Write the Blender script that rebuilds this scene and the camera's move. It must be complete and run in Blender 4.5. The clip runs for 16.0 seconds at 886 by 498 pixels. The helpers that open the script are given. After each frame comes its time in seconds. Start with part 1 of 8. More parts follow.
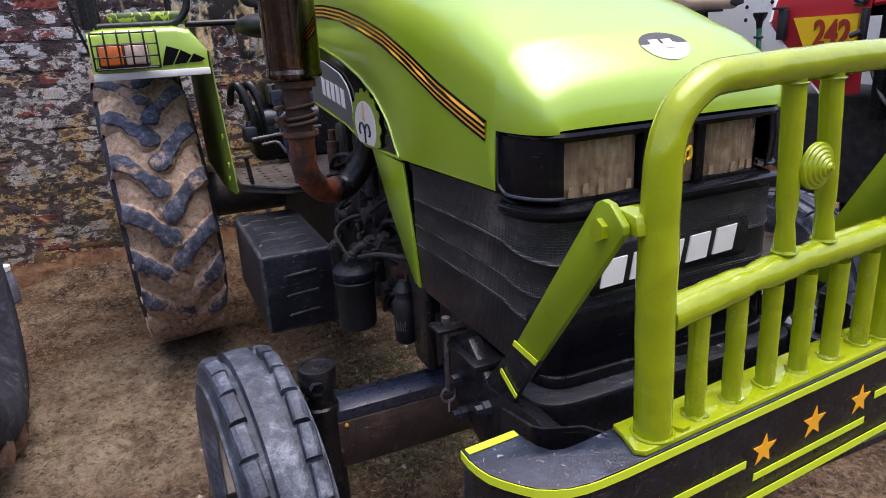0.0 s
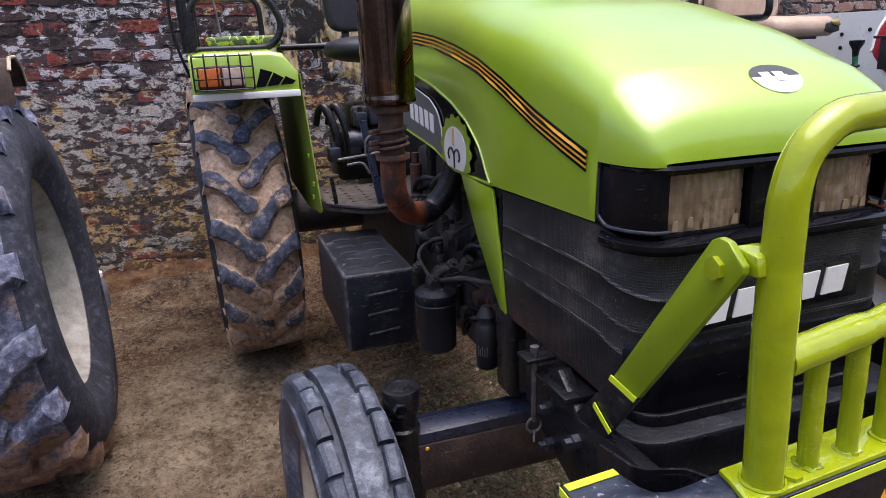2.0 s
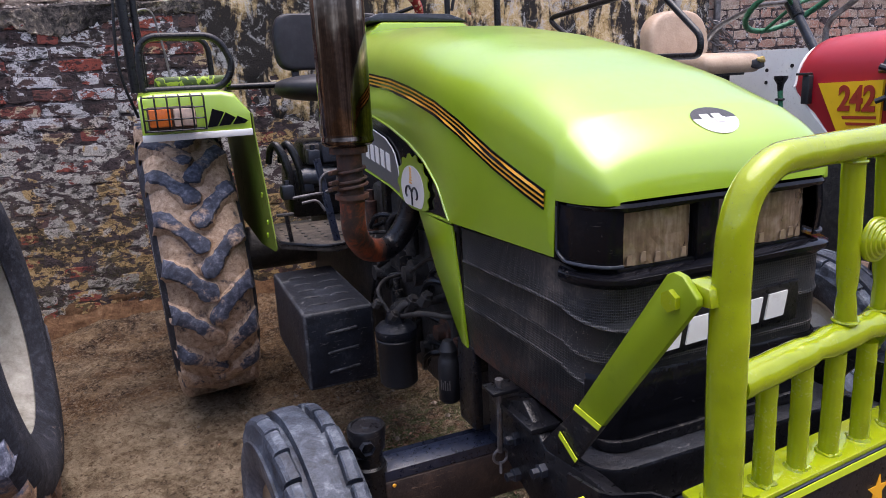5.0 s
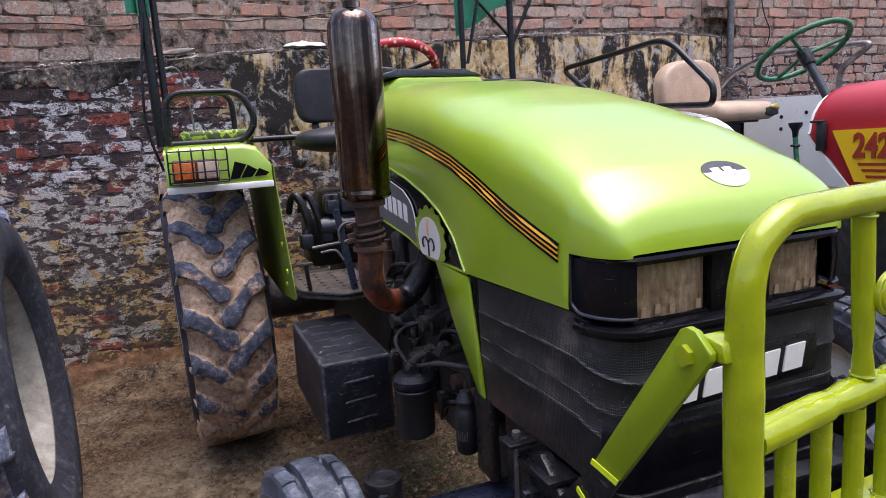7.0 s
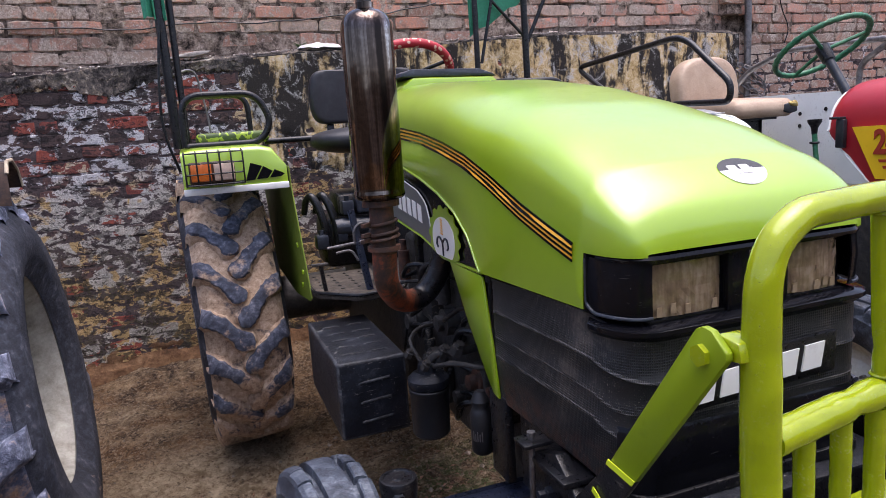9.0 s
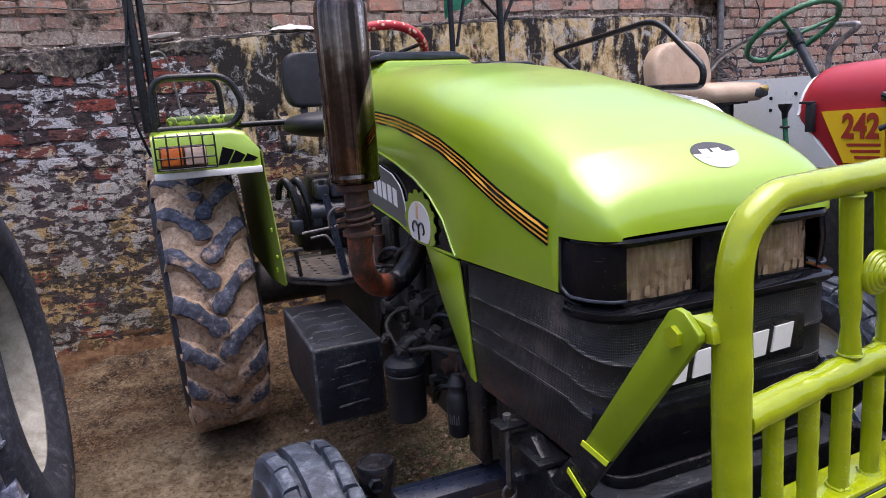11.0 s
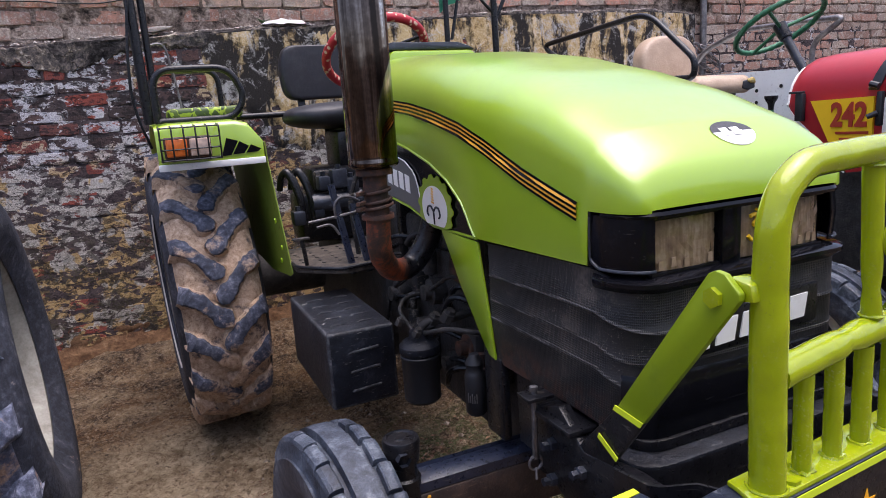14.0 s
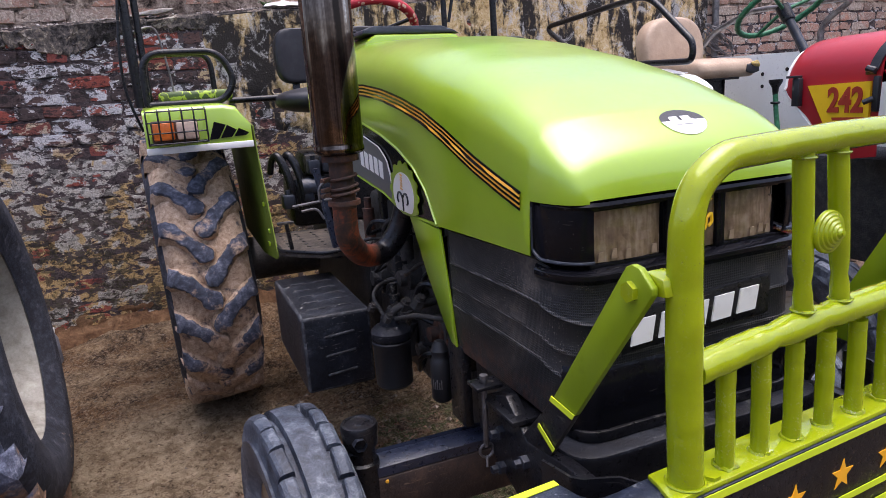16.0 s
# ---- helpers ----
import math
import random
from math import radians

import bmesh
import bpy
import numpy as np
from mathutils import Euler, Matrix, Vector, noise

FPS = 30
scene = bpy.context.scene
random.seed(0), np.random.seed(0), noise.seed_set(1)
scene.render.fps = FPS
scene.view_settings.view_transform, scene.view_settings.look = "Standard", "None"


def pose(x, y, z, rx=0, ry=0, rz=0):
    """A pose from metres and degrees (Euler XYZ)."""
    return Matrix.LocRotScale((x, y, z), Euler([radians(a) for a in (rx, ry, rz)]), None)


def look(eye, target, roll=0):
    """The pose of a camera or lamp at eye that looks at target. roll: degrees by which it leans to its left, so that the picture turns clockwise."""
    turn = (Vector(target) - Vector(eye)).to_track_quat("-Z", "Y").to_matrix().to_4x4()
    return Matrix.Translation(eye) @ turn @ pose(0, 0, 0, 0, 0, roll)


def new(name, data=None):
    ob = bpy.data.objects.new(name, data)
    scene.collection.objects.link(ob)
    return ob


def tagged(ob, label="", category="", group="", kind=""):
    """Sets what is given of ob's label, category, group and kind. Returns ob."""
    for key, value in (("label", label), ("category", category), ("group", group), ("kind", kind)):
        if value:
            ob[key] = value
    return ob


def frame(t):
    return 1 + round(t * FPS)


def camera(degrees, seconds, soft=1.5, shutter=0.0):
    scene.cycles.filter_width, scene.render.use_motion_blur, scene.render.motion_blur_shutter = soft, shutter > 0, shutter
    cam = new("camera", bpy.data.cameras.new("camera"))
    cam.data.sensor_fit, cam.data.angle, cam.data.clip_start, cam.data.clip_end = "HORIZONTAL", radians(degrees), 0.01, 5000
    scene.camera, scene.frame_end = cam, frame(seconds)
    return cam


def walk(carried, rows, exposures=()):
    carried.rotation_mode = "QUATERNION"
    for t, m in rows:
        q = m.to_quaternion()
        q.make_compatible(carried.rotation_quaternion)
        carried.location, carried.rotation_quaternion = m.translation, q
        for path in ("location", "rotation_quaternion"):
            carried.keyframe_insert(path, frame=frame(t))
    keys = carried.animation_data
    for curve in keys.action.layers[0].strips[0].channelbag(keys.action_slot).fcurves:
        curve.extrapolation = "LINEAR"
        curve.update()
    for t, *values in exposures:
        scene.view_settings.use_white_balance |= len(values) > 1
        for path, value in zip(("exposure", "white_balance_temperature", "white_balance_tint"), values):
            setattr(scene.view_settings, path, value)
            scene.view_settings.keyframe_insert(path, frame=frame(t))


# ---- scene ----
cam = camera(66.7, 16.0, 0.6)
PATH = [
    (0, (-0.804, -0.971, 1.403), (-0.053, 0.769, 0.765), -2.9),
    (0.5, (-0.895, -0.938, 1.401), (-0.087, 0.787, 0.792), -3.0),
    (1, (-0.878, -0.946, 1.412), (-0.211, 0.856, 0.858), -2.2),
    (1.5, (-0.851, -0.956, 1.417), (-0.278, 0.87, 0.837), -2.5),
    (2, (-0.855, -0.949, 1.417), (-0.268, 0.876, 0.845), -2.4),
    (2.5, (-0.875, -0.948, 1.421), (-0.189, 0.845, 0.861), -1.7),
    (3, (-0.88, -0.95, 1.421), (-0.135, 0.827, 0.885), -1.8),
    (3.5, (-0.887, -0.955, 1.426), (-0.141, 0.826, 0.902), -2.0),
    (3.7, (-0.887, -0.955, 1.429), (-0.122, 0.824, 0.927), -2.0),
    (5.8, (-0.894, -0.975, 1.446), (-0.17, 0.827, 0.969), -3.1),
    (6, (-0.892, -0.976, 1.448), (-0.175, 0.838, 1.005), -3.1),
    (6.5, (-0.89, -0.977, 1.455), (-0.182, 0.853, 1.069), -3.5),
    (7, (-0.893, -0.984, 1.459), (-0.184, 0.851, 1.101), -3.3),
    (7.5, (-0.892, -0.989, 1.462), (-0.177, 0.848, 1.127), -3.5),
    (8, (-0.896, -0.99, 1.464), (-0.203, 0.857, 1.135), -3.7),
    (8.5, (-0.89, -0.984, 1.461), (-0.214, 0.867, 1.121), -3.8),
    (9, (-0.889, -0.984, 1.458), (-0.223, 0.869, 1.103), -3.8),
    (11.3, (-0.887, -0.981, 1.456), (-0.157, 0.838, 1.05), -3.7),
    (11.5, (-0.883, -0.99, 1.452), (-0.172, 0.837, 1.055), -4.2),
    (12, (-0.892, -0.993, 1.45), (-0.152, 0.822, 1.055), -4.2),
    (12.5, (-0.909, -0.995, 1.445), (-0.128, 0.804, 1.052), -4.4),
    (13, (-0.935, -0.988, 1.437), (-0.084, 0.776, 1.029), -4.7),
    (13.5, (-0.978, -0.984, 1.432), (-0.153, 0.792, 1.022), -3.8),
    (14, (-0.999, -0.986, 1.431), (-0.215, 0.808, 1.019), -3.9),
    (14.5, (-0.993, -0.981, 1.43), (-0.141, 0.782, 1.02), -3.8),
    (15, (-0.978, -0.984, 1.423), (-0.107, 0.76, 0.977), -4.4),
    (15.5, (-0.934, -1.01, 1.431), (-0.151, 0.78, 1.005), -3.7),
    (16, (-0.865, -1.04, 1.434), (-0.148, 0.769, 0.974), -3.8),
]
walk(cam, [(t, look(eye, target, roll)) for t, eye, target, roll in PATH], exposures=[(0.0, 1.18, 6220, 19), (16.0, 1.18, 6220, 19)])

# ---- light ----
world = bpy.data.worlds.new("sky")
scene.world = world
world.use_nodes = True
wn = world.node_tree
sky = wn.nodes.new("ShaderNodeTexSky")
sky.sky_type = 'NISHITA'
sky.sun_disc = False
sky.sun_elevation, sky.sun_rotation = radians(80), radians(118)
sky.air_density, sky.dust_density, sky.ozone_density = 1.0, 5.0, 1.0
wn.nodes["Background"].inputs[1].default_value = 0.15
wn.links.new(sky.outputs[0], wn.nodes["Background"].inputs[0])
sun_data = bpy.data.lights.new("sun", 'SUN')
sun_data.energy, sun_data.angle, sun_data.color = 1.4, radians(64), (1.0, 0.98, 0.96)
sun = new("sun", sun_data)
sun.matrix_world = look((0, 0, 0), (-0.09, 0.07, -0.95))


# ---- helpers for shape ----
def part(name, bm, material, parent=None, label="", smooth=True, angle=40):
    mesh = bpy.data.meshes.new(name)
    bm.to_mesh(mesh)
    bm.free()
    mats = material if isinstance(material, (list, tuple)) else [material]
    for m in mats:
        mesh.materials.append(m)
    if smooth:
        mesh.polygons.foreach_set("use_smooth", [True] * len(mesh.polygons))
        mesh.set_sharp_from_angle(angle=radians(angle))
    ob = new(name, mesh)
    hang(ob, parent)
    if label:
        ob["label"] = label
    return ob


def hang(ob, parent):
    if parent is not None:
        ob.parent = parent
        ob.matrix_parent_inverse = world_of(parent).inverted()


def world_of(ob):
    m = ob.matrix_basis.copy()
    if ob.parent is not None:
        m = world_of(ob.parent) @ ob.matrix_parent_inverse @ m
    return m


def thing(name, at, label, category, group="", kind=""):
    ob = new(name)
    ob.empty_display_size = 0.1
    ob.location = at
    return tagged(ob, label, category, group, kind)


def B():
    return bmesh.new()


def box(bm, x0, x1, y0, y1, z0, z1, bevel=0.0, seg=2, m=None):
    r = bmesh.ops.create_cube(bm, size=1.0)
    vs = r["verts"]
    for v in vs:
        v.co = Vector(((x0 + x1) / 2 + v.co.x * (x1 - x0), (y0 + y1) / 2 + v.co.y * (y1 - y0), (z0 + z1) / 2 + v.co.z * (z1 - z0)))
    if m is not None:
        for v in vs:
            v.co = m @ v.co
    if bevel:
        es = list({e for v in vs for e in v.link_edges})
        bmesh.ops.bevel(bm, geom=es, offset=bevel, segments=seg, affect='EDGES', profile=0.5)
    return bm


def rounded(pts, radius, n=6, closed=False):
    """Round the corners of a line of points."""
    ps = [Vector(p) for p in pts]
    out = []
    for i, p in enumerate(ps):
        if not closed and i in (0, len(ps) - 1):
            out.append(p)
            continue
        a, b = ps[i - 1], ps[(i + 1) % len(ps)]
        d = min(radius, (a - p).length * 0.49, (b - p).length * 0.49)
        s, e = p + (a - p).normalized() * d, p + (b - p).normalized() * d
        for k in range(n + 1):
            t = k / n
            out.append(s * (1 - t) ** 2 + p * 2 * t * (1 - t) + e * t * t)
    return out


def tube(bm, pts, r, n=12, closed=False, flat=1.0):
    ps = [Vector(p) for p in pts]
    rs = r if isinstance(r, (list, tuple)) else [r] * len(ps)
    rings, count = [], len(ps)
    tan0 = None
    for i, p in enumerate(ps):
        a = ps[i - 1] if (closed or i > 0) else p
        b = ps[(i + 1) % count] if (closed or i < count - 1) else p
        tan = (b - a).normalized()
        if tan0 is None:
            up = Vector((0, 0, 1)) if abs(tan.z) < 0.9 else Vector((1, 0, 0))
            side = tan.cross(up).normalized()
        else:
            side = (side - tan * side.dot(tan)).normalized()
        tan0 = tan
        up = side.cross(tan)
        rings.append([bm.verts.new(p + (side * math.cos(2 * math.pi * k / n) + up * math.sin(2 * math.pi * k / n) * flat) * rs[i]) for k in range(n)])
    for i in range(count if closed else count - 1):
        A, C = rings[i], rings[(i + 1) % count]
        for k in range(n):
            bm.faces.new((A[k], A[(k + 1) % n], C[(k + 1) % n], C[k]))
    if not closed:
        bm.faces.new(list(reversed(rings[0])))
        bm.faces.new(rings[-1])
    return bm


def lathe(bm, profile, m=None, n=32, cap=True):
    """profile: (radius, height) along z, from one end to the other."""
    m = m or Matrix()
    rings = []
    for r, z in profile:
        if r < 1e-5:
            rings.append([bm.verts.new(m @ Vector((0, 0, z)))])
        else:
            rings.append([bm.verts.new(m @ Vector((r * math.cos(2 * math.pi * k / n), r * math.sin(2 * math.pi * k / n), z))) for k in range(n)])
    for A, C in zip(rings, rings[1:]):
        for k in range(n):
            q = [A[k % len(A)], A[(k + 1) % len(A)], C[(k + 1) % len(C)], C[k % len(C)]]
            q = list(dict.fromkeys(q))
            if len(q) > 2:
                bm.faces.new(q)
    if cap:
        for ring, flip in ((rings[0], True), (rings[-1], False)):
            if len(ring) > 2:
                bm.faces.new(list(reversed(ring)) if flip else ring)
    bmesh.ops.recalc_face_normals(bm, faces=bm.faces)
    return bm


def prism(bm, pts, axis, a, b, bevel=0.0):
    """A flat outline carried from a to b along an axis. The outline lies in the two other axes, in their order."""
    def place(p, v):
        return Vector({"x": (v, p[0], p[1]), "y": (p[0], v, p[1]), "z": (p[0], p[1], v)}[axis])
    lo = [bm.verts.new(place(p, a)) for p in pts]
    hi = [bm.verts.new(place(p, b)) for p in pts]
    k = len(pts)
    fs = [bm.faces.new(lo), bm.faces.new(hi)]
    for i in range(k):
        fs.append(bm.faces.new((lo[i], lo[(i + 1) % k], hi[(i + 1) % k], hi[i])))
    bmesh.ops.recalc_face_normals(bm, faces=fs)
    if bevel:
        es = list({e for f in fs for e in f.edges})
        bmesh.ops.bevel(bm, geom=es, offset=bevel, segments=2, affect='EDGES', profile=0.5)
    return bm


def bar(bm, a, b, w, h):
    """A square bar from a to b."""
    a, b = Vector(a), Vector(b)
    m = Matrix.Translation((a + b) / 2) @ (b - a).to_track_quat('Z', 'Y').to_matrix().to_4x4()
    L = (b - a).length
    return box(bm, -w / 2, w / 2, -h / 2, h / 2, -L / 2, L / 2, min(w, h) * 0.12, 1, m)


def cushion(bm, outline, y0, y1, soft):
    """A padded slab across y with rounded rims. outline: points (x, z)."""
    cx, cz = sum(p[0] for p in outline) / len(outline), sum(p[1] for p in outline) / len(outline)
    rings = []
    for k in range(11):
        a = math.pi * k / 10
        inset = soft * (1 - math.sin(a)) if k not in (0, 10) else soft * 1.6
        y = (y0 + y1) / 2 - (y1 - y0) / 2 * math.copysign(abs(math.cos(a)) ** 0.6, math.cos(a))
        ring = []
        for x, z in outline:
            d = Vector((x - cx, z - cz))
            d *= 1 - inset / d.length
            ring.append(bm.verts.new((cx + d.x, y, cz + d.y)))
        rings.append(ring)
    n = len(outline)
    for A, C in zip(rings, rings[1:]):
        for k in range(n):
            bm.faces.new((A[k], A[(k + 1) % n], C[(k + 1) % n], C[k]))
    bm.faces.new(rings[0])
    bm.faces.new(list(reversed(rings[-1])))
    bmesh.ops.recalc_face_normals(bm, faces=bm.faces)
    return bm


def sheet(bm, grid):
    """A skin over rows of points."""
    vs = [[bm.verts.new(p) for p in row] for row in grid]
    for A, C in zip(vs, vs[1:]):
        for k in range(len(A) - 1):
            bm.faces.new((A[k], A[k + 1], C[k + 1], C[k]))
    return vs


def thick(bm, d):
    bmesh.ops.recalc_face_normals(bm, faces=bm.faces)
    bmesh.ops.solidify(bm, geom=list(bm.faces), thickness=d)
    return bm


def along(x, xs, ys):
    return float(np.interp(x, xs, ys))


AXIS_X = pose(0, 0, 0, 0, 90, 0)


def turned(x, y, z, axis="x"):
    return Matrix.Translation((x, y, z)) @ (AXIS_X if axis == "x" else pose(0, 0, 0, 90, 0, 0))


# ---- materials ----
class Nodes:
    def __init__(self, name):
        self.mat = bpy.data.materials.new(name)
        self.mat.use_nodes = True
        self.t = self.mat.node_tree
        self.bsdf = self.t.nodes["Principled BSDF"]
        self.pos = self.t.nodes.new("ShaderNodeNewGeometry").outputs["Position"]

    def link(self, a, b):
        self.t.links.new(a, b)

    def noise(self, scale, detail=6.0, rough=0.6, distort=0.0, vec=None, stretch=None):
        v = vec or self.pos
        if stretch:
            mp = self.t.nodes.new("ShaderNodeMapping")
            mp.inputs["Scale"].default_value = stretch
            self.link(v, mp.inputs[0])
            v = mp.outputs[0]
        n = self.t.nodes.new("ShaderNodeTexNoise")
        n.inputs["Scale"].default_value, n.inputs["Detail"].default_value = scale, detail
        n.inputs["Roughness"].default_value, n.inputs["Distortion"].default_value = rough, distort
        self.link(v, n.inputs["Vector"])
        return n.outputs["Fac"]

    def voronoi(self, scale, feature='F1', out="Distance", vec=None):
        n = self.t.nodes.new("ShaderNodeTexVoronoi")
        n.feature = feature
        n.inputs["Scale"].default_value = scale
        self.link(vec or self.pos, n.inputs["Vector"])
        return n.outputs[out]

    def warped(self, amount):
        """The place, shaken by a noise."""
        t = self.t.nodes.new("ShaderNodeTexNoise")
        t.inputs["Scale"].default_value = 9.0
        self.link(self.pos, t.inputs["Vector"])
        m = self.t.nodes.new("ShaderNodeVectorMath")
        m.operation = 'MULTIPLY_ADD'
        self.link(t.outputs["Color"], m.inputs[0])
        m.inputs[1].default_value = (amount, amount, amount)
        self.link(self.pos, m.inputs[2])
        return m.outputs[0]

    def ramp(self, fac, stops, mode='LINEAR'):
        r = self.t.nodes.new("ShaderNodeValToRGB")
        e = r.color_ramp.elements
        while len(e) < len(stops):
            e.new(0.5)
        for el, (p, c) in zip(e, stops):
            el.position = p
            el.color = (c, c, c, 1) if isinstance(c, (int, float)) else (*c, 1)
        r.color_ramp.interpolation = mode
        self.link(fac, r.inputs[0])
        return r.outputs[0]

    def step(self, fac, a, b):
        return self.ramp(fac, [(a, 0.0), (b, 1.0)])

    def mix(self, fac, a, b, blend='MIX'):
        n = self.t.nodes.new("ShaderNodeMix")
        n.data_type, n.blend_type = 'RGBA', blend
        for k, v in ((0, fac), (6, a), (7, b)):
            sock = n.inputs[k]
            if isinstance(v, (int, float)):
                sock.default_value = v if k == 0 else (v, v, v, 1)
            elif isinstance(v, tuple):
                sock.default_value = (*v, 1)
            else:
                self.link(v, sock)
        return n.outputs[2]

    def math(self, op, a, b=0.0):
        n = self.t.nodes.new("ShaderNodeMath")
        n.operation = op
        for s, v in zip(n.inputs, (a, b)):
            if isinstance(v, (int, float)):
                s.default_value = v
            else:
                self.link(v, s)
        return n.outputs[0]

    def random(self):
        return self.t.nodes.new("ShaderNodeObjectInfo").outputs["Random"]

    def island(self):
        return self.t.nodes.new("ShaderNodeNewGeometry").outputs["Random Per Island"]

    def axis(self, i):
        n = self.t.nodes.new("ShaderNodeSeparateXYZ")
        self.link(self.pos, n.inputs[0])
        return n.outputs[i]

    def done(self, color=None, rough=0.5, metal=0.0, bump=None, depth=0.002, coat=0.0, spec=0.5, coat_rough=0.2):
        p = self.bsdf
        for key, v in (("Base Color", color), ("Roughness", rough), ("Metallic", metal)):
            if v is None:
                continue
            if isinstance(v, tuple):
                p.inputs[key].default_value = (*v, 1)
            elif isinstance(v, (int, float)):
                p.inputs[key].default_value = v
            else:
                self.link(v, p.inputs[key])
        p.inputs["Coat Weight"].default_value = coat
        p.inputs["Coat Roughness"].default_value = coat_rough
        p.inputs["Specular IOR Level"].default_value = spec
        if bump is not None:
            b = self.t.nodes.new("ShaderNodeBump")
            b.inputs["Distance"].default_value = depth
            b.inputs["Strength"].default_value = 1.0
            self.link(bump, b.inputs["Height"])
            self.link(b.outputs[0], p.inputs["Normal"])
        return self.mat


def paint(name, col, rough=0.3, dirt=(0.12, 0.09, 0.06), amount=0.3, coat=0.2, bumpy=0.0004, fine=60.0, spec=0.5):
    """Paint with a slight mottle, some dust and fine scratches."""
    n = Nodes(name)
    big, small = n.noise(3.0, 4), n.noise(fine, 5, 0.7)
    tone = n.mix(n.step(big, 0.3, 0.7), tuple(c * 0.93 for c in col), tuple(min(1, c * 1.05) for c in col))
    spots = n.math('MULTIPLY', n.step(small, 0.56, 0.72), n.step(big, 0.42, 0.66))
    spots = n.math('MULTIPLY', spots, amount)
    colour = n.mix(spots, tone, dirt)
    r = n.math('ADD', n.math('MULTIPLY', small, 0.12), rough - 0.06)
    r = n.math('ADD', r, n.math('MULTIPLY', spots, 0.4))
    if fine < 20:
        n.bsdf.inputs["Coat IOR"].default_value = 1.6
    return n.done(colour, r, 0.0, n.noise(fine * 0.5, 3), bumpy, coat, spec, 0.20 if fine < 20 else 0.09)


def worn(name, cols, scale=12.0, rough=0.6, metal=0.0, depth=0.002, spread=(0.3, 0.7), fine=90.0, spec=0.5, chips=None, chip_at=0.60):
    """A weathered surface between two or three colours at two scales."""
    n = Nodes(name)
    a, b = n.noise(scale, 8, 0.65, 0.3), n.noise(fine, 6, 0.7)
    f = n.math('ADD', n.math('MULTIPLY', a, 0.7), n.math('MULTIPLY', b, 0.3))
    lo, hi = spread
    stops = [(lo + (hi - lo) * i / (len(cols) - 1), c) for i, c in enumerate(cols)]
    r = n.math('ADD', n.math('MULTIPLY', b, 0.3), rough - 0.15)
    col = n.ramp(f, stops)
    if chips:
        spot = n.step(n.noise(75, 4, 0.75, 0.6), chip_at, chip_at + 0.05)
        line = n.step(n.noise(1.0, 3, 0.6, 1.2, stretch=(16, 16, 150)), chip_at + 0.03, chip_at + 0.07)
        mask = n.math('MULTIPLY', n.math('MAXIMUM', spot, line), n.step(n.noise(6, 4, 0.6), 0.40, 0.60))
        col = n.mix(mask, col, chips)
        r = n.math('ADD', r, n.math('MULTIPLY', mask, 0.2))
    return n.done(col, r, metal, n.math('ADD', b, n.math('MULTIPLY', a, 1.5)), depth, 0.0, spec)


GREEN = paint("green_paint", (0.255, 0.40, 0.004), 0.36, (0.16, 0.14, 0.06), 0.12, 1.0, 0.00006, 14.0)
# Dull copy of the bonnet green, darkened: the shade beside the tyre is painted in.
GUARDGREEN = paint("dull_shade_darkened_green", (0.115, 0.160, 0.010), 0.6, (0.06, 0.05, 0.03), 0.8, 0.0, 0.0004, 30.0, 0.3)


def make_brushed(name, stain, at):
    """Thick glossy paint put on by brush: soft lumps, thin brown places, small chips and dust."""
    n = Nodes(name)
    lumps, mid, fine = n.noise(15, 2, 0.45, 0.3), n.noise(60, 5, 0.65, 0.6), n.noise(330, 4, 0.7)
    col = n.mix(n.step(lumps, 0.35, 0.65), (0.268, 0.328, 0.0005), (0.288, 0.348, 0.001))
    thin = n.math('MULTIPLY', n.step(n.math('ADD', n.math('MULTIPLY', n.noise(17, 4, 0.6, 0.5), 0.6), n.math('MULTIPLY', mid, 0.4)), at, at + 0.10), stain)
    col = n.mix(thin, col, (0.115, 0.105, 0.012))
    chip = n.math('MULTIPLY', n.step(fine, 0.60, 0.64), n.step(mid, 0.50, 0.62))
    col = n.mix(n.math('MULTIPLY', chip, 0.55), col, (0.085, 0.05, 0.02))
    dust = n.math('MULTIPLY', n.step(n.noise(210, 4, 0.7), 0.55, 0.62), n.step(n.noise(31, 4, 0.6), 0.50, 0.60))
    col = n.mix(n.math('MULTIPLY', dust, 0.12 + stain), col, (0.45, 0.46, 0.22))
    r = n.math('ADD', 0.22, n.math('MULTIPLY', n.math('MAXIMUM', thin, chip), 0.3))
    h = n.math('ADD', n.math('MULTIPLY', lumps, 1.3), n.math('ADD', n.math('MULTIPLY', mid, 0.14), n.math('MULTIPLY', chip, -0.04)))
    return n.done(col, r, 0.0, h, 0.0050, 0.8, 0.2, 0.05)


BARGREEN = make_brushed("brushed_green_paint", 0.0, 0.52)
WELDGREEN = make_brushed("stained_green_paint", 0.22, 0.55)
FOOTGREEN = make_brushed("weld_with_brown_stain", 0.85, 0.52)
# Olive copy of the guard green; the stay's shaded tone is put into the colour.
STAYGREEN = paint("shade_darkened_guard_green", (0.20, 0.28, 0.004), 0.42, (0.10, 0.11, 0.03), 0.25, 0.1, 0.0003, 40.0, 0.3)
LIME = paint("lime_tape", (0.60, 0.72, 0.02), 0.4, (0.2, 0.2, 0.05), 0.3, 0.0, 0.0002)
BLACK = worn("black_paint", [(0.003, 0.003, 0.004), (0.008, 0.008, 0.010), (0.024, 0.024, 0.027)], 14, 0.30, 0.0, 0.0008, (0.3, 0.85), 90, 0.35, (0.075, 0.066, 0.058), 0.61)
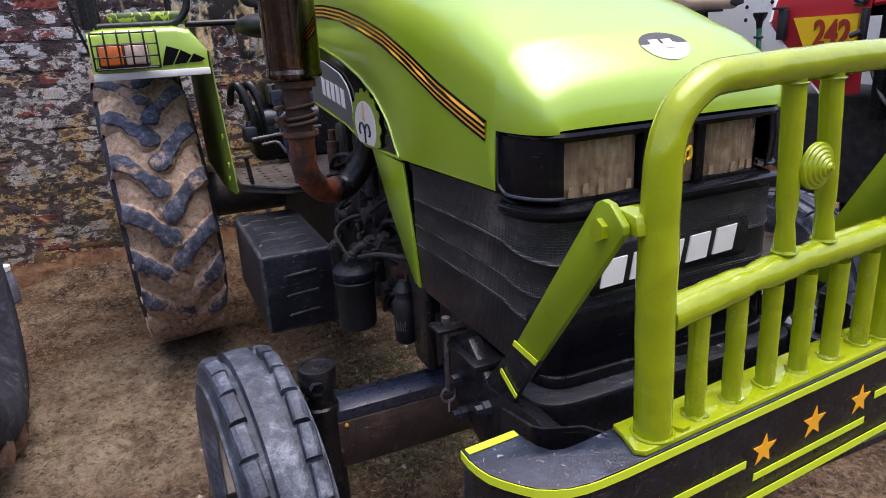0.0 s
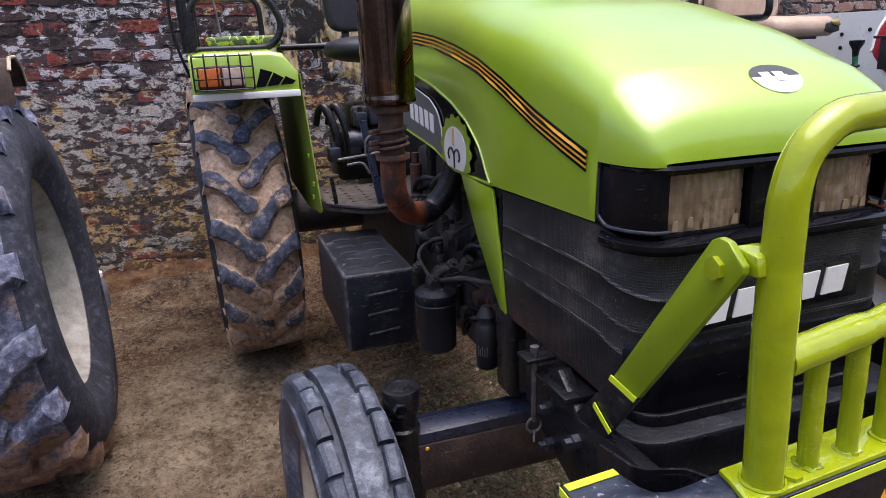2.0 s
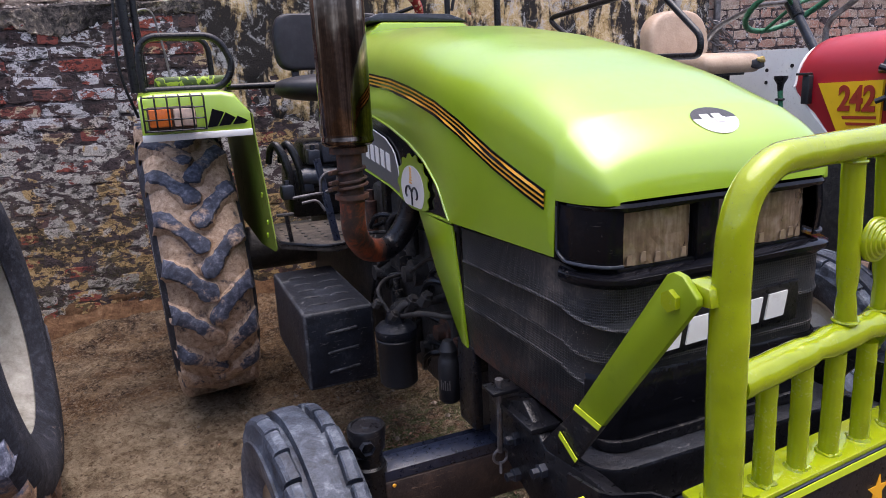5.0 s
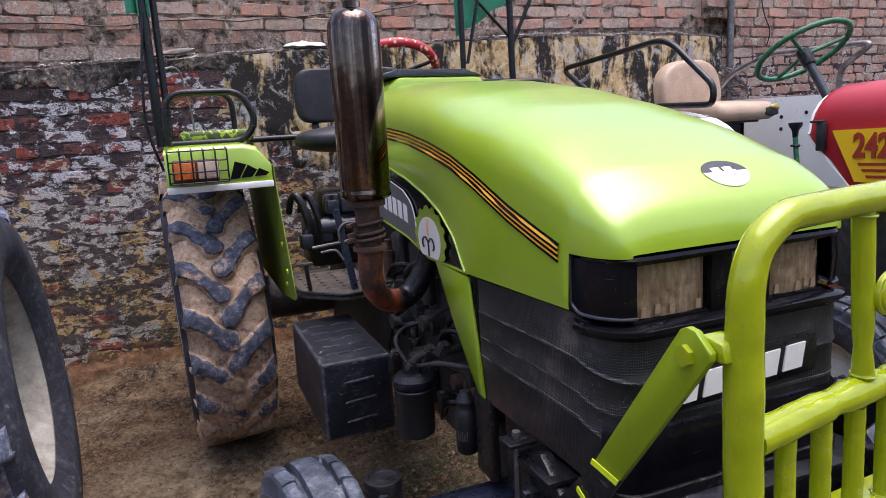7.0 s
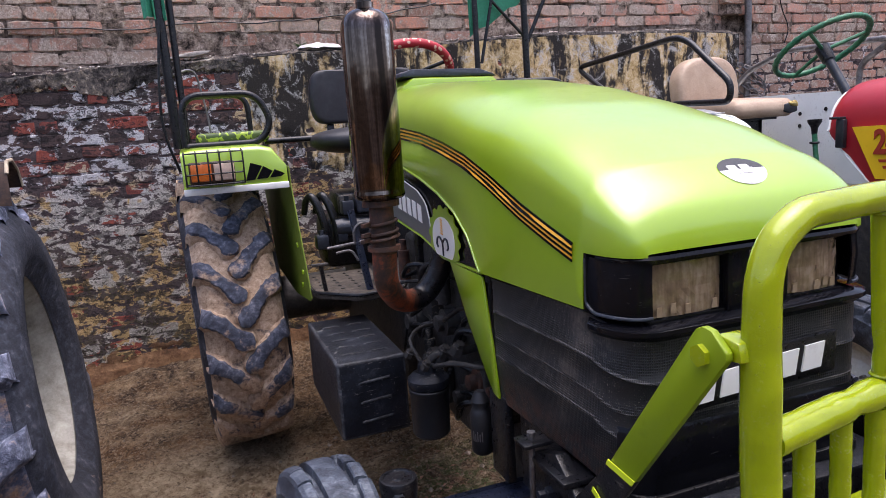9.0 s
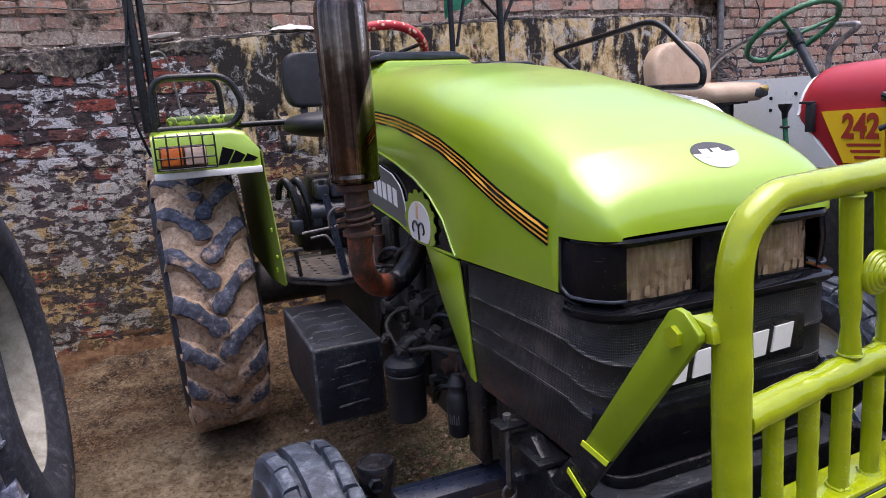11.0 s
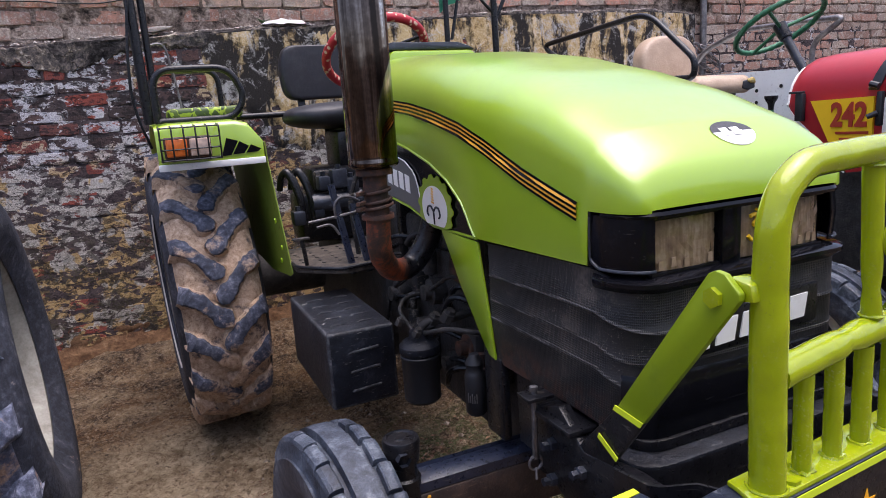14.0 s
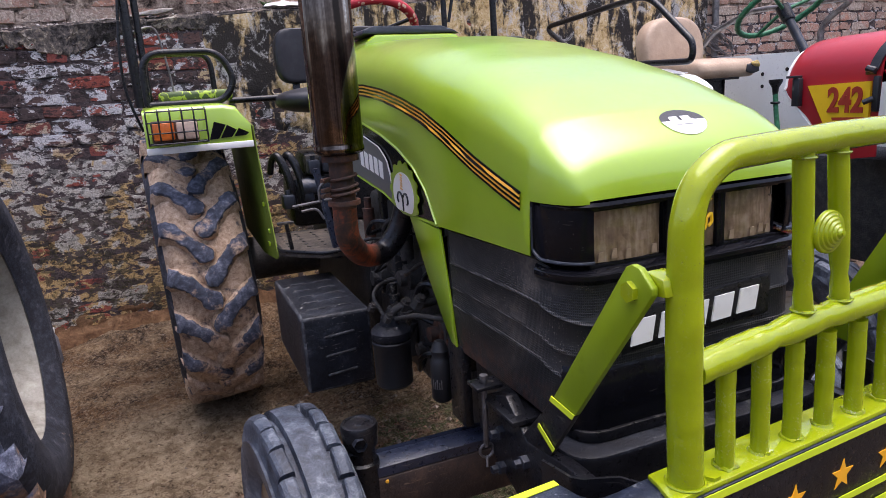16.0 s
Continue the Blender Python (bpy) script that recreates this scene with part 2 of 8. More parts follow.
GLOSS = worn("gloss_black_plastic", [(0.003, 0.003, 0.004), (0.006, 0.006, 0.008), (0.018, 0.018, 0.021)], 9, 0.10, 0.0, 0.0002, (0.3, 0.9), 90, 0.16, (0.06, 0.056, 0.052), 0.65)
DUSTY = worn("dusty_black", [(0.007, 0.007, 0.008), (0.026, 0.024, 0.024), (0.12, 0.098, 0.078)], 10, 0.6, 0.0, 0.0012, (0.36, 0.8), 90, 0.35, (0.20, 0.165, 0.13), 0.575)
BLUEBLACK = worn("blue_black_enamel", [(0.005, 0.006, 0.009), (0.019, 0.023, 0.034), (0.085, 0.096, 0.125)], 11, 0.36, 0.0, 0.0014, (0.34, 0.8), 90, 0.5, (0.15, 0.16, 0.19), 0.64)
# Oily black whose blue tone carries the sheen on the axle's top.
AXLEBLACK = worn("oily_black_with_blue_sheen", [(0.006, 0.008, 0.015), (0.016, 0.022, 0.044), (0.05, 0.06, 0.10)], 9, 0.30, 0.0, 0.0010, (0.34, 0.84), 90, 0.6, (0.12, 0.11, 0.10), 0.62)
TOOLBLACK = worn("scuffed_black_box_paint", [(0.004, 0.004, 0.006), (0.012, 0.014, 0.020), (0.070, 0.077, 0.095)], 11, 0.40, 0.0, 0.0030, (0.38, 0.74), 70, 0.25, (0.17, 0.165, 0.16), 0.625)
SCUFFED = worn("scuffed_edge_paint", [(0.010, 0.010, 0.012), (0.035, 0.037, 0.044), (0.09, 0.094, 0.10), (0.26, 0.25, 0.24)], 30, 0.5, 0.0, 0.002, (0.42, 0.76), 150, 0.3)
CHIPPED = worn("chipped_black_plate", [(0.004, 0.006, 0.011), (0.010, 0.014, 0.027), (0.028, 0.036, 0.060), (0.12, 0.135, 0.165)], 16, 0.34, 0.0, 0.0012, (0.38, 0.72), 170, 0.5, (0.34, 0.35, 0.37), 0.615)
MATTBLACK = worn("matt_black_canister", [(0.006, 0.006, 0.007), (0.013, 0.013, 0.015), (0.034, 0.033, 0.034)], 12, 0.5, 0.0, 0.0006, (0.3, 0.8), 120, 0.4)
# Real dust, its tones halved to hold the shade under the seat.
FOOTDUST = worn("dust_on_steel_plate", [(0.018, 0.014, 0.011), (0.055, 0.044, 0.035), (0.15, 0.122, 0.096)], 26, 0.75, 0.0, 0.002, (0.32, 0.7), 140, 0.3)
RUST = worn("rusted_pipe", [(0.012, 0.009, 0.008), (0.045, 0.022, 0.015), (0.12, 0.045, 0.025), (0.26, 0.13, 0.08)], 22, 0.75, 0.1, 0.0015, (0.33, 0.75))
REDPIPE = worn("heat_red_pipe", [(0.016, 0.012, 0.011), (0.06, 0.027, 0.018), (0.27, 0.058, 0.020), (0.34, 0.12, 0.055)], 13, 0.6, 0.0, 0.0012, (0.34, 0.66))
STEEL = worn("dull_steel", [(0.05, 0.045, 0.045), (0.16, 0.15, 0.15), (0.3, 0.29, 0.28)], 20, 0.45, 0.7, 0.0008)
GRIMY = worn("grimy_engine_metal", [(0.008, 0.008, 0.008), (0.03, 0.027, 0.026), (0.07, 0.060, 0.053), (0.17, 0.135, 0.105)], 26, 0.6, 0.1, 0.004, (0.36, 0.84))
WHITE = paint("white_paint", (0.78, 0.77, 0.74), 0.4, (0.3, 0.25, 0.2), 0.4, 0.1)
DECALGREY = paint("grey_decal", (0.11, 0.11, 0.115), 0.4, (0.2, 0.2, 0.2), 0.2, 0.1)
ORANGE = paint("orange_tape", (0.75, 0.36, 0.02), 0.4, (0.3, 0.15, 0.02), 0.3, 0.0)
RIMWHITE = worn("aged_white_rim", [(0.20, 0.16, 0.11), (0.52, 0.49, 0.43), (0.68, 0.67, 0.64)], 9, 0.5, 0.0, 0.0008, (0.25, 0.6))
OLDRIM = worn("yellowed_white_rim", [(0.06, 0.048, 0.034), (0.19, 0.178, 0.148), (0.30, 0.288, 0.25), (0.40, 0.388, 0.345)], 14, 0.6, 0.0, 0.0008, (0.25, 0.66))
RIMTAN = worn("dusty_tan_rim", [(0.16, 0.11, 0.07), (0.42, 0.34, 0.24), (0.55, 0.46, 0.34)], 12, 0.6, 0.0, 0.0008)
REDPAINT = paint("red_paint", (0.34, 0.012, 0.020), 0.36, (0.12, 0.03, 0.03), 0.3, 0.15, 0.0004)
SIGNYELLOW = paint("yellow_sticker", (0.82, 0.50, 0.01), 0.4, (0.4, 0.2, 0.02), 0.25, 0.0)
STARORANGE = paint("orange_star_sticker", (0.92, 0.43, 0.015), 0.4, (0.4, 0.2, 0.02), 0.25, 0.0)
SIGNRED = paint("red_sticker_ink", (0.33, 0.03, 0.015), 0.45, (0.1, 0.02, 0.02), 0.2, 0.0)
FENDERWHITE = paint("grey_white_panel", (0.80, 0.82, 0.79), 0.45, (0.15, 0.12, 0.09), 0.5, 0.05)
AXLEDIRT = worn("oily_brown_dirt", [(0.010, 0.006, 0.005), (0.030, 0.018, 0.014), (0.075, 0.043, 0.030), (0.26, 0.19, 0.13)], 16, 0.55, 0.0, 0.003, (0.32, 0.86), 90, 0.5, (0.20, 0.14, 0.09), 0.63)
TAN = worn("tan_seat_leather", [(0.13, 0.080, 0.048), (0.30, 0.205, 0.135), (0.41, 0.300, 0.205)], 6, 0.45, 0.0, 0.0030, (0.2, 0.6))
FOAM = worn("torn_yellow_foam", [(0.05, 0.04, 0.02), (0.45, 0.33, 0.10), (0.6, 0.5, 0.25)], 60, 0.9, 0.0, 0.004)
SEATBLACK = worn("black_vinyl", [(0.005, 0.005, 0.007), (0.011, 0.011, 0.015), (0.026, 0.026, 0.030)], 12, 0.5, 0.0, 0.0008)
GREENWRAP = worn("green_cord_wrap", [(0.006, 0.045, 0.020), (0.014, 0.12, 0.05), (0.05, 0.24, 0.12)], 40, 0.5, 0.0, 0.002)
CLOTH = worn("green_canopy_cloth", [(0.01, 0.10, 0.055), (0.02, 0.20, 0.11), (0.05, 0.30, 0.18)], 8, 0.75, 0.0, 0.002)
BAG = worn("dirty_white_plastic", [(0.3, 0.28, 0.28), (0.6, 0.58, 0.57), (0.75, 0.74, 0.73)], 18, 0.45, 0.0, 0.003)
CANBLUE = worn("dusty_blue_grey_plastic", [(0.06, 0.065, 0.08), (0.13, 0.14, 0.17), (0.25, 0.25, 0.26)], 20, 0.6)
# Rust tones darkened to hold the shade inside the old mudguard.
MUDWOOD = worn("rusty_mudguard", [(0.006, 0.004, 0.004), (0.022, 0.012, 0.009), (0.07, 0.035, 0.021), (0.22, 0.15, 0.10)], 14, 0.75, 0.0, 0.002)


def make_chrome():
    n = Nodes("sooty_chrome_with_reflections")
    # Upright streaks paint mirrored surroundings and highlights into the sooty chrome.
    streak = n.noise(1.0, 6, 0.65, 0.4, stretch=(22, 22, 0.9))
    spots = n.noise(70, 5, 0.7)
    f = n.math('ADD', n.math('MULTIPLY', streak, 0.85), n.math('MULTIPLY', spots, 0.15))
    colour = n.ramp(f, [(0.38, (0.026, 0.020, 0.018)), (0.46, (0.090, 0.066, 0.055)), (0.53, (0.21, 0.165, 0.140)), (0.59, (0.58, 0.53, 0.50))])
    r = n.ramp(f, [(0.3, 0.12), (0.7, 0.05)])
    return n.done(colour, r, 1.0, n.noise(5, 3), 0.0015)


CHROME = make_chrome()


def make_rubber(name, soil_lo, soil_hi, dark=1.0, low=0.30, reach=0.30, brown=1.0, rough_depth=0.006):
    """Grey-blue old rubber with caked soil that lies in patches, most of it where the wheel meets the earth."""
    n = Nodes(name)
    a, b, c = n.noise(7, 6, 0.6, 0.4), n.noise(45, 8, 0.7), n.noise(260, 3, 0.6)
    tone = lambda r, g, bl: (r * dark, g * dark, bl * dark)
    e = n.math('ADD', n.math('MULTIPLY', b, 0.62), n.math('MULTIPLY', n.noise(11, 5, 0.6, 0.5), 0.38))
    rub = n.ramp(e, [(0.36, tone(0.013, 0.015, 0.023)), (0.48, tone(0.036, 0.041, 0.060)), (0.56, tone(0.080, 0.087, 0.118)), (0.66, tone(0.24, 0.245, 0.275))])
    soil = n.ramp(n.math('ADD', n.math('MULTIPLY', b, 0.7), n.math('MULTIPLY', c, 0.3)), [(0.36, (0.17 * brown, 0.105 * brown ** 1.3, 0.066 * brown ** 1.5)), (0.5, (0.40 * brown, 0.28 * brown ** 1.3, 0.19 * brown ** 1.5)), (0.64, (0.60 * brown, 0.465 * brown ** 1.3, 0.35 * brown ** 1.5))])
    f = n.math('ADD', n.math('MULTIPLY', a, 0.72), n.math('MULTIPLY', b, 0.28))
    f = n.math('ADD', f, n.ramp(n.axis(2), [(0.04, low), (reach, 0.0)]))
    col = n.mix(n.step(f, soil_lo, soil_hi), rub, soil)
    return n.done(col, n.ramp(b, [(0.3, 0.62), (0.8, 0.9)]), 0.0, n.math('ADD', b, n.math('MULTIPLY', c, 0.4)), rough_depth, 0.0, 0.35)


LUG = make_rubber("old_tyre_lug_rubber", 0.535, 0.61, 1.35, 0.22, 0.62, 0.86)
CAKED = make_rubber("soil_caked_tyre_rubber", 0.36, 0.43)
OLDLUG = make_rubber("bald_tyre_lug_rubber", 0.56, 0.63, 2.5, 0.22, 0.60, 0.60, 0.012)
OLDTYRE = make_rubber("dusty_old_tyre_rubber", 0.55, 0.63, 2.0, 0.24, 0.70, 0.60, 0.010)
SIDEWALL = make_rubber("tyre_sidewall_rubber", 0.66, 0.74, 0.6, 0.08)


def make_rib():
    """Smooth grey-blue rubber, scuffed along the tread."""
    n = Nodes("worn_front_tyre_rubber")
    a, b, c = n.noise(9, 4, 0.55), n.noise(42, 7, 0.72, 0.5), n.noise(190, 4, 0.7)
    f = n.math('ADD', n.math('MULTIPLY', a, 0.45), n.math('ADD', n.math('MULTIPLY', b, 0.4), n.math('MULTIPLY', c, 0.15)))
    col = n.ramp(f, [(0.40, (0.007, 0.009, 0.015)), (0.465, (0.023, 0.029, 0.043)), (0.53, (0.052, 0.064, 0.089)), (0.63, (0.19, 0.212, 0.242))])
    return n.done(col, 0.48, 0.0, n.math('ADD', b, c), 0.0022, 0.0, 0.5)


RIB = make_rib()


def make_mesh_grille(name, glinting):
    """Fine punched sheet: rows of small holes in dusty black."""
    n = Nodes(name)
    u = n.math('SUBTRACT', n.axis(0), n.axis(1))
    wave = n.math('MULTIPLY', n.math('SINE', n.math('MULTIPLY', u, 640.0)), n.math('SINE', n.math('MULTIPLY', n.axis(2), 640.0)))
    holes = n.math('ABSOLUTE', wave)
    dust, fine = n.noise(9, 6, 0.6), n.noise(120, 4, 0.7)
    base = n.ramp(n.math('ADD', n.math('MULTIPLY', dust, 0.7), n.math('MULTIPLY', fine, 0.3)),
                  [(0.36, (0.009, 0.010, 0.012)), (0.54, (0.022, 0.022, 0.024)), (0.68, (0.10, 0.085, 0.072))])
    rub = n.math('MULTIPLY', n.step(n.noise(1.0, 4, 0.7, 0.8, stretch=(22, 22, 130)), 0.60, 0.66), n.step(n.noise(5, 4), 0.42, 0.6))
    base = n.mix(n.math('MULTIPLY', rub, 0.45), base, (0.11, 0.085, 0.07))
    speck = n.math('MULTIPLY', n.step(n.noise(300, 2, 0.5), 0.64, 0.68), n.step(n.noise(8, 3), 0.46, 0.58))
    base = n.mix(n.math('MULTIPLY', speck, 0.8), base, (0.30, 0.265, 0.22))
    foot = n.math('MULTIPLY', n.ramp(n.axis(2), [(0.835, 1.0), (0.90, 0.0)]), n.step(n.noise(30, 5, 0.7), 0.44, 0.56))
    base = n.mix(n.math('MULTIPLY', foot, 0.7), base, (0.11, 0.042, 0.022))
    clear = n.ramp(n.noise(1.0, 4, 0.6, 0.5, stretch=(5, 5, 14)), [(0.46, 0.08), (0.60, 1.0)])
    if glinting:
        # Paler tone on the ridges paints their glints into the colour.
        glint_on = n.math('MULTIPLY', n.step(n.noise(10, 4, 0.6), 0.42, 0.56), 0.75)
        base = n.mix(glint_on, base, n.mix(fine, (0.05, 0.046, 0.045), (0.30, 0.28, 0.26)))
        clear = n.ramp(dust, [(0.3, 0.7), (0.6, 1.0)])
    col = n.mix(n.math('MULTIPLY', n.step(holes, 0.25, 0.5), clear), base, (0.003, 0.003, 0.003))
    return n.done(col, 0.5, 0.0, n.math('ADD', n.math('MULTIPLY', fine, 0.6), n.math('MULTIPLY', n.math('SUBTRACT', 1.0, n.step(holes, 0.2, 0.6)), clear)), 0.0014, 0.0, 0.4)


GRILLE = make_mesh_grille("punched_black_sheet", False)
GRILLEDGE = make_mesh_grille("glinting_punched_ridge", True)


def make_glass():
    n = Nodes("dusty_lens_glass")
    a = n.noise(14, 6, 0.7)
    lines = n.noise(1.0, 2, 0.5, stretch=(90, 1, 14))
    f = n.math('ADD', n.math('MULTIPLY', a, 0.6), n.math('MULTIPLY', lines, 0.4))
    col = n.ramp(f, [(0.35, (0.10, 0.062, 0.036)), (0.5, (0.21, 0.142, 0.088)), (0.66, (0.37, 0.275, 0.195))])
    m = n.done(col, 0.16, 0.0, lines, 0.0015)
    n.bsdf.inputs["Transmission Weight"].default_value = 0.25
    n.bsdf.inputs["Coat Weight"].default_value = 0.6
    return m


LENS = make_glass()
# Paler than the lens glass: the facets' reflections are put into this colour.
FACET = worn("pale_lens_facet", [(0.16, 0.105, 0.065), (0.24, 0.17, 0.11), (0.33, 0.25, 0.175)], 30, 0.2, 0.0, 0.0004)
REFLECTOR = worn("tarnished_reflector", [(0.18, 0.14, 0.10), (0.42, 0.35, 0.28)], 20, 0.3, 0.3)


def make_plastic_lens(name, col):
    n = Nodes(name)
    lines = n.noise(1.0, 2, 0.5, stretch=(160, 1, 2))
    c = n.mix(n.step(n.noise(30, 5), 0.4, 0.7), col, tuple(x * 0.6 for x in col))
    return n.done(c, 0.3, 0.0, lines, 0.0008, 0.3)


AMBER = make_plastic_lens("amber_lens", (0.80, 0.18, 0.02))
CLEAR = make_plastic_lens("cloudy_clear_lens", (0.68, 0.50, 0.40))


def make_camo():
    n = Nodes("leaf_pattern_vinyl")
    v = n.noise(24, 1.5, 0.4, 1.0)
    col = n.ramp(v, [(0.0, (0.03, 0.05, 0.008)), (0.485, (0.05, 0.085, 0.01)), (0.50, (0.30, 0.43, 0.02)), (0.58, (0.36, 0.48, 0.03)), (0.60, (0.08, 0.12, 0.015))])
    return n.done(col, 0.5, 0.0, n.noise(200, 3), 0.0004)


CAMO = make_camo()


def make_polka():
    n = Nodes("red_cover_with_pale_spots")
    d = n.voronoi(42.0)
    col = n.mix(n.step(d, 0.30, 0.36), (0.72, 0.52, 0.36), (0.42, 0.02, 0.03))
    return n.done(col, 0.5, 0.0, n.noise(120, 4), 0.001)


POLKA = make_polka()


def make_ground():
    n = Nodes("packed_earth")
    big, mid, small, grit = n.noise(0.9, 6, 0.6, 0.4), n.noise(5.5, 8, 0.65, 0.5), n.noise(32, 8, 0.72, 0.4), n.noise(150, 6, 0.75)
    f = n.math('ADD', n.math('MULTIPLY', mid, 0.44), n.math('ADD', n.math('MULTIPLY', small, 0.34), n.math('MULTIPLY', grit, 0.22)))
    soil = n.ramp(f, [(0.42, (0.018, 0.009, 0.005)), (0.475, (0.120, 0.071, 0.034)), (0.535, (0.25, 0.155, 0.079)), (0.60, (0.42, 0.29, 0.165))])
    pale = n.ramp(f, [(0.42, (0.028, 0.017, 0.010)), (0.48, (0.155, 0.103, 0.056)), (0.54, (0.285, 0.200, 0.118)), (0.60, (0.46, 0.355, 0.235))])
    col = n.mix(n.step(big, 0.47, 0.57), soil, pale)
    red = n.step(n.noise(2.6, 5, 0.6), 0.48, 0.60)
    col = n.mix(n.math('MULTIPLY', red, 0.5), col, n.mix(small, (0.085, 0.036, 0.012), (0.30, 0.150, 0.056)))
    dx, dy = n.math('ADD', n.axis(0), -0.08), n.math('ADD', n.axis(1), -1.25)
    d = n.math('SQRT', n.math('ADD', n.math('MULTIPLY', dx, dx), n.math('MULTIPLY', dy, dy)))
    d = n.math('MULTIPLY', n.math('ADD', d, n.math('MULTIPLY', mid, 0.5)), 0.8)
    patch = n.math('MULTIPLY', n.ramp(d, [(0.48, 1.0), (0.80, 0.0)]), n.step(n.noise(11, 5, 0.6), 0.40, 0.54))
    col = n.mix(n.math('MULTIPLY', patch, 0.85), col, n.mix(small, (0.024, 0.044, 0.010), (0.125, 0.165, 0.050)))
    # dents are colour only: darker patches drawn for shaded hollows
    dents = n.step(n.noise(14, 7, 0.7, 0.8), 0.53, 0.60)
    col = n.mix(n.math('MULTIPLY', dents, 0.55), col, n.mix(small, (0.05, 0.031, 0.02), (0.22, 0.145, 0.095)))
    px, py = n.math('ADD', n.axis(0), 0.98), n.math('ADD', n.axis(1), -1.75)
    far = n.math('ADD', n.math('SQRT', n.math('ADD', n.math('MULTIPLY', px, px), n.math('MULTIPLY', py, py))), n.math('MULTIPLY', mid, 0.6))
    bits = n.step(n.math('ADD', n.noise(380, 2, 0.5), n.math('MULTIPLY', small, 0.25)), 0.71, 0.75)
    col = n.mix(n.math('MULTIPLY', bits, 0.4), col, (0.50, 0.40, 0.31))
    # darks and pits: shade of small hollows painted in, pits where the bump sinks
    rough_spots = n.step(n.noise(6.5, 5, 0.62, 0.6), 0.46, 0.58)
    darks = n.math('MULTIPLY', n.step(n.noise(1.0, 4, 0.65, 0.5, stretch=(60, 85, 85)), 0.57, 0.62), rough_spots)
    col = n.mix(n.math('MULTIPLY', darks, 0.9), col, (0.04, 0.026, 0.017))
    lump = n.noise(46, 6, 0.66, 0.6)
    pit = n.step(lump, 0.545, 0.60)
    col = n.mix(n.math('MULTIPLY', n.math('MULTIPLY', pit, n.math('ADD', 0.35, n.math('MULTIPLY', rough_spots, 0.65))), 0.9), col, n.mix(0.8, col, (0.022, 0.014, 0.009)))
    col = n.mix(n.math('MULTIPLY', n.step(n.noise(52, 5, 0.62, 0.5), 0.55, 0.60), 0.45), col, (0.50, 0.385, 0.26))
    dusty = n.math('MULTIPLY', n.ramp(far, [(0.78, 1.0), (1.25, 0.0)]), n.ramp(lump, [(0.52, 1.0), (0.62, 0.25)]))
    col = n.mix(n.math('MULTIPLY', dusty, 0.9), col, n.mix(n.step(f, 0.44, 0.58), (0.23, 0.165, 0.098), (0.62, 0.50, 0.345)))
    h = n.math('ADD', n.math('MULTIPLY', small, 0.8), n.math('SUBTRACT', n.math('MULTIPLY', grit, 0.35), n.math('MULTIPLY', lump, 0.8)))
    return n.done(col, 0.92, 0.0, h, 0.070, 0.0, 0.25)


EARTH = make_ground()


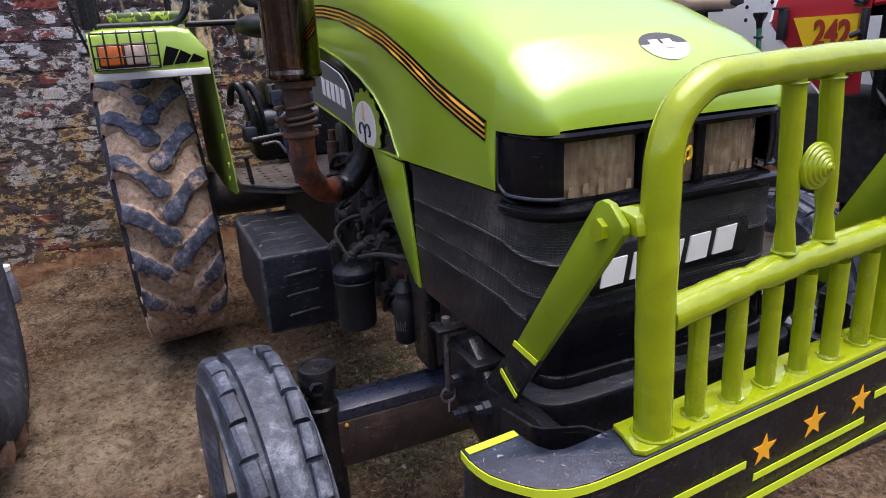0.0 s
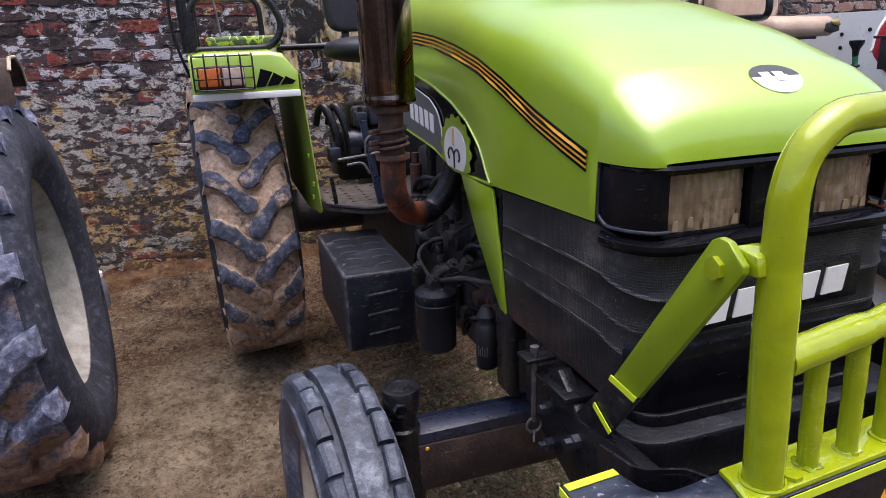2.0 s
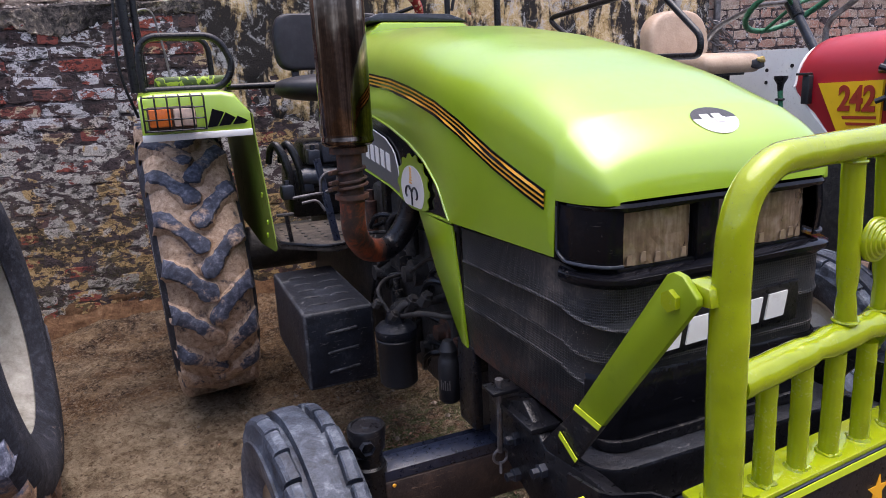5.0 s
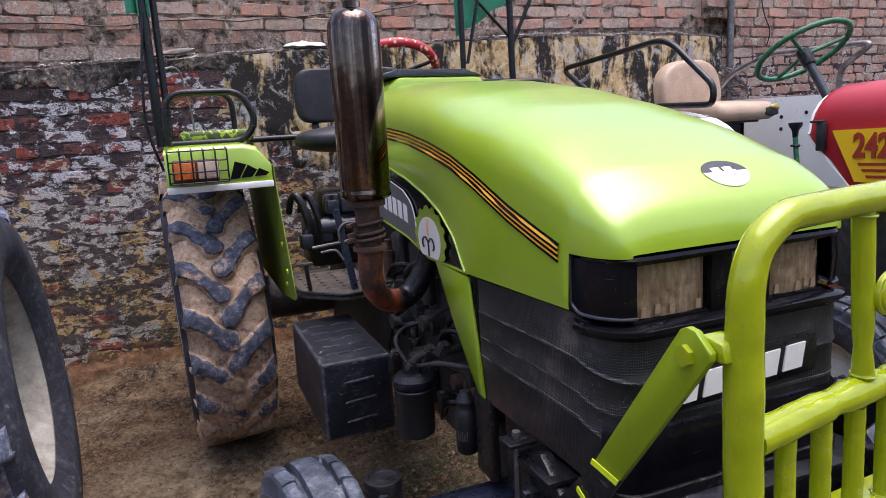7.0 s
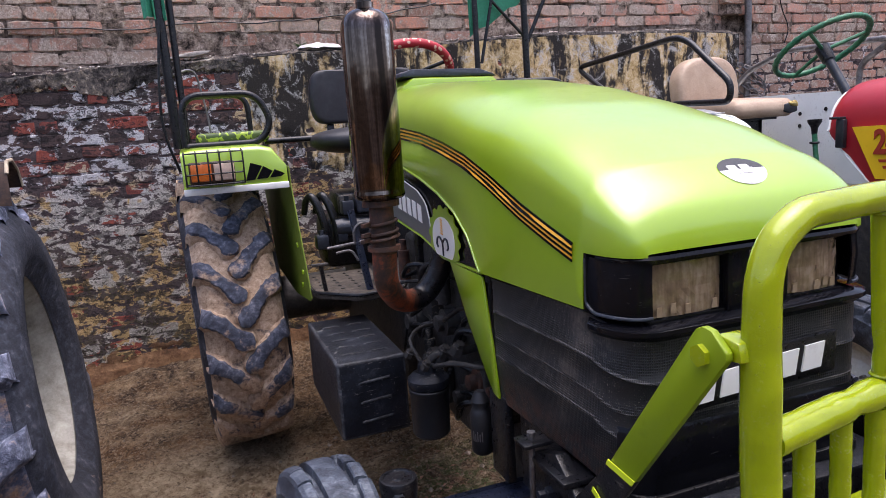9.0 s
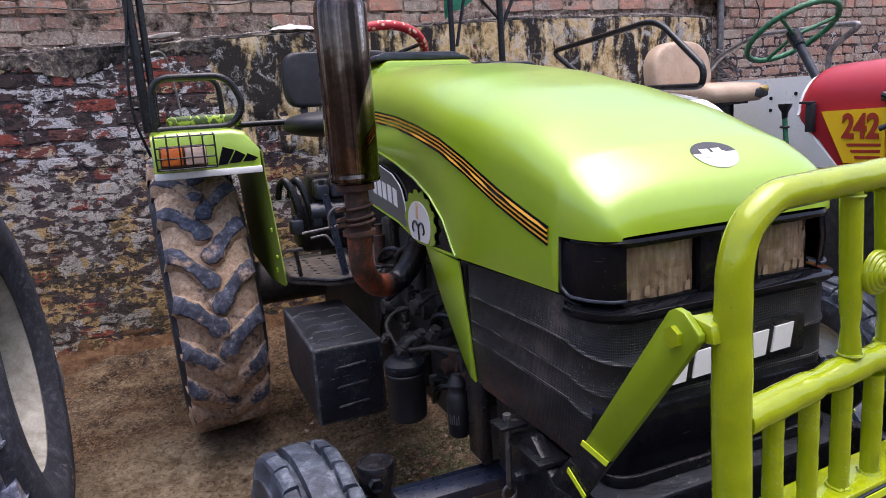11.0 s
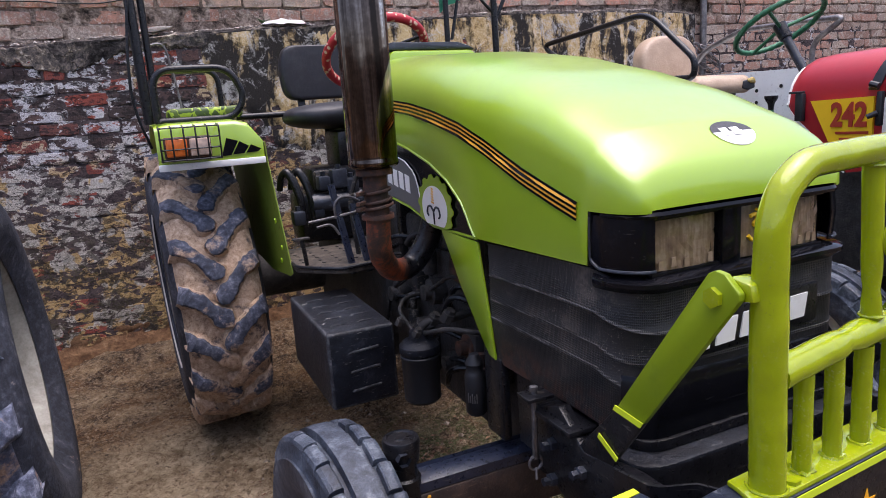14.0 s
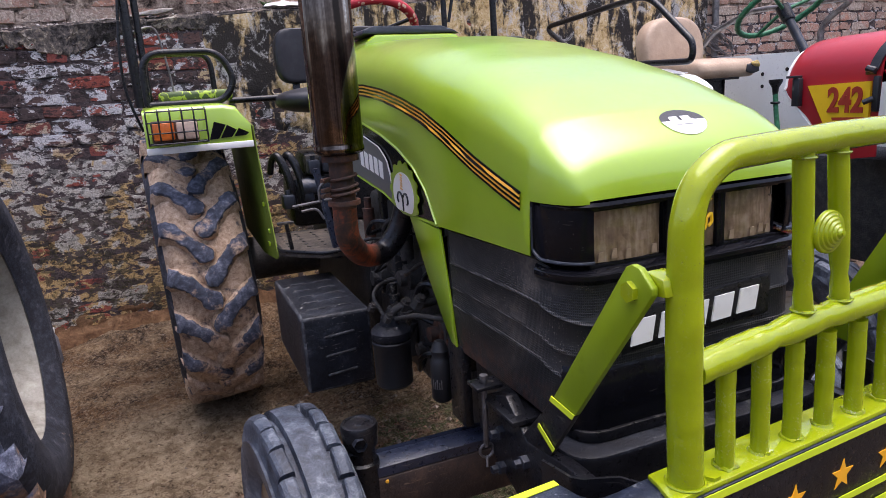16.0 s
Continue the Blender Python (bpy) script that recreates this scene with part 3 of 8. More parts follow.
def wall_surface(name, painted, use_random):
    """Old brick. painted: with flaking limewash brick by brick above, ochre wash and moss lower down."""
    n = Nodes(name)
    a, b, c, g = n.noise(1.9, 5, 0.6, 0.3), n.noise(17, 8, 0.70, 1.2), n.noise(60, 8, 0.76, 0.8), n.noise(170, 5, 0.7)
    rnd = n.random() if use_random == "object" else (n.island() if use_random else n.noise(9, 3))
    if painted:
        clay = n.ramp(rnd, [(0.0, (0.062, 0.044, 0.042)), (0.40, (0.105, 0.064, 0.057)), (0.52, (0.14, 0.070, 0.060)), (0.62, (0.21, 0.064, 0.050)), (0.80, (0.27, 0.064, 0.046)), (1.0, (0.33, 0.080, 0.052))])
        if not use_random:
            clay = n.mix(b, (0.055, 0.040, 0.042), (0.115, 0.085, 0.083))
    else:
        clay = n.ramp(rnd, [(0.0, (0.32, 0.20, 0.155)), (0.2, (0.52, 0.285, 0.21)), (0.45, (0.66, 0.33, 0.23)), (0.65, (0.70, 0.335, 0.23)), (0.82, (0.53, 0.385, 0.31)), (1.0, (0.76, 0.53, 0.40))])
    col = n.mix(n.step(c, 0.42, 0.66), clay, n.mix(0.55, clay, (0.05, 0.04, 0.043)))
    if painted:
        z = n.math('MULTIPLY', n.math('ADD', n.axis(2), n.math('MULTIPLY', n.math('SUBTRACT', a, 0.5), 0.7)), 0.5)
        own = n.ramp(n.math('FRACT', n.math('MULTIPLY', rnd, 7.31)), [(0.0, 0.08), (0.30, 0.16), (0.50, 0.36), (0.78, 0.54), (1.0, 0.72)])
        if not use_random:
            own = n.math('MULTIPLY', a, 0.75)
        zone = n.ramp(z, [(0.0, 1.0), (0.60, 0.92), (0.68, 0.2), (1.0, 0.0)])
        some = n.mix(zone, own, n.mix(0.42, 0.96, own)) if use_random else n.mix(zone, own, 0.50)
        k = n.math('ADD', n.math('ADD', n.math('MULTIPLY', n.noise(1.0, 4.5, 0.62, 0.5, stretch=(12, 12, 22)), 0.76), n.math('MULTIPLY', c, 0.24)), n.math('MULTIPLY', n.math('SUBTRACT', some, 0.5), 0.25))
        wash_on = n.step(k, 0.500, 0.520)
        chalk = n.ramp(g, [(0.3, (0.24, 0.23, 0.24)), (0.5, (0.50, 0.485, 0.50)), (0.7, (0.80, 0.785, 0.785))])
        ochre = n.ramp(g, [(0.3, (0.26, 0.16, 0.06)), (0.5, (0.46, 0.305, 0.13)), (0.7, (0.62, 0.48, 0.27))])
        warm = n.ramp(g, [(0.3, (0.20, 0.18, 0.155)), (0.5, (0.42, 0.385, 0.335)), (0.7, (0.72, 0.68, 0.61))])
        chalk = n.mix(n.ramp(z, [(0.57, 1.0), (0.67, 0.0)]), chalk, warm)
        cream = n.math('MULTIPLY', n.step(n.math('FRACT', n.math('MULTIPLY', rnd, 23.7)), 0.88, 0.90), n.ramp(z, [(0.62, 0.0), (0.70, 0.8)]))
        low = n.ramp(z, [(0.0, 0.9), (0.40, 0.7), (0.64, 0.2)])
        yellow = n.math('MULTIPLY', n.step(n.math('ADD', n.math('MULTIPLY', low, 0.16), n.noise(6, 4, 0.55, 0.6)), 0.57, 0.61), n.ramp(z, [(0.60, 1.0), (0.68, 0.0)]))
        wash = n.mix(n.math('MAXIMUM', cream, yellow), chalk, ochre)
        col = n.mix(wash_on, col, wash)
        dark = n.step(n.math('ADD', n.math('MULTIPLY', n.noise(1.0, 3.5, 0.6, 0.6, stretch=(9, 9, 17)), 0.6), n.math('MULTIPLY', n.noise(1.0, 4, 0.6, 0.5, stretch=(26, 26, 42)), 0.4)), 0.528, 0.550)
        col = n.mix(n.math('MULTIPLY', n.math('MULTIPLY', dark, n.ramp(z, [(0.25, 0.80), (0.55, 0.68), (0.70, 0.90)])), 0.95), col, (0.026, 0.021, 0.021))
        worm = n.math('ABSOLUTE', n.math('SUBTRACT', n.noise(1.0, 3.5, 0.6, 0.6, stretch=(17, 17, 30)), 0.5))
        worm = n.math('MULTIPLY', n.ramp(worm, [(0.008, 1.0), (0.030, 0.0)]), n.step(n.noise(7, 3), 0.40, 0.52))
        col = n.mix(n.math('MULTIPLY', worm, 0.9), col, (0.016, 0.012, 0.012))
        mossy = n.math('MULTIPLY', n.step(n.noise(4.0, 5, 0.6), 0.43, 0.53), n.math('MULTIPLY', n.step(c, 0.44, 0.54), n.ramp(z, [(0.32, 1.0), (0.48, 0.0)])))
        col = n.mix(n.math('MULTIPLY', mossy, 0.4), col, (0.085, 0.080, 0.025))
    else:
        low = n.ramp(n.math('MULTIPLY', n.axis(2), 0.4), [(0.81, 0.13), (0.89, 0.0)])
        grime = n.step(n.math('ADD', low, n.math('ADD', n.math('MULTIPLY', b, 0.55), n.math('MULTIPLY', a, 0.45))), 0.49, 0.60)
        col = n.mix(n.math('MULTIPLY', grime, 0.6), col, n.mix(c, (0.06, 0.048, 0.041), (0.25, 0.195, 0.155)))
        col = n.mix(n.math('MULTIPLY', n.step(c, 0.54, 0.60), 0.7), col, (0.58, 0.50, 0.44))
        smear = n.step(n.noise(5.0, 7, 0.70, 0.9), 0.495, 0.535)
        col = n.mix(n.math('MULTIPLY', smear, 0.85), col, n.mix(n.step(c, 0.36, 0.64), (0.13, 0.104, 0.085), (0.62, 0.52, 0.43)))
    h = n.math('ADD', b, n.math('ADD', c, n.math('MULTIPLY', g, 0.5)))
    return n.done(col, 0.9, 0.0, h, 0.009, 0.0, 0.25)


PAINTED_BRICK = wall_surface("limewashed_brick", True, "object")
PAINTED_BRICK_REST = wall_surface("limewashed_brick_rest", True, "island")
BARE_BRICK = wall_surface("bare_brick", False, "object")
BARE_BRICK_REST = wall_surface("bare_brick_rest", False, "island")
BACKING = wall_surface("limewashed_joints", True, "")
MORTAR = worn("old_mortar", [(0.016, 0.012, 0.010), (0.17, 0.128, 0.102), (0.40, 0.32, 0.26), (0.60, 0.51, 0.43)], 15, 0.95, 0.0, 0.016, (0.38, 0.68), 70, 0.2)
def make_cement():
    """Grey cement, stained in blotches and split by fine cracks."""
    n = Nodes("stained_cement_ledge")
    a, b, c = n.noise(6, 7, 0.7, 0.8), n.noise(28, 8, 0.74, 0.8), n.noise(120, 5, 0.7)
    f = n.math('ADD', n.math('MULTIPLY', a, 0.45), n.math('ADD', n.math('MULTIPLY', b, 0.38), n.math('MULTIPLY', c, 0.17)))
    col = n.ramp(f, [(0.42, (0.014, 0.012, 0.012)), (0.485, (0.050, 0.044, 0.042)), (0.525, (0.115, 0.100, 0.092)), (0.56, (0.18, 0.145, 0.112)), (0.61, (0.50, 0.44, 0.37))])
    crack = n.ramp(n.voronoi(4.5, 'DISTANCE_TO_EDGE', "Distance", n.warped(0.30)), [(0.0, 1.0), (0.022, 0.0)])
    crack = n.math('MULTIPLY', crack, n.step(b, 0.47, 0.53))
    col = n.mix(n.math('MULTIPLY', crack, 0.85), col, (0.012, 0.010, 0.010))
    h = n.math('SUBTRACT', n.math('ADD', b, a), n.math('MULTIPLY', crack, 0.6))
    return n.done(col, 0.95, 0.0, h, 0.014, 0.0, 0.2)


LEDGE = make_cement()


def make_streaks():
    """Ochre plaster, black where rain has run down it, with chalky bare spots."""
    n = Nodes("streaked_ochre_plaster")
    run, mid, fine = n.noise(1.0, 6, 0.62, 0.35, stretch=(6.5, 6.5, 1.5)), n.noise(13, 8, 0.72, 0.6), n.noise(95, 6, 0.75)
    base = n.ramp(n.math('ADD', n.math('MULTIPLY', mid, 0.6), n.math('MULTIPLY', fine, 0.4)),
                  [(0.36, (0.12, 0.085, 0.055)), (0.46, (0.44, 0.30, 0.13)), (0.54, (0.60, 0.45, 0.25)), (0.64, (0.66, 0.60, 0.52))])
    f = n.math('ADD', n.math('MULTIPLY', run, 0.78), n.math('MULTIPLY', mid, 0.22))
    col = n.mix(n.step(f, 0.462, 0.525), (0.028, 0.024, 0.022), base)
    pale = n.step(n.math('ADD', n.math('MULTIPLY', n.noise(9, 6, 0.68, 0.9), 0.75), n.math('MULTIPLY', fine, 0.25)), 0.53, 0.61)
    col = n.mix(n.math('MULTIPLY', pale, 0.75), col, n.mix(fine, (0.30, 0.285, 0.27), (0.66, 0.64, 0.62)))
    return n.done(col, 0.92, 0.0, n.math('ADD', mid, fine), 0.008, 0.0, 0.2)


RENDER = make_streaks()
MUD = worn("dried_mud_skirting", [(0.03, 0.016, 0.009), (0.10, 0.052, 0.026), (0.18, 0.102, 0.052), (0.29, 0.188, 0.112)], 14, 0.95, 0.0, 0.010, (0.32, 0.7), 50, 0.2)
FARWALL = worn("plain_yard_wall", [(0.13, 0.11, 0.095), (0.24, 0.205, 0.175), (0.34, 0.30, 0.26)], 3, 0.9)
RUBBLE = worn("soil_and_rubble", [(0.02, 0.016, 0.012), (0.07, 0.05, 0.035), (0.16, 0.10, 0.07), (0.28, 0.16, 0.12)], 18, 0.95, 0.0, 0.01, (0.3, 0.75))
CRUMB = worn("plaster_crumbs", [(0.10, 0.085, 0.075), (0.36, 0.31, 0.28), (0.70, 0.66, 0.62)], 12, 0.9)
STONE = worn("pale_stones", [(0.10, 0.08, 0.06), (0.22, 0.175, 0.13), (0.38, 0.32, 0.26)], 30, 0.9)
LEAF = worn("dry_leaf_litter", [(0.03, 0.02, 0.012), (0.11, 0.06, 0.03), (0.26, 0.14, 0.08), (0.42, 0.32, 0.22)], 30, 0.8)
WEED = worn("weed_leaf", [(0.03, 0.06, 0.015), (0.07, 0.12, 0.03)], 40, 0.6)

# ---- ground ----
def smooth01(x):
    x = min(1.0, max(0.0, x))
    return x * x * (3 - 2 * x)


WALL_Y = 3.6


def earth_height(x, y):
    near = smooth01((9.0 - math.hypot(x, y - 1.0)) / 4.0)
    h = 0.022 * noise.noise(Vector((x * 1.3, y * 1.3, 0.3))) + 0.014 * noise.noise(Vector((x * 4.2, y * 4.2, 1.7))) + 0.012 * noise.noise(Vector((x * 11, y * 13, 4.0))) + 0.011 * noise.noise(Vector((x * 24, y * 29, 2.0))) + 0.006 * noise.noise(Vector((x * 47, y * 55, 6.0)))
    bank = along(x, [-2.6, -1.65, -1.35, -1.0], [-0.02, 0.0, 0.08, 0.115]) * smooth01((y - WALL_Y + 0.42 + 0.12 * noise.noise(Vector((x * 2.2, 3.0, 0)))) / 0.45) if y < WALL_Y + 0.5 else 0.115
    return near * (h - 0.012 + bank * (1 if abs(x) < 7 else 0))


def steps_out(lo, hi, d, far):
    inner = [lo + d * i for i in range(int((hi - lo) / d) + 1)]
    out, s, v = [], d, inner[-1]
    while v < far:
        s *= 1.45
        v += s
        out.append(v)
    left, s, v = [], d, inner[0]
    while v > -far:
        s *= 1.45
        v -= s
        left.append(v)
    return left[::-1] + inner + out


bm = B()
gx, gy = steps_out(-2.2, 1.0, 0.012, 900), steps_out(0.0, 3.7, 0.012, 900)
sheet(bm, [[(x, y, earth_height(x, y)) for x in gx] for y in gy])
bmesh.ops.recalc_face_normals(bm, faces=bm.faces)
ground = part("ground", bm, EARTH)
tagged(ground, "packed brown earth with grit, moss and dust", "ground", kind="structure")

# ---- wall ----
WALL_X0, WALL_X1, UPPER_Y = -4.2, 7.4, 3.72
COURSE, LENGTH = 0.0885, 0.262
LOW_COURSE = 0.0815
LOW_LENGTHS = [0.235, 0.242, 0.228, 0.122, 0.128, 0.236, 0.118, 0.24, 0.222, 0.215, 0.125, 0.165, 0.238, 0.246]


def ledge_height(x):
    return along(x, [-4, -1.7, -1.2, -0.55, 0.03, 1.7, 2.9, 3.5, 5.2], [1.88, 1.915, 1.955, 1.99, 2.015, 2.09, 2.10, 2.08, 2.05]) + 0.012 * noise.noise(Vector((x * 3, 0, 9)))


bm = B()
box(bm, WALL_X0, WALL_X1, WALL_Y + 0.022, WALL_Y + 0.38, -0.3, 1.86)
wall_back = part("wall_back", bm, BACKING, smooth=False)
tagged(wall_back, "old brick wall with flaking white and ochre limewash", "wall", kind="structure")
bm = B()
box(bm, WALL_X0, WALL_X1, UPPER_Y + 0.026, WALL_Y + 0.36, 1.863, 3.4)
wall_back_top = part("wall_back_top", bm, MORTAR, smooth=False)
tagged(wall_back_top, "bare pinkish brick upper wall set back behind a ledge", "wall", kind="structure")


def joint_skin(owner, mat, y0, z0, z1, base, coarse, amount, fine, speck):
    """Mortar laid unevenly: it fills the joints and smears over the edges of the bricks."""
    bm = B()
    nx, nz = 430, int((z1 - z0) / 0.0195)
    sheet(bm, [[(x, y0 + base + amount * noise.noise(Vector((x * coarse, z * coarse * 1.5, 2.2))) + speck * noise.noise(Vector((x * fine, z * fine, 7.7))), z) for x in (-2.9 + 8.6 * i / nx for i in range(nx + 1))] for z in (z0 + (z1 - z0) * k / nz for k in range(nz + 1))])
    bmesh.ops.recalc_face_normals(bm, faces=bm.faces)
    return part("mortar", bm, mat, owner)


joint_skin(wall_back, BACKING, WALL_Y, -0.05, 1.93, 0.0046, 6.0, 0.008, 29.0, 0.0045)
joint_skin(wall_back_top, MORTAR, UPPER_Y, 1.88, 3.1, 0.0060, 3.6, 0.014, 27.0, 0.0065)

bm = B()
rows = []
for i in range(620):
    x = -2.9 + 6.32 * i / 619
    top = ledge_height(x)
    w = lambda k: 0.012 * noise.noise(Vector((x * 7, k * 3.1, 2))) + 0.009 * noise.noise(Vector((x * 23, k * 5.1, 5))) + 0.006 * noise.noise(Vector((x * 61, k * 7.1, 8)))
    low = top - 0.075 - 0.14 * smooth01(noise.noise(Vector((x * 1.9, 4, 4))) * 2.2 + 0.25) + 3 * w(1)
    row = [(x, WALL_Y + 0.010 + w(0), low - 0.01)]
    row += [(x, WALL_Y - 0.006 - 0.008 * u + 0.9 * w(2 + u * 5), low + (top - 0.012 - low) * u + w(9 + u) * u) for u in (0.0, 0.2, 0.4, 0.6, 0.8, 1.0)]
    row += [(x, WALL_Y + 0.012 + w(5), top + w(6)), (x, WALL_Y + 0.045 + w(11), top + 0.006 + w(12)), (x, WALL_Y + 0.08, top + 0.008 + w(7)), (x, UPPER_Y + 0.03, top + 0.018 + w(8))]
    rows.append(row)
sheet(bm, rows)
bmesh.ops.recalc_face_normals(bm, faces=bm.faces)
ledge = part("trim_ledge", bm, LEDGE)
tagged(ledge, "black-stained crumbling cement ledge on the brick wall", "ledge", kind="structure")

# further on the wall stands flush to its top; two bricks have fallen out of the corner
for x0, z0, z1 in ((3.38, 1.0, 2.075), (3.66, 2.075, 2.225), (3.38, 2.225, 3.4)):
    bm = B()
    box(bm, x0, WALL_X1, WALL_Y + 0.011, UPPER_Y + 0.03, z0, z1)
    part("mortar", bm, MORTAR, wall_back_top, smooth=False)

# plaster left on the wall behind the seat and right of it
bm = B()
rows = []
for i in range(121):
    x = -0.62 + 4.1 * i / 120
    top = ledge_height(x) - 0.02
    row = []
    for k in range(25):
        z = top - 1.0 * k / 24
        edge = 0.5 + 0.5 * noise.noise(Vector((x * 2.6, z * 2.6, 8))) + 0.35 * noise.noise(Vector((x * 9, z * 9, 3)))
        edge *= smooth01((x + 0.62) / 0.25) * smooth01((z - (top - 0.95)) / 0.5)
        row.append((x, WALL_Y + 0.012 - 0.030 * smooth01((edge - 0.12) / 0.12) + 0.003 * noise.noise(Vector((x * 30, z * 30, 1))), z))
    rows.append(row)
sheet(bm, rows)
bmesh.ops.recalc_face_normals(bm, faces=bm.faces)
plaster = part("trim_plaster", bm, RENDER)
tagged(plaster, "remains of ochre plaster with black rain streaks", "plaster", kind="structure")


# mud thrown up against the wall foot
bm = B()
rows = []
for i in range(420):
    x = WALL_X0 + 6.2 * i / 419
    top = along(x, [-2.2, -1.6, -1.1], [0.16, 0.19, 0.25]) + 0.05 * noise.noise(Vector((x * 1.7, 0, 4))) + 0.025 * noise.noise(Vector((x * 8, 0, 1)))
    row = []
    for k in range(22):
        z = -0.05 + (top + 0.05) * k / 21
        out = 0.03 * smooth01((top - z) / 0.24) - 0.010 + 0.05 * smooth01((0.16 - z) / 0.2) + 0.012 * noise.noise(Vector((x * 7, z * 22, 2))) + 0.008 * noise.noise(Vector((x * 24, z * 40, 7)))
        row.append((x, WALL_Y - out, z))
    rows.append(row)
sheet(bm, rows)
bmesh.ops.recalc_face_normals(bm, faces=bm.faces)
skirting = part("trim_mud", bm, MUD)
tagged(skirting, "dried brown mud along the foot of the wall", "mud", kind="structure")


def brick_points(seed, deep=0.06, length=LENGTH, course=COURSE):
    """A worn brick: a block whose front has a ragged outline and knocked-off edges."""
    r = random.Random(seed)
    lower = course < 0.085
    L, H, c = length - 0.010, course - 0.009, 0.004 + 0.006 * r.random()
    j = lambda s: (r.random() - 0.5) * 2 * s
    ends = 0.006 + 0.010 * r.random()
    along_x = [-1.0, -0.96, -0.45, 0.1, 0.55, 0.95, 1.0, 0.94, 0.5, -0.05, -0.55, -0.95]
    along_z = [-0.2, -0.9, -1.0, -1.0, -1.0, -0.88, 0.15, 0.9, 1.0, 1.0, 1.0, 0.86]
    rag = 0.0065 if lower else 0.0050
    back, mid, front = [], [], []
    tilt, bulge = j(0.0015), r.random() * (0.002 if lower else 0.005)
    for u, w in zip(along_x, along_z):
        x, z = u * L / 2 + j(rag) * 0.8, w * H / 2 + j(rag) * 0.75
        back.append((x, deep, z))
        mid.append((x, c * 1.3 + j(0.002), z))
        front.append((x - math.copysign(c * 0.9, u), j(0.0015) + tilt * u - bulge, z * (1 - 1.3 * c / H)))
    return back + mid + front


BRICK_FACES = [tuple(range(24, 36))] + [(a + i, a + (i + 1) % 12, a + 12 + (i + 1) % 12, a + 12 + i) for a in (0, 12) for i in range(12)]
SHAPES = {(i, up): brick_points(i + 50 * up, 0.06, LENGTH if up else LOW_LENGTHS[i], COURSE if up else LOW_COURSE) for i in range(14) for up in (False, True)}


def brick_places():
    """All bricks: place, which wall, and whether it is picked out as a piece."""
    r = random.Random(5)
    for upper in (False, True):
        y = UPPER_Y if upper else WALL_Y
        C = COURSE if upper else LOW_COURSE
        for k in range(60):
            z = 0.02 + C * (k + 0.5)
            if z > 3.3:
                break
            start = WALL_X0 + (0.5 * LENGTH if k % 2 else 0.0) + r.uniform(0, 0.05)
            while start < WALL_X1 - 0.25:
                shape = r.randrange(14)
                L = LENGTH if upper else LOW_LENGTHS[shape]
                x = start + L / 2
                start += L
                top = ledge_height(x)
                flush = x - L / 2 > 3.31 and x + L / 2 > 3.41
                if x + L / 2 > WALL_X1 or (not upper and z > top - 0.045 and not flush) or (upper and (flush or z < top + 0.035)) or (flush and x < 3.66 and 2.08 < z < 2.22):
                    continue
                picked = (-1.75 < x < -0.35 and z > 0.15) if not upper else (-1.9 < x < 1.7 and z < 2.62)
                yield (x + r.uniform(-0.004, 0.004), y + (r.uniform(-0.005, 0.009) if upper else r.uniform(-0.002, 0.004) + 0.0035 * smooth01((1.35 - z) / 0.2)), z + r.uniform(-0.004, 0.004) + 0.012 * noise.noise(Vector((x * 1.7, k * 0.35, 6)))), r.uniform(-2.2, 2.2), shape, upper, picked


# ---- yard behind the camera ----
for nm, x0, x1, y0, y1 in (("wall_yard_front", -9.0, 9.0, -9.25, -9.0), ("wall_yard_left", -9.25, -9.0, -9.0, 3.9), ("wall_yard_right", 9.0, 9.25, -9.0, 3.9)):
    bm = B()
    box(bm, x0, x1, y0, y1, -0.3, 2.6)
    tagged(part(nm, bm, FARWALL, smooth=False), "plain brick wall that closes the yard", "wall", kind="structure")
bm = B()
box(bm, WALL_X1 + 0.5, 9.0, 3.9, 4.1, -0.3, 2.6)
tagged(part("wall_yard_back", bm, FARWALL, smooth=False), "plain brick wall beyond the corner", "wall", kind="structure")


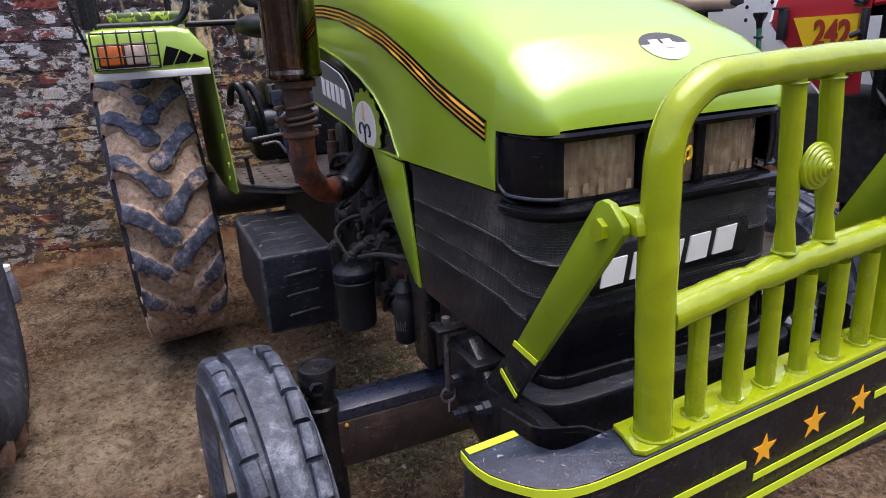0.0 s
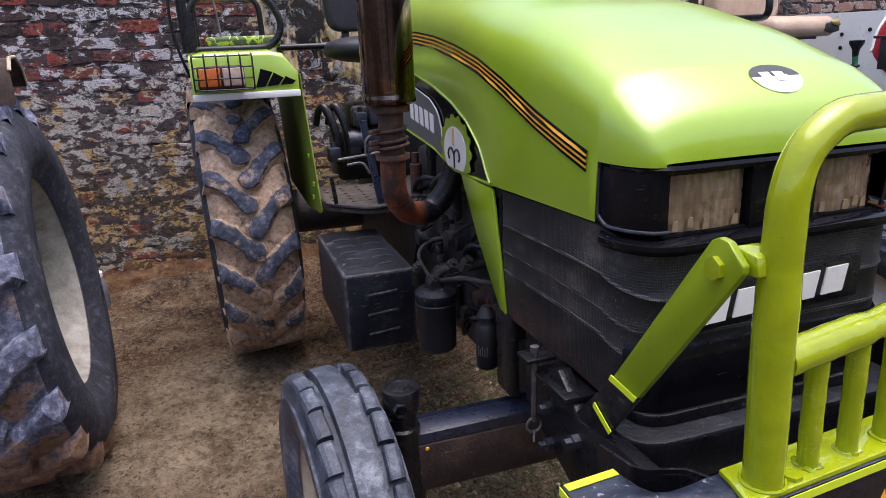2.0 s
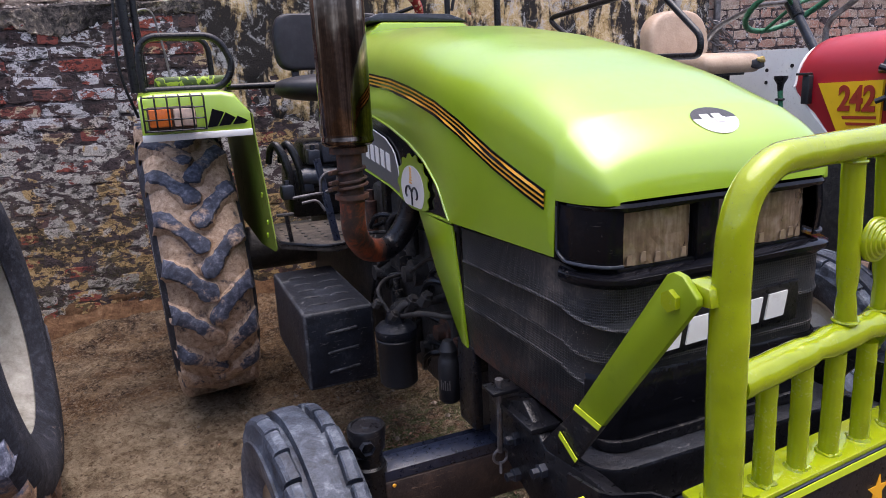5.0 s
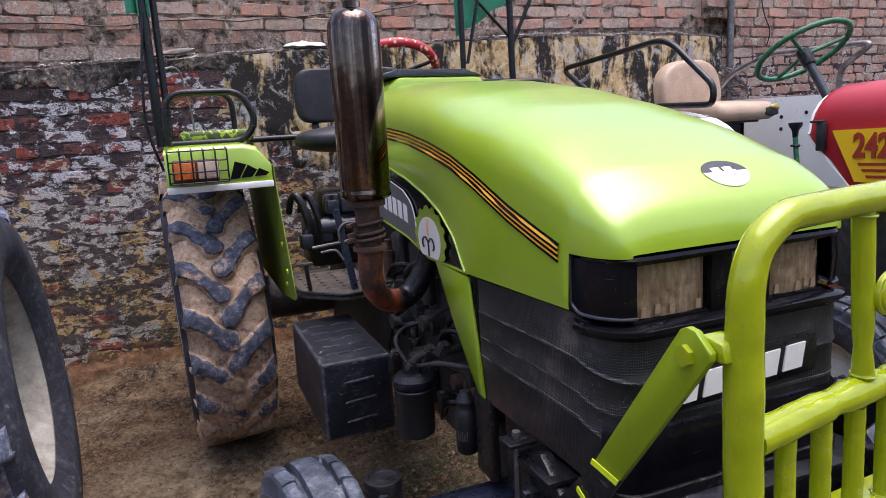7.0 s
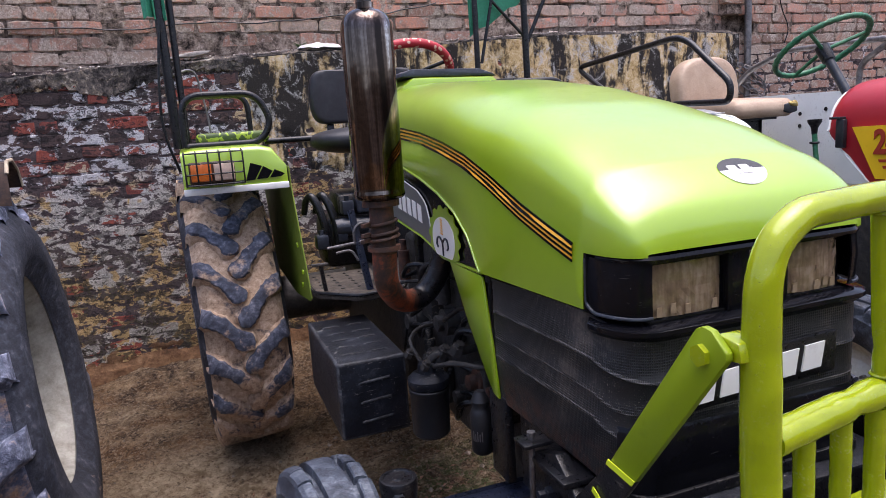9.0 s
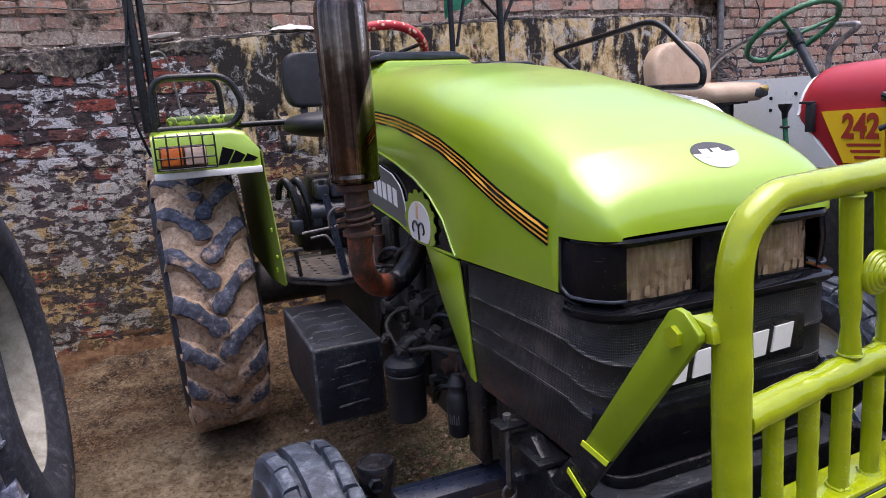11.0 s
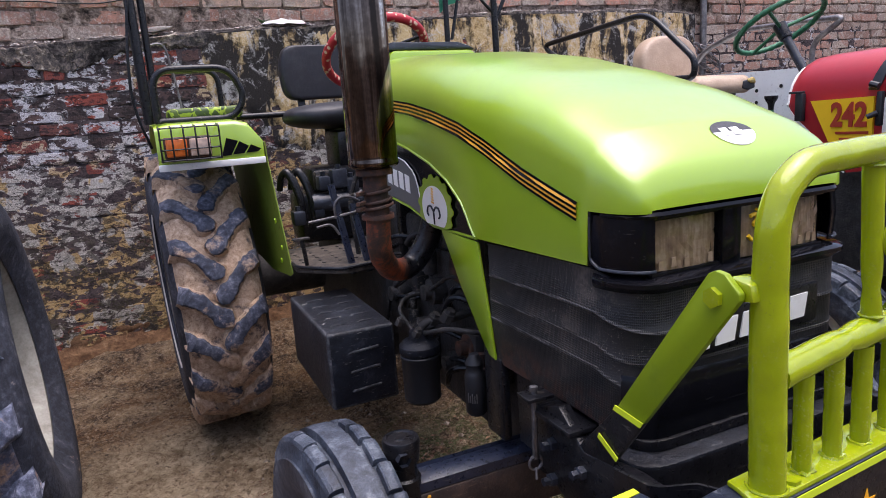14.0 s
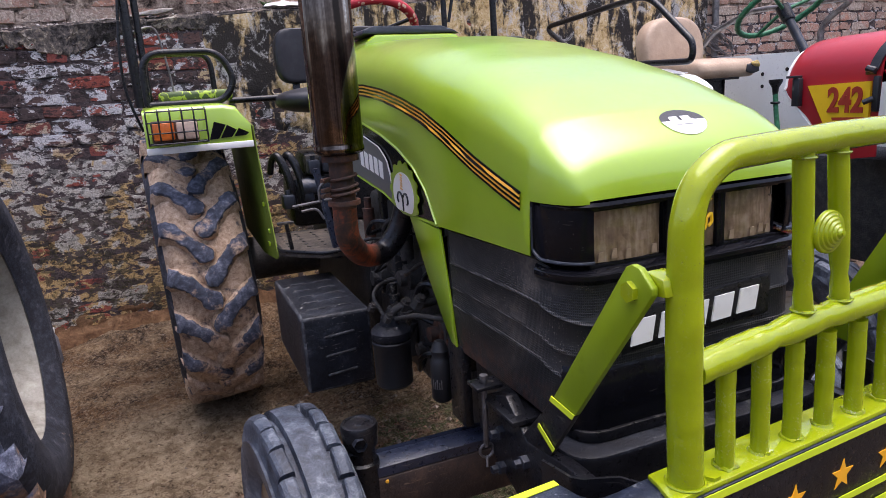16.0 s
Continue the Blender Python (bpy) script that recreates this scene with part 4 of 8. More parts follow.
# ---- wheels ----
def lug_mesh(name, side, R, half, mat, variant=0, height=0.046, width=0.142, flank=None):
    """One tread bar of a rear tyre: it runs from the shoulder to the middle, bends and ends in a broad foot."""
    bm = B()
    rings, steps = [], 24
    k = 0.88 * width / 0.142

    def centre(s):
        bend = 0.015 + 0.260 * max(0.0, s) ** 1.35 + 0.012 * noise.noise(Vector((s * 2.5, variant * 3.3, side)))
        return Vector((side * half * (0.975 - 1.06 * s), -bend * 0.66))

    for i in range(steps):
        s = i / (steps - 1)
        c, t = centre(s), (centre(s + 0.02) - centre(s - 0.02)).normalized()
        nrm = Vector((-t.y, t.x)) * side
        drop = 0.045 * smooth01((0.14 - s) / 0.16)
        top, low = R - drop, R - height - 0.016 - drop * 1.3
        w = k * along(s, [0.0, 0.25, 0.50, 0.70, 0.84, 0.93, 0.975, 1.0], [0.086, 0.074, 0.060, 0.068, 0.092, 0.086, 0.058, 0.022])
        w *= 1.0 + 0.12 * noise.noise(Vector((variant * 4.7, s * 3, side * 2.0)))
        wob = 0.004 * noise.noise(Vector((s * 6, side * 3 + variant * 5, R)))
        ring = []
        for da, rad in ((-w * 0.50 - 0.018, low), (-w * 0.50, top - 0.012), (-w * 0.42, top - 0.003), (-w * 0.2, top + 0.001), (w * 0.2, top + 0.001), (w * 0.42, top - 0.003), (w * 0.50, top - 0.012), (w * 0.50 + 0.018, low)):
            da += 0.010 * noise.noise(Vector((s * 6, da * 30 + variant * 7, side))) + 0.006 * noise.noise(Vector((s * 19, da * 40 + variant * 3, side)))
            a = (c.y + nrm.y * da) / R
            ring.append(bm.verts.new((c.x + nrm.x * da, -(rad + wob) * math.cos(a), (rad + wob) * math.sin(a))))
        rings.append(ring)
    for A, C in zip(rings, rings[1:]):
        for j in range(7):
            f = bm.faces.new((A[j], A[j + 1], C[j + 1], C[j]))
            f.material_index = 1 if j in (0, 6) else 0
    bm.faces.new(rings[0])
    bm.faces.new(list(reversed(rings[-1])))
    bmesh.ops.recalc_face_normals(bm, faces=bm.faces)
    mesh = bpy.data.meshes.new(name)
    bm.to_mesh(mesh)
    bm.free()
    mesh.materials.append(mat)
    mesh.materials.append(flank)
    mesh.polygons.foreach_set("use_smooth", [True] * len(mesh.polygons))
    mesh.set_sharp_from_angle(angle=radians(35))
    return mesh


def rear_wheel(parent, x, y, z, R, half, rim_mat, outer, turn=0.0, body=CAKED, lug=LUG, prefix="rear", rs=1.0, lip=0.80, sag=0.0, yaw=0.0, camber=0.0, bulge=1.06, lugs=18, cake=0.0):
    """Tyre with tread bars, rim disc and hub. outer: the side, -1 or 1, to which the disc faces. cake: soil packed between the bars."""
    W = Matrix.Translation((x, y, z)) @ pose(0, 0, 0, 0, camber, yaw)
    m = W @ AXIS_X
    t = R - 0.046
    b0, b1, b2 = 0.34 * rs, 0.40 * rs, min(max(0.50, 0.44 * rs), t - 0.085)
    flank = [(b0, lip - 0.08), (b1, min(lip + 0.18, max(bulge, lip + 0.03))), (b2, bulge), (t - 0.07, bulge - 0.02), (t - 0.03, 0.96), (t - 0.008, 0.84)]
    tread = [0.7, 0.56, 0.42, 0.28, 0.14, 0.0]
    prof = [(r, -half * w) for r, w in flank] + [(t, -half * w) for w in tread]
    prof = prof + [(r, -d) for r, d in reversed(prof[:-1])]
    bm = B()
    lathe(bm, prof, Matrix(), 180, cap=False)
    for f in bm.faces:
        c = f.calc_center_median()
        f.material_index = 0 if abs(c.z) < half * 0.9 else 1
    for v in bm.verts:
        rad = math.hypot(v.co.x, v.co.y)
        if cake and rad > t - 0.02:
            a = math.atan2(v.co.y, v.co.x)
            q = Vector((math.cos(a) * 4.5, math.sin(a) * 4.5, v.co.z * 9))
            up = cake * (0.55 + 0.9 * noise.noise(q * 1.6) + 0.5 * noise.noise(q * 5)) * smooth01((half * 0.98 - abs(v.co.z)) / (half * 0.3))
            v.co.x, v.co.y = v.co.x * (1 + up / rad), v.co.y * (1 + up / rad)
        v.co = m @ v.co
    tyre = part(prefix + "_tyre", bm, [body, SIDEWALL], parent, "worn tractor tyre caked with dry soil")
    m = Matrix.Translation((0, 0, -sag)) @ m
    bm = B()
    h = half * lip
    lathe(bm, [(r * rs, d) for r, d in [(0.36, -h), (0.375, -h - 0.006), (0.372, -h + 0.012), (0.345, -h + 0.02), (0.325, -h * 0.6), (0.32, 0), (0.325, h * 0.6), (0.345, h - 0.02), (0.372, h - 0.012), (0.375, h + 0.006), (0.36, h)]], m, 64, cap=False)
    rim = part(prefix + "_rim", bm, rim_mat, parent, "painted wheel rim with chipped edges")
    bm = B()
    o = outer
    lathe(bm, [(r * rs, d) for r, d in [(0.0, o * 0.05), (0.10, o * 0.05), (0.12, o * 0.02), (0.20, -o * 0.01), (0.28, o * 0.03), (0.322, o * 0.06), (0.322, o * 0.045), (0.0, o * 0.01)]], m, 48, cap=False)
    disc = part(prefix + "_wheel_disc", bm, rim_mat, rim)
    for k in range(8):
        a = 2 * math.pi * k / 8
        bm = B()
        lathe(bm, [(0.013, 0.0), (0.013, o * 0.02), (0.0, o * 0.022)], m @ Matrix.Translation((0.15 * math.cos(a), 0.15 * math.sin(a), o * 0.005)), 6, cap=False)
        part("wheel_nut", bm, STEEL, rim)
    meshes = {(s, v): lug_mesh("tread_lug", s, R, half, lug, v, flank=body if body is CAKED else lug) for s in (-1, 1) for v in range(4)}
    pitch = 360.0 / lugs
    for k in range(lugs):
        for s in (-1, 1):
            ob = new("tread_lug", meshes[(s, (k * 3 + (s > 0)) % 4)])
            ob.matrix_basis = W @ pose(0, 0, 0, turn + pitch * k + (pitch / 2 if s > 0 else 0.0), 0, 0)
            hang(ob, tyre)
    return tyre


def front_wheel(parent, x, y, z, R, half, yaw, rim_mat, outer):
    """Ribbed steering tyre: one broad middle rib, two rows of long blocks."""
    M = Matrix.Translation((x, y, z)) @ pose(0, 0, 0, 0, 0, yaw)
    m = M @ AXIS_X
    t = R - 0.019
    prof = [(0.205, -half * 0.74), (0.25, -half * 1.0), (0.31, -half * 1.05), (t - 0.035, -half * 0.98), (t - 0.008, -half * 0.86), (t, -half * 0.7)]
    rib = [(t, -half * 0.34), (R + 0.002, -half * 0.31), (R + 0.004, 0)]
    prof = prof + rib + [(r, -h) for r, h in reversed(prof + rib[:-1])]
    bm = B()
    lathe(bm, prof, m, 80, cap=False)
    tyre = part("front_tyre", bm, RIB, parent, "worn ribbed front tyre of grey-blue rubber", angle=30)
    bm = B()
    a0 = 0.097
    for w0, w1 in ((0.49, 0.87),):
        grid = []
        for i in range(5):
            a = (i / 4 - 0.5) * 2 * a0
            skew = 0.05 * (i / 4 - 0.5)
            grid.append([(half * (w + skew), -rr * math.cos(a), rr * math.sin(a)) for w, rr in ((w0 - 0.02, t - 0.006), (w0 + 0.015, R - 0.002), (w0 + 0.06, R + 0.001), (w1 - 0.12, R - 0.001), (w1 - 0.02, R - 0.006), (w1 + 0.03, R - 0.016), (w1 + 0.07, t - 0.03))])
        vs = sheet(bm, grid)
        bm.faces.new([row for row in vs[0]])
        bm.faces.new([row for row in reversed(vs[-1])])
    bmesh.ops.recalc_face_normals(bm, faces=bm.faces)
    mesh = bpy.data.meshes.new("tread_block")
    bm.to_mesh(mesh)
    bm.free()
    mesh.materials.append(RIB)
    for k in range(28):
        for s in (0, 1):
            ob = new("tread_block", mesh)
            ob.matrix_basis = M @ pose(0, 0, 0, 360 / 28 * (k + 0.5 * s), 0, 0) @ Matrix.Diagonal((-1 if s else 1, 1, 1, 1))
            hang(ob, tyre)
    bm = B()
    h = half * 0.78
    lathe(bm, [(0.215, -h), (0.222, -h - 0.004), (0.205, -h + 0.012), (0.18, -h * 0.5), (0.175, h * 0.5), (0.205, h - 0.012), (0.222, h + 0.004), (0.215, h)], m, 48, cap=False)
    rim = part("front_rim", bm, rim_mat, parent)
    bm = B()
    o = outer
    lathe(bm, [(0.0, o * 0.07), (0.035, o * 0.07), (0.045, o * 0.03), (0.09, o * 0.015), (0.14, o * 0.0), (0.177, o * 0.03), (0.177, o * 0.015), (0.0, -o * 0.01)], m, 40, cap=False)
    part("front_wheel_disc", bm, rim_mat, rim)
    for k in range(5):
        a = 2 * math.pi * k / 5
        bm = B()
        lathe(bm, [(0.011, 0.0), (0.011, o * 0.02), (0.0, o * 0.022)], m @ Matrix.Translation((0.075 * math.cos(a), 0.075 * math.sin(a), o * 0.015)), 6, cap=False)
        part("wheel_nut", bm, STEEL, rim)
    bm = B()
    lathe(bm, [(0.05, -half), (0.05, half * 0.4), (0.0, half * 0.5)], m, 20)
    part("front_hub", bm, BLACK, parent)
    return tyre


# ---- the green tractor ----
tractor = thing("tractor", (0.0, 1.3, 0.0), "lime-green tractor with black nose and a green front guard", "tractor")

# bonnet: a skin over the length, from the lip above the lamps to the dashboard
TOPY = [-0.100, -0.097, -0.090, -0.080, -0.066, -0.045, -0.030, 0.0, 0.15, 0.33, 0.55, 0.83, 1.2, 1.25]
TOPZ = [1.238, 1.262, 1.284, 1.304, 1.323, 1.344, 1.355, 1.374, 1.436, 1.490, 1.540, 1.580, 1.608, 1.610]


def bonnet_half(y):
    return along(y, [-0.10, -0.095, -0.085, -0.065, -0.04, 0.0, 0.4, 0.8, 1.25], [0.228, 0.244, 0.256, 0.270, 0.279, 0.284, 0.288, 0.290, 0.290])


def bonnet_side(y):
    return along(y, [-0.10, -0.05, 0.0, 0.03, 0.21, 0.37, 0.64, 0.97, 1.25], [1.236, 1.236, 1.238, 1.242, 1.285, 1.330, 1.395, 1.430, 1.440])


def bonnet_low(y):
    if y < 0.0:
        return 1.236
    return along(y, [0.0, 0.448, 0.473, 0.506, 0.583, 0.687, 0.828, 1.02, 1.25], [1.131, 1.116, 1.156, 1.195, 1.244, 1.282, 1.316, 1.347, 1.365])


def lip_y(y):
    """The front lip reaches a little over the lamps."""
    return y - 0.007 * smooth01((-y - 0.03) / 0.06)


def bonnet_square(y):
    """How square the cross-section is: flatter across the nose than further back."""
    return along(y, [-0.10, 0.12, 0.45], [4.4, 4.0, 3.1])


def bonnet_at(y, s):
    """A point of the bonnet: s runs from -1 on the left shoulder to 1 on the right one."""
    W, H, zs = bonnet_half(y), along(y, TOPY, TOPZ), bonnet_side(y)
    n = bonnet_square(y)
    return Vector((W * s, lip_y(y), zs + (H - zs) * (max(0.0, 1 - abs(s) ** n)) ** (1 / n)))


def bonnet_row(y):
    ss = [math.sin(math.pi / 2 * k / 14) for k in range(-14, 15)]
    top = [bonnet_at(y, s) for s in ss]
    W, zs, zl = bonnet_half(y), bonnet_side(y), bonnet_low(y)
    left = [Vector((-W - 0.003 * math.sin(math.pi * k / 4), y, zl + (zs - zl) * k / 4)) for k in range(4)] if y >= 0 else [Vector((-W, lip_y(y), zl - 0.001 * (4 - k))) for k in range(4)]
    right = [Vector((-p.x, p.y, p.z)) for p in reversed(left)]
    return left + top + right


ys = [-0.100, -0.0985, -0.096, -0.092, -0.087, -0.080, -0.072, -0.062, -0.05, -0.036, -0.02, -0.004, 0.0] + [0.02 + 0.03 * i for i in range(42)]
bm = B()
sheet(bm, [bonnet_row(y) for y in ys])
thick(bm, 0.004)
hood = part("hood", bm, GREEN, tractor, "glossy lime-green bonnet with black and orange stripes", angle=60)

# the pressed flare along the wheel-arch-like cut of the bonnet side
for side in (-1, 1):
    bm = B()
    edge = [(side * (bonnet_half(y) + 0.002), y, bonnet_low(y) + 0.003) for y in [0.442 + 0.02 * i for i in range(40)]]
    tube(bm, edge, 0.0032, 8)
    part("hood_edge", bm, GREEN, hood)


def side_strip(points, width, x_out, name, mat, owner, d=0.0015):
    """A thin strip along a line in the side of the bonnet."""
    bm = B()
    grid = []
    for i, (y, z) in enumerate(points):
        a, b = points[max(0, i - 1)], points[min(len(points) - 1, i + 1)]
        t = Vector((b[0] - a[0], b[1] - a[1])).normalized()
        nrm = Vector((-t.y, t.x))
        row = []
        for k in (-0.5, 0.5):
            yy, zz = y + nrm.x * width * k, z + nrm.y * width * k
            row.append((side_x(yy, zz) - x_out, yy, zz))
        grid.append(row)
    sheet(bm, grid)
    thick(bm, d)
    return part(name, bm, mat, owner)


def side_x(y, z):
    """Where the left side of the bonnet stands at a height."""
    W, H, zs = bonnet_half(y), along(y, TOPY, TOPZ), bonnet_side(y)
    if z <= zs:
        return -W - 0.003
    u = min(1.0, (z - zs) / (H - zs))
    n = bonnet_square(y)
    return -W * (max(0.0, 1 - u ** n)) ** (1 / n)


line = [(0.026 + 0.0315 * i, 0) for i in range(37)]
line = [(y, along(y, [0.02, 0.10, 0.21, 0.29, 0.368, 0.50, 0.64, 0.80, 0.972, 1.2], [1.227, 1.248, 1.280, 1.308, 1.336, 1.376, 1.406, 1.431, 1.447, 1.455])) for y, _ in line]
for k, (off, mat) in enumerate(((-0.0135, 0), (-0.009, 1), (-0.0045, 0), (0.0, 1), (0.0045, 0), (0.009, 1), (0.0135, 0))):
    shifted = [(y, z + off * 1.1) for y, z in line]
    side_strip(shifted, 0.0049, 0.0012 if mat else 0.0016, "stripe", ORANGE if mat else GLOSS, hood)

# round maker's mark on the nose, drawn as plain shapes
bm = B()
ring = []
for rr in (0.0, 0.5, 1.0):
    ring.append([])
    for k in range(33):
        a = 2 * math.pi * k / 32
        x, y = 0.026 + 0.050 * rr * math.cos(a), -0.037 + 0.027 * rr * math.sin(a)
        p = bonnet_at(y, x / bonnet_half(y))
        ring[-1].append((p.x, p.y - 0.0006, p.z + 0.0010))
sheet(bm, ring)
for f in bm.faces:
    c = f.calc_center_median()
    f.material_index = 0 if c.y > -0.037 else 1
part("badge", bm, [SEATBLACK, BAG], hood, "round grey and white badge")
for x0 in (-0.003, 0.024):
    bm = B()
    grid = []
    for yy in (-0.046, -0.036, -0.028):
        grid.append([])
        for xx in (x0, x0 + 0.011, x0 + 0.020):
            p = bonnet_at(yy, xx / bonnet_half(yy))
            grid[-1].append((p.x, p.y - 0.0010, p.z + 0.0018))
    sheet(bm, grid)
    part("badge_bar", bm, WHITE, hood)

# dark side panel inside the cut, with its maker's decal as plain bars and the toothed oval badge
def panel_low(y):
    return along(y, [0.442, 0.708, 0.874, 1.25], [1.116, 1.112, 1.147, 1.182])


for side in (-1, 1):
    bm = B()
    sheet(bm, [[(side * 0.279, y, panel_low(y) + (bonnet_low(y) + 0.02 - panel_low(y)) * k / 3) for k in range(4)] for y in [0.445 + 0.023 * i for i in range(36)]])
    thick(bm, 0.004)
    panel = part("side_panel", bm, GLOSS, tractor, "black panel in the bonnet side")
    bm = B()
    top = [(y, along(y, [0.775, 0.79, 0.82, 0.889, 1.037, 1.25], [1.13, 1.20, 1.25, 1.282, 1.307, 1.325])) for y in [0.775 + 0.0200 * i for i in range(24)]]
    sheet(bm, [[(side * 0.2835, y, panel_low(y) + 0.004 + max(0.0, z - panel_low(y) - 0.004) * k / 2) for k in range(3)] for y, z in top])
    part("grey_decal", bm, DECALGREY, panel)
    bm = B()
    tube(bm, [(side * 0.2840, y, z) for y, z in top], 0.0022, 6)
    part("decal_line", bm, WHITE, panel)
    bm = B()
    tube(bm, [(side * 0.281, 0.445 + 0.02 * i, panel_low(0.445 + 0.02 * i) - 0.002) for i in range(41)], 0.004, 6)
    part("green_edge", bm, GREEN, panel)
    for k in range(5):
        y0 = 0.86 + 0.050 * k
        bm = B()
        z0 = panel_low(y0) + 0.044
        prism(bm, [(y0, z0), (y0 + 0.034, z0 + 0.006), (y0 + 0.036, z0 + 0.056), (y0 + 0.002, z0 + 0.050)], "x", side * 0.2838, side * 0.2852)
        part("letter_bar", bm, WHITE, panel, smooth=False)
    gear = []
    for k in range(56):
        a = 2 * math.pi * k / 56
        rr = 1.0 if k % 4 < 2 else 0.90
        gear.append((0.680 + 0.116 * rr * math.cos(a), 1.168 + 0.088 * rr * math.sin(a)))
    gear = [(y, max(z, panel_low(y) + 0.002)) for y, z in gear]
    bm = B()
    prism(bm, gear, "x", side * 0.2845, side * 0.2875)
    part("gear_badge", bm, GREEN, panel, "toothed oval sticker, green rim and white centre", smooth=False)
    bm = B()
    oval = [(0.680 + 0.084 * math.cos(2 * math.pi * k / 40), max(panel_low(0.6) + 0.004, 1.163 + 0.062 * math.sin(2 * math.pi * k / 40))) for k in range(40)]
    prism(bm, oval, "x", side * 0.288, side * 0.2888)
    part("badge_centre", bm, WHITE, panel, smooth=False)
    bm = B()
    X = side * 0.2895
    tube(bm, [(X, 0.681, 1.120), (X, 0.683, 1.163)], 0.003, 6)
    tube(bm, rounded([(X, 0.683, 1.155), (X, 0.668, 1.170), (X, 0.645, 1.166), (X, 0.640, 1.146), (X, 0.650, 1.140)], 0.01, 3), 0.0032, 6)
    tube(bm, rounded([(X, 0.683, 1.155), (X, 0.700, 1.170), (X, 0.722, 1.166), (X, 0.728, 1.148), (X, 0.718, 1.140)], 0.01, 3), 0.0032, 6)
    part("badge_mark", bm, BLUEBLACK, panel)
    bm = B()
    for k in range(6):
        tube(bm, [(X, 0.680, 1.178 + 0.0075 * k), (X, 0.696 - 0.001 * k, 1.181 + 0.0075 * k)], 0.0018, 6)
    part("badge_bar", bm, ORANGE, panel)
    # the tapering tail below the bonnet
    bm = B()
    prism(bm, [(0.655, 1.110), (0.60, 1.040), (0.553, 0.975), (0.50, 0.92), (0.45, 0.865), (0.412, 0.828), (0.380, 0.824), (0.405, 0.95), (0.425, 1.03), (0.442, 1.105)], "x", side * 0.278, side * 0.284, 0.001)
    part("hood_tail", bm, GREEN, tractor, "tapering green trim below the bonnet")

# nose: punched black sheet round the radiator
def nose_outline(grow=0.0, r=0.085):
    w, f = 0.276 + grow, -0.112 - grow
    pts = [(-w, 0.40), (-w, 0.30), (-w, 0.20), (-w, 0.10), (-w, f + r + 0.02)]
    for k in range(1, 9):
        a = math.pi / 2 * k / 8
        pts.append((-w + r * (1 - math.cos(a)) * 0.9, f + r + 0.02 - (r + 0.02) * math.sin(a)))
    pts += [(-0.12, f), (0.0, f - 0.002)]
    return pts + [(-x, y) for x, y in reversed(pts[:-1])]


def band(bm, z0, z1, g0, g1, r=0.085):
    a, b = nose_outline(g0, r), nose_outline(g1, r)
    return sheet(bm, [[(x, y, z0) for x, y in a], [(x, y, z1) for x, y in b]])


def low_z(y):
    return along(y, [-0.115, -0.06, 0.0, 0.4], [0.79, 0.80, 0.825, 0.815])


bm = B()
levels = [(0.0, -0.002), (0.03, 0.0), (0.36, 0.001), (0.375, 0.003), (0.39, 0.001), (0.52, 0.001), (0.53, 0.002), (0.54, 0.001), (0.72, 0.001), (0.732, 0.0035), (0.745, 0.001), (0.97, 0.001), (1.0, 0.003)]
sheet(bm, [[(x, y, low_z(y) + (along(y, [-0.12, 0.0, 0.44], [1.10, 1.128, 1.108]) - low_z(y)) * u) for x, y in nose_outline(g)] for u, g in levels])
bm.faces.ensure_lookup_table()
per_row = len(nose_outline()) - 1
for k, f in enumerate(bm.faces):
    f.material_index = 1 if k // per_row in (2, 3, 5, 6, 8, 9) else 0
thick(bm, 0.004)
grille = part("grille", bm, [GRILLE, GRILLEDGE], tractor, "dusty black punched-sheet nose with glints painted on its ribs", angle=50)
bm = B()
band(bm, 1.100, 1.236, -0.022, -0.022, 0.075)
thick(bm, 0.004)
part("lamp_band", bm, GLOSS, tractor, "recessed black plastic behind the headlamps")
bm = B()
sheet(bm, [[(x, y, z + (0.012 if y > 0.0 else 0.0)) for x, y in nose_outline(g)[4:-4]] for z, g in ((1.092, 0.002), (1.104, 0.014), (1.112, 0.014), (1.116, 0.008), (1.122, -0.03))])
part("lamp_sill", bm, GLOSS, tractor, "black plastic sill under the headlamps")
bm = B()
sheet(bm, [[(x, y, z) for x, y in nose_outline(g)[5:-5]] for z, g in ((1.222, -0.02), (1.222, 0.002), (1.228, 0.004), (1.234, 0.001))])
part("lamp_brow", bm, GLOSS, tractor)
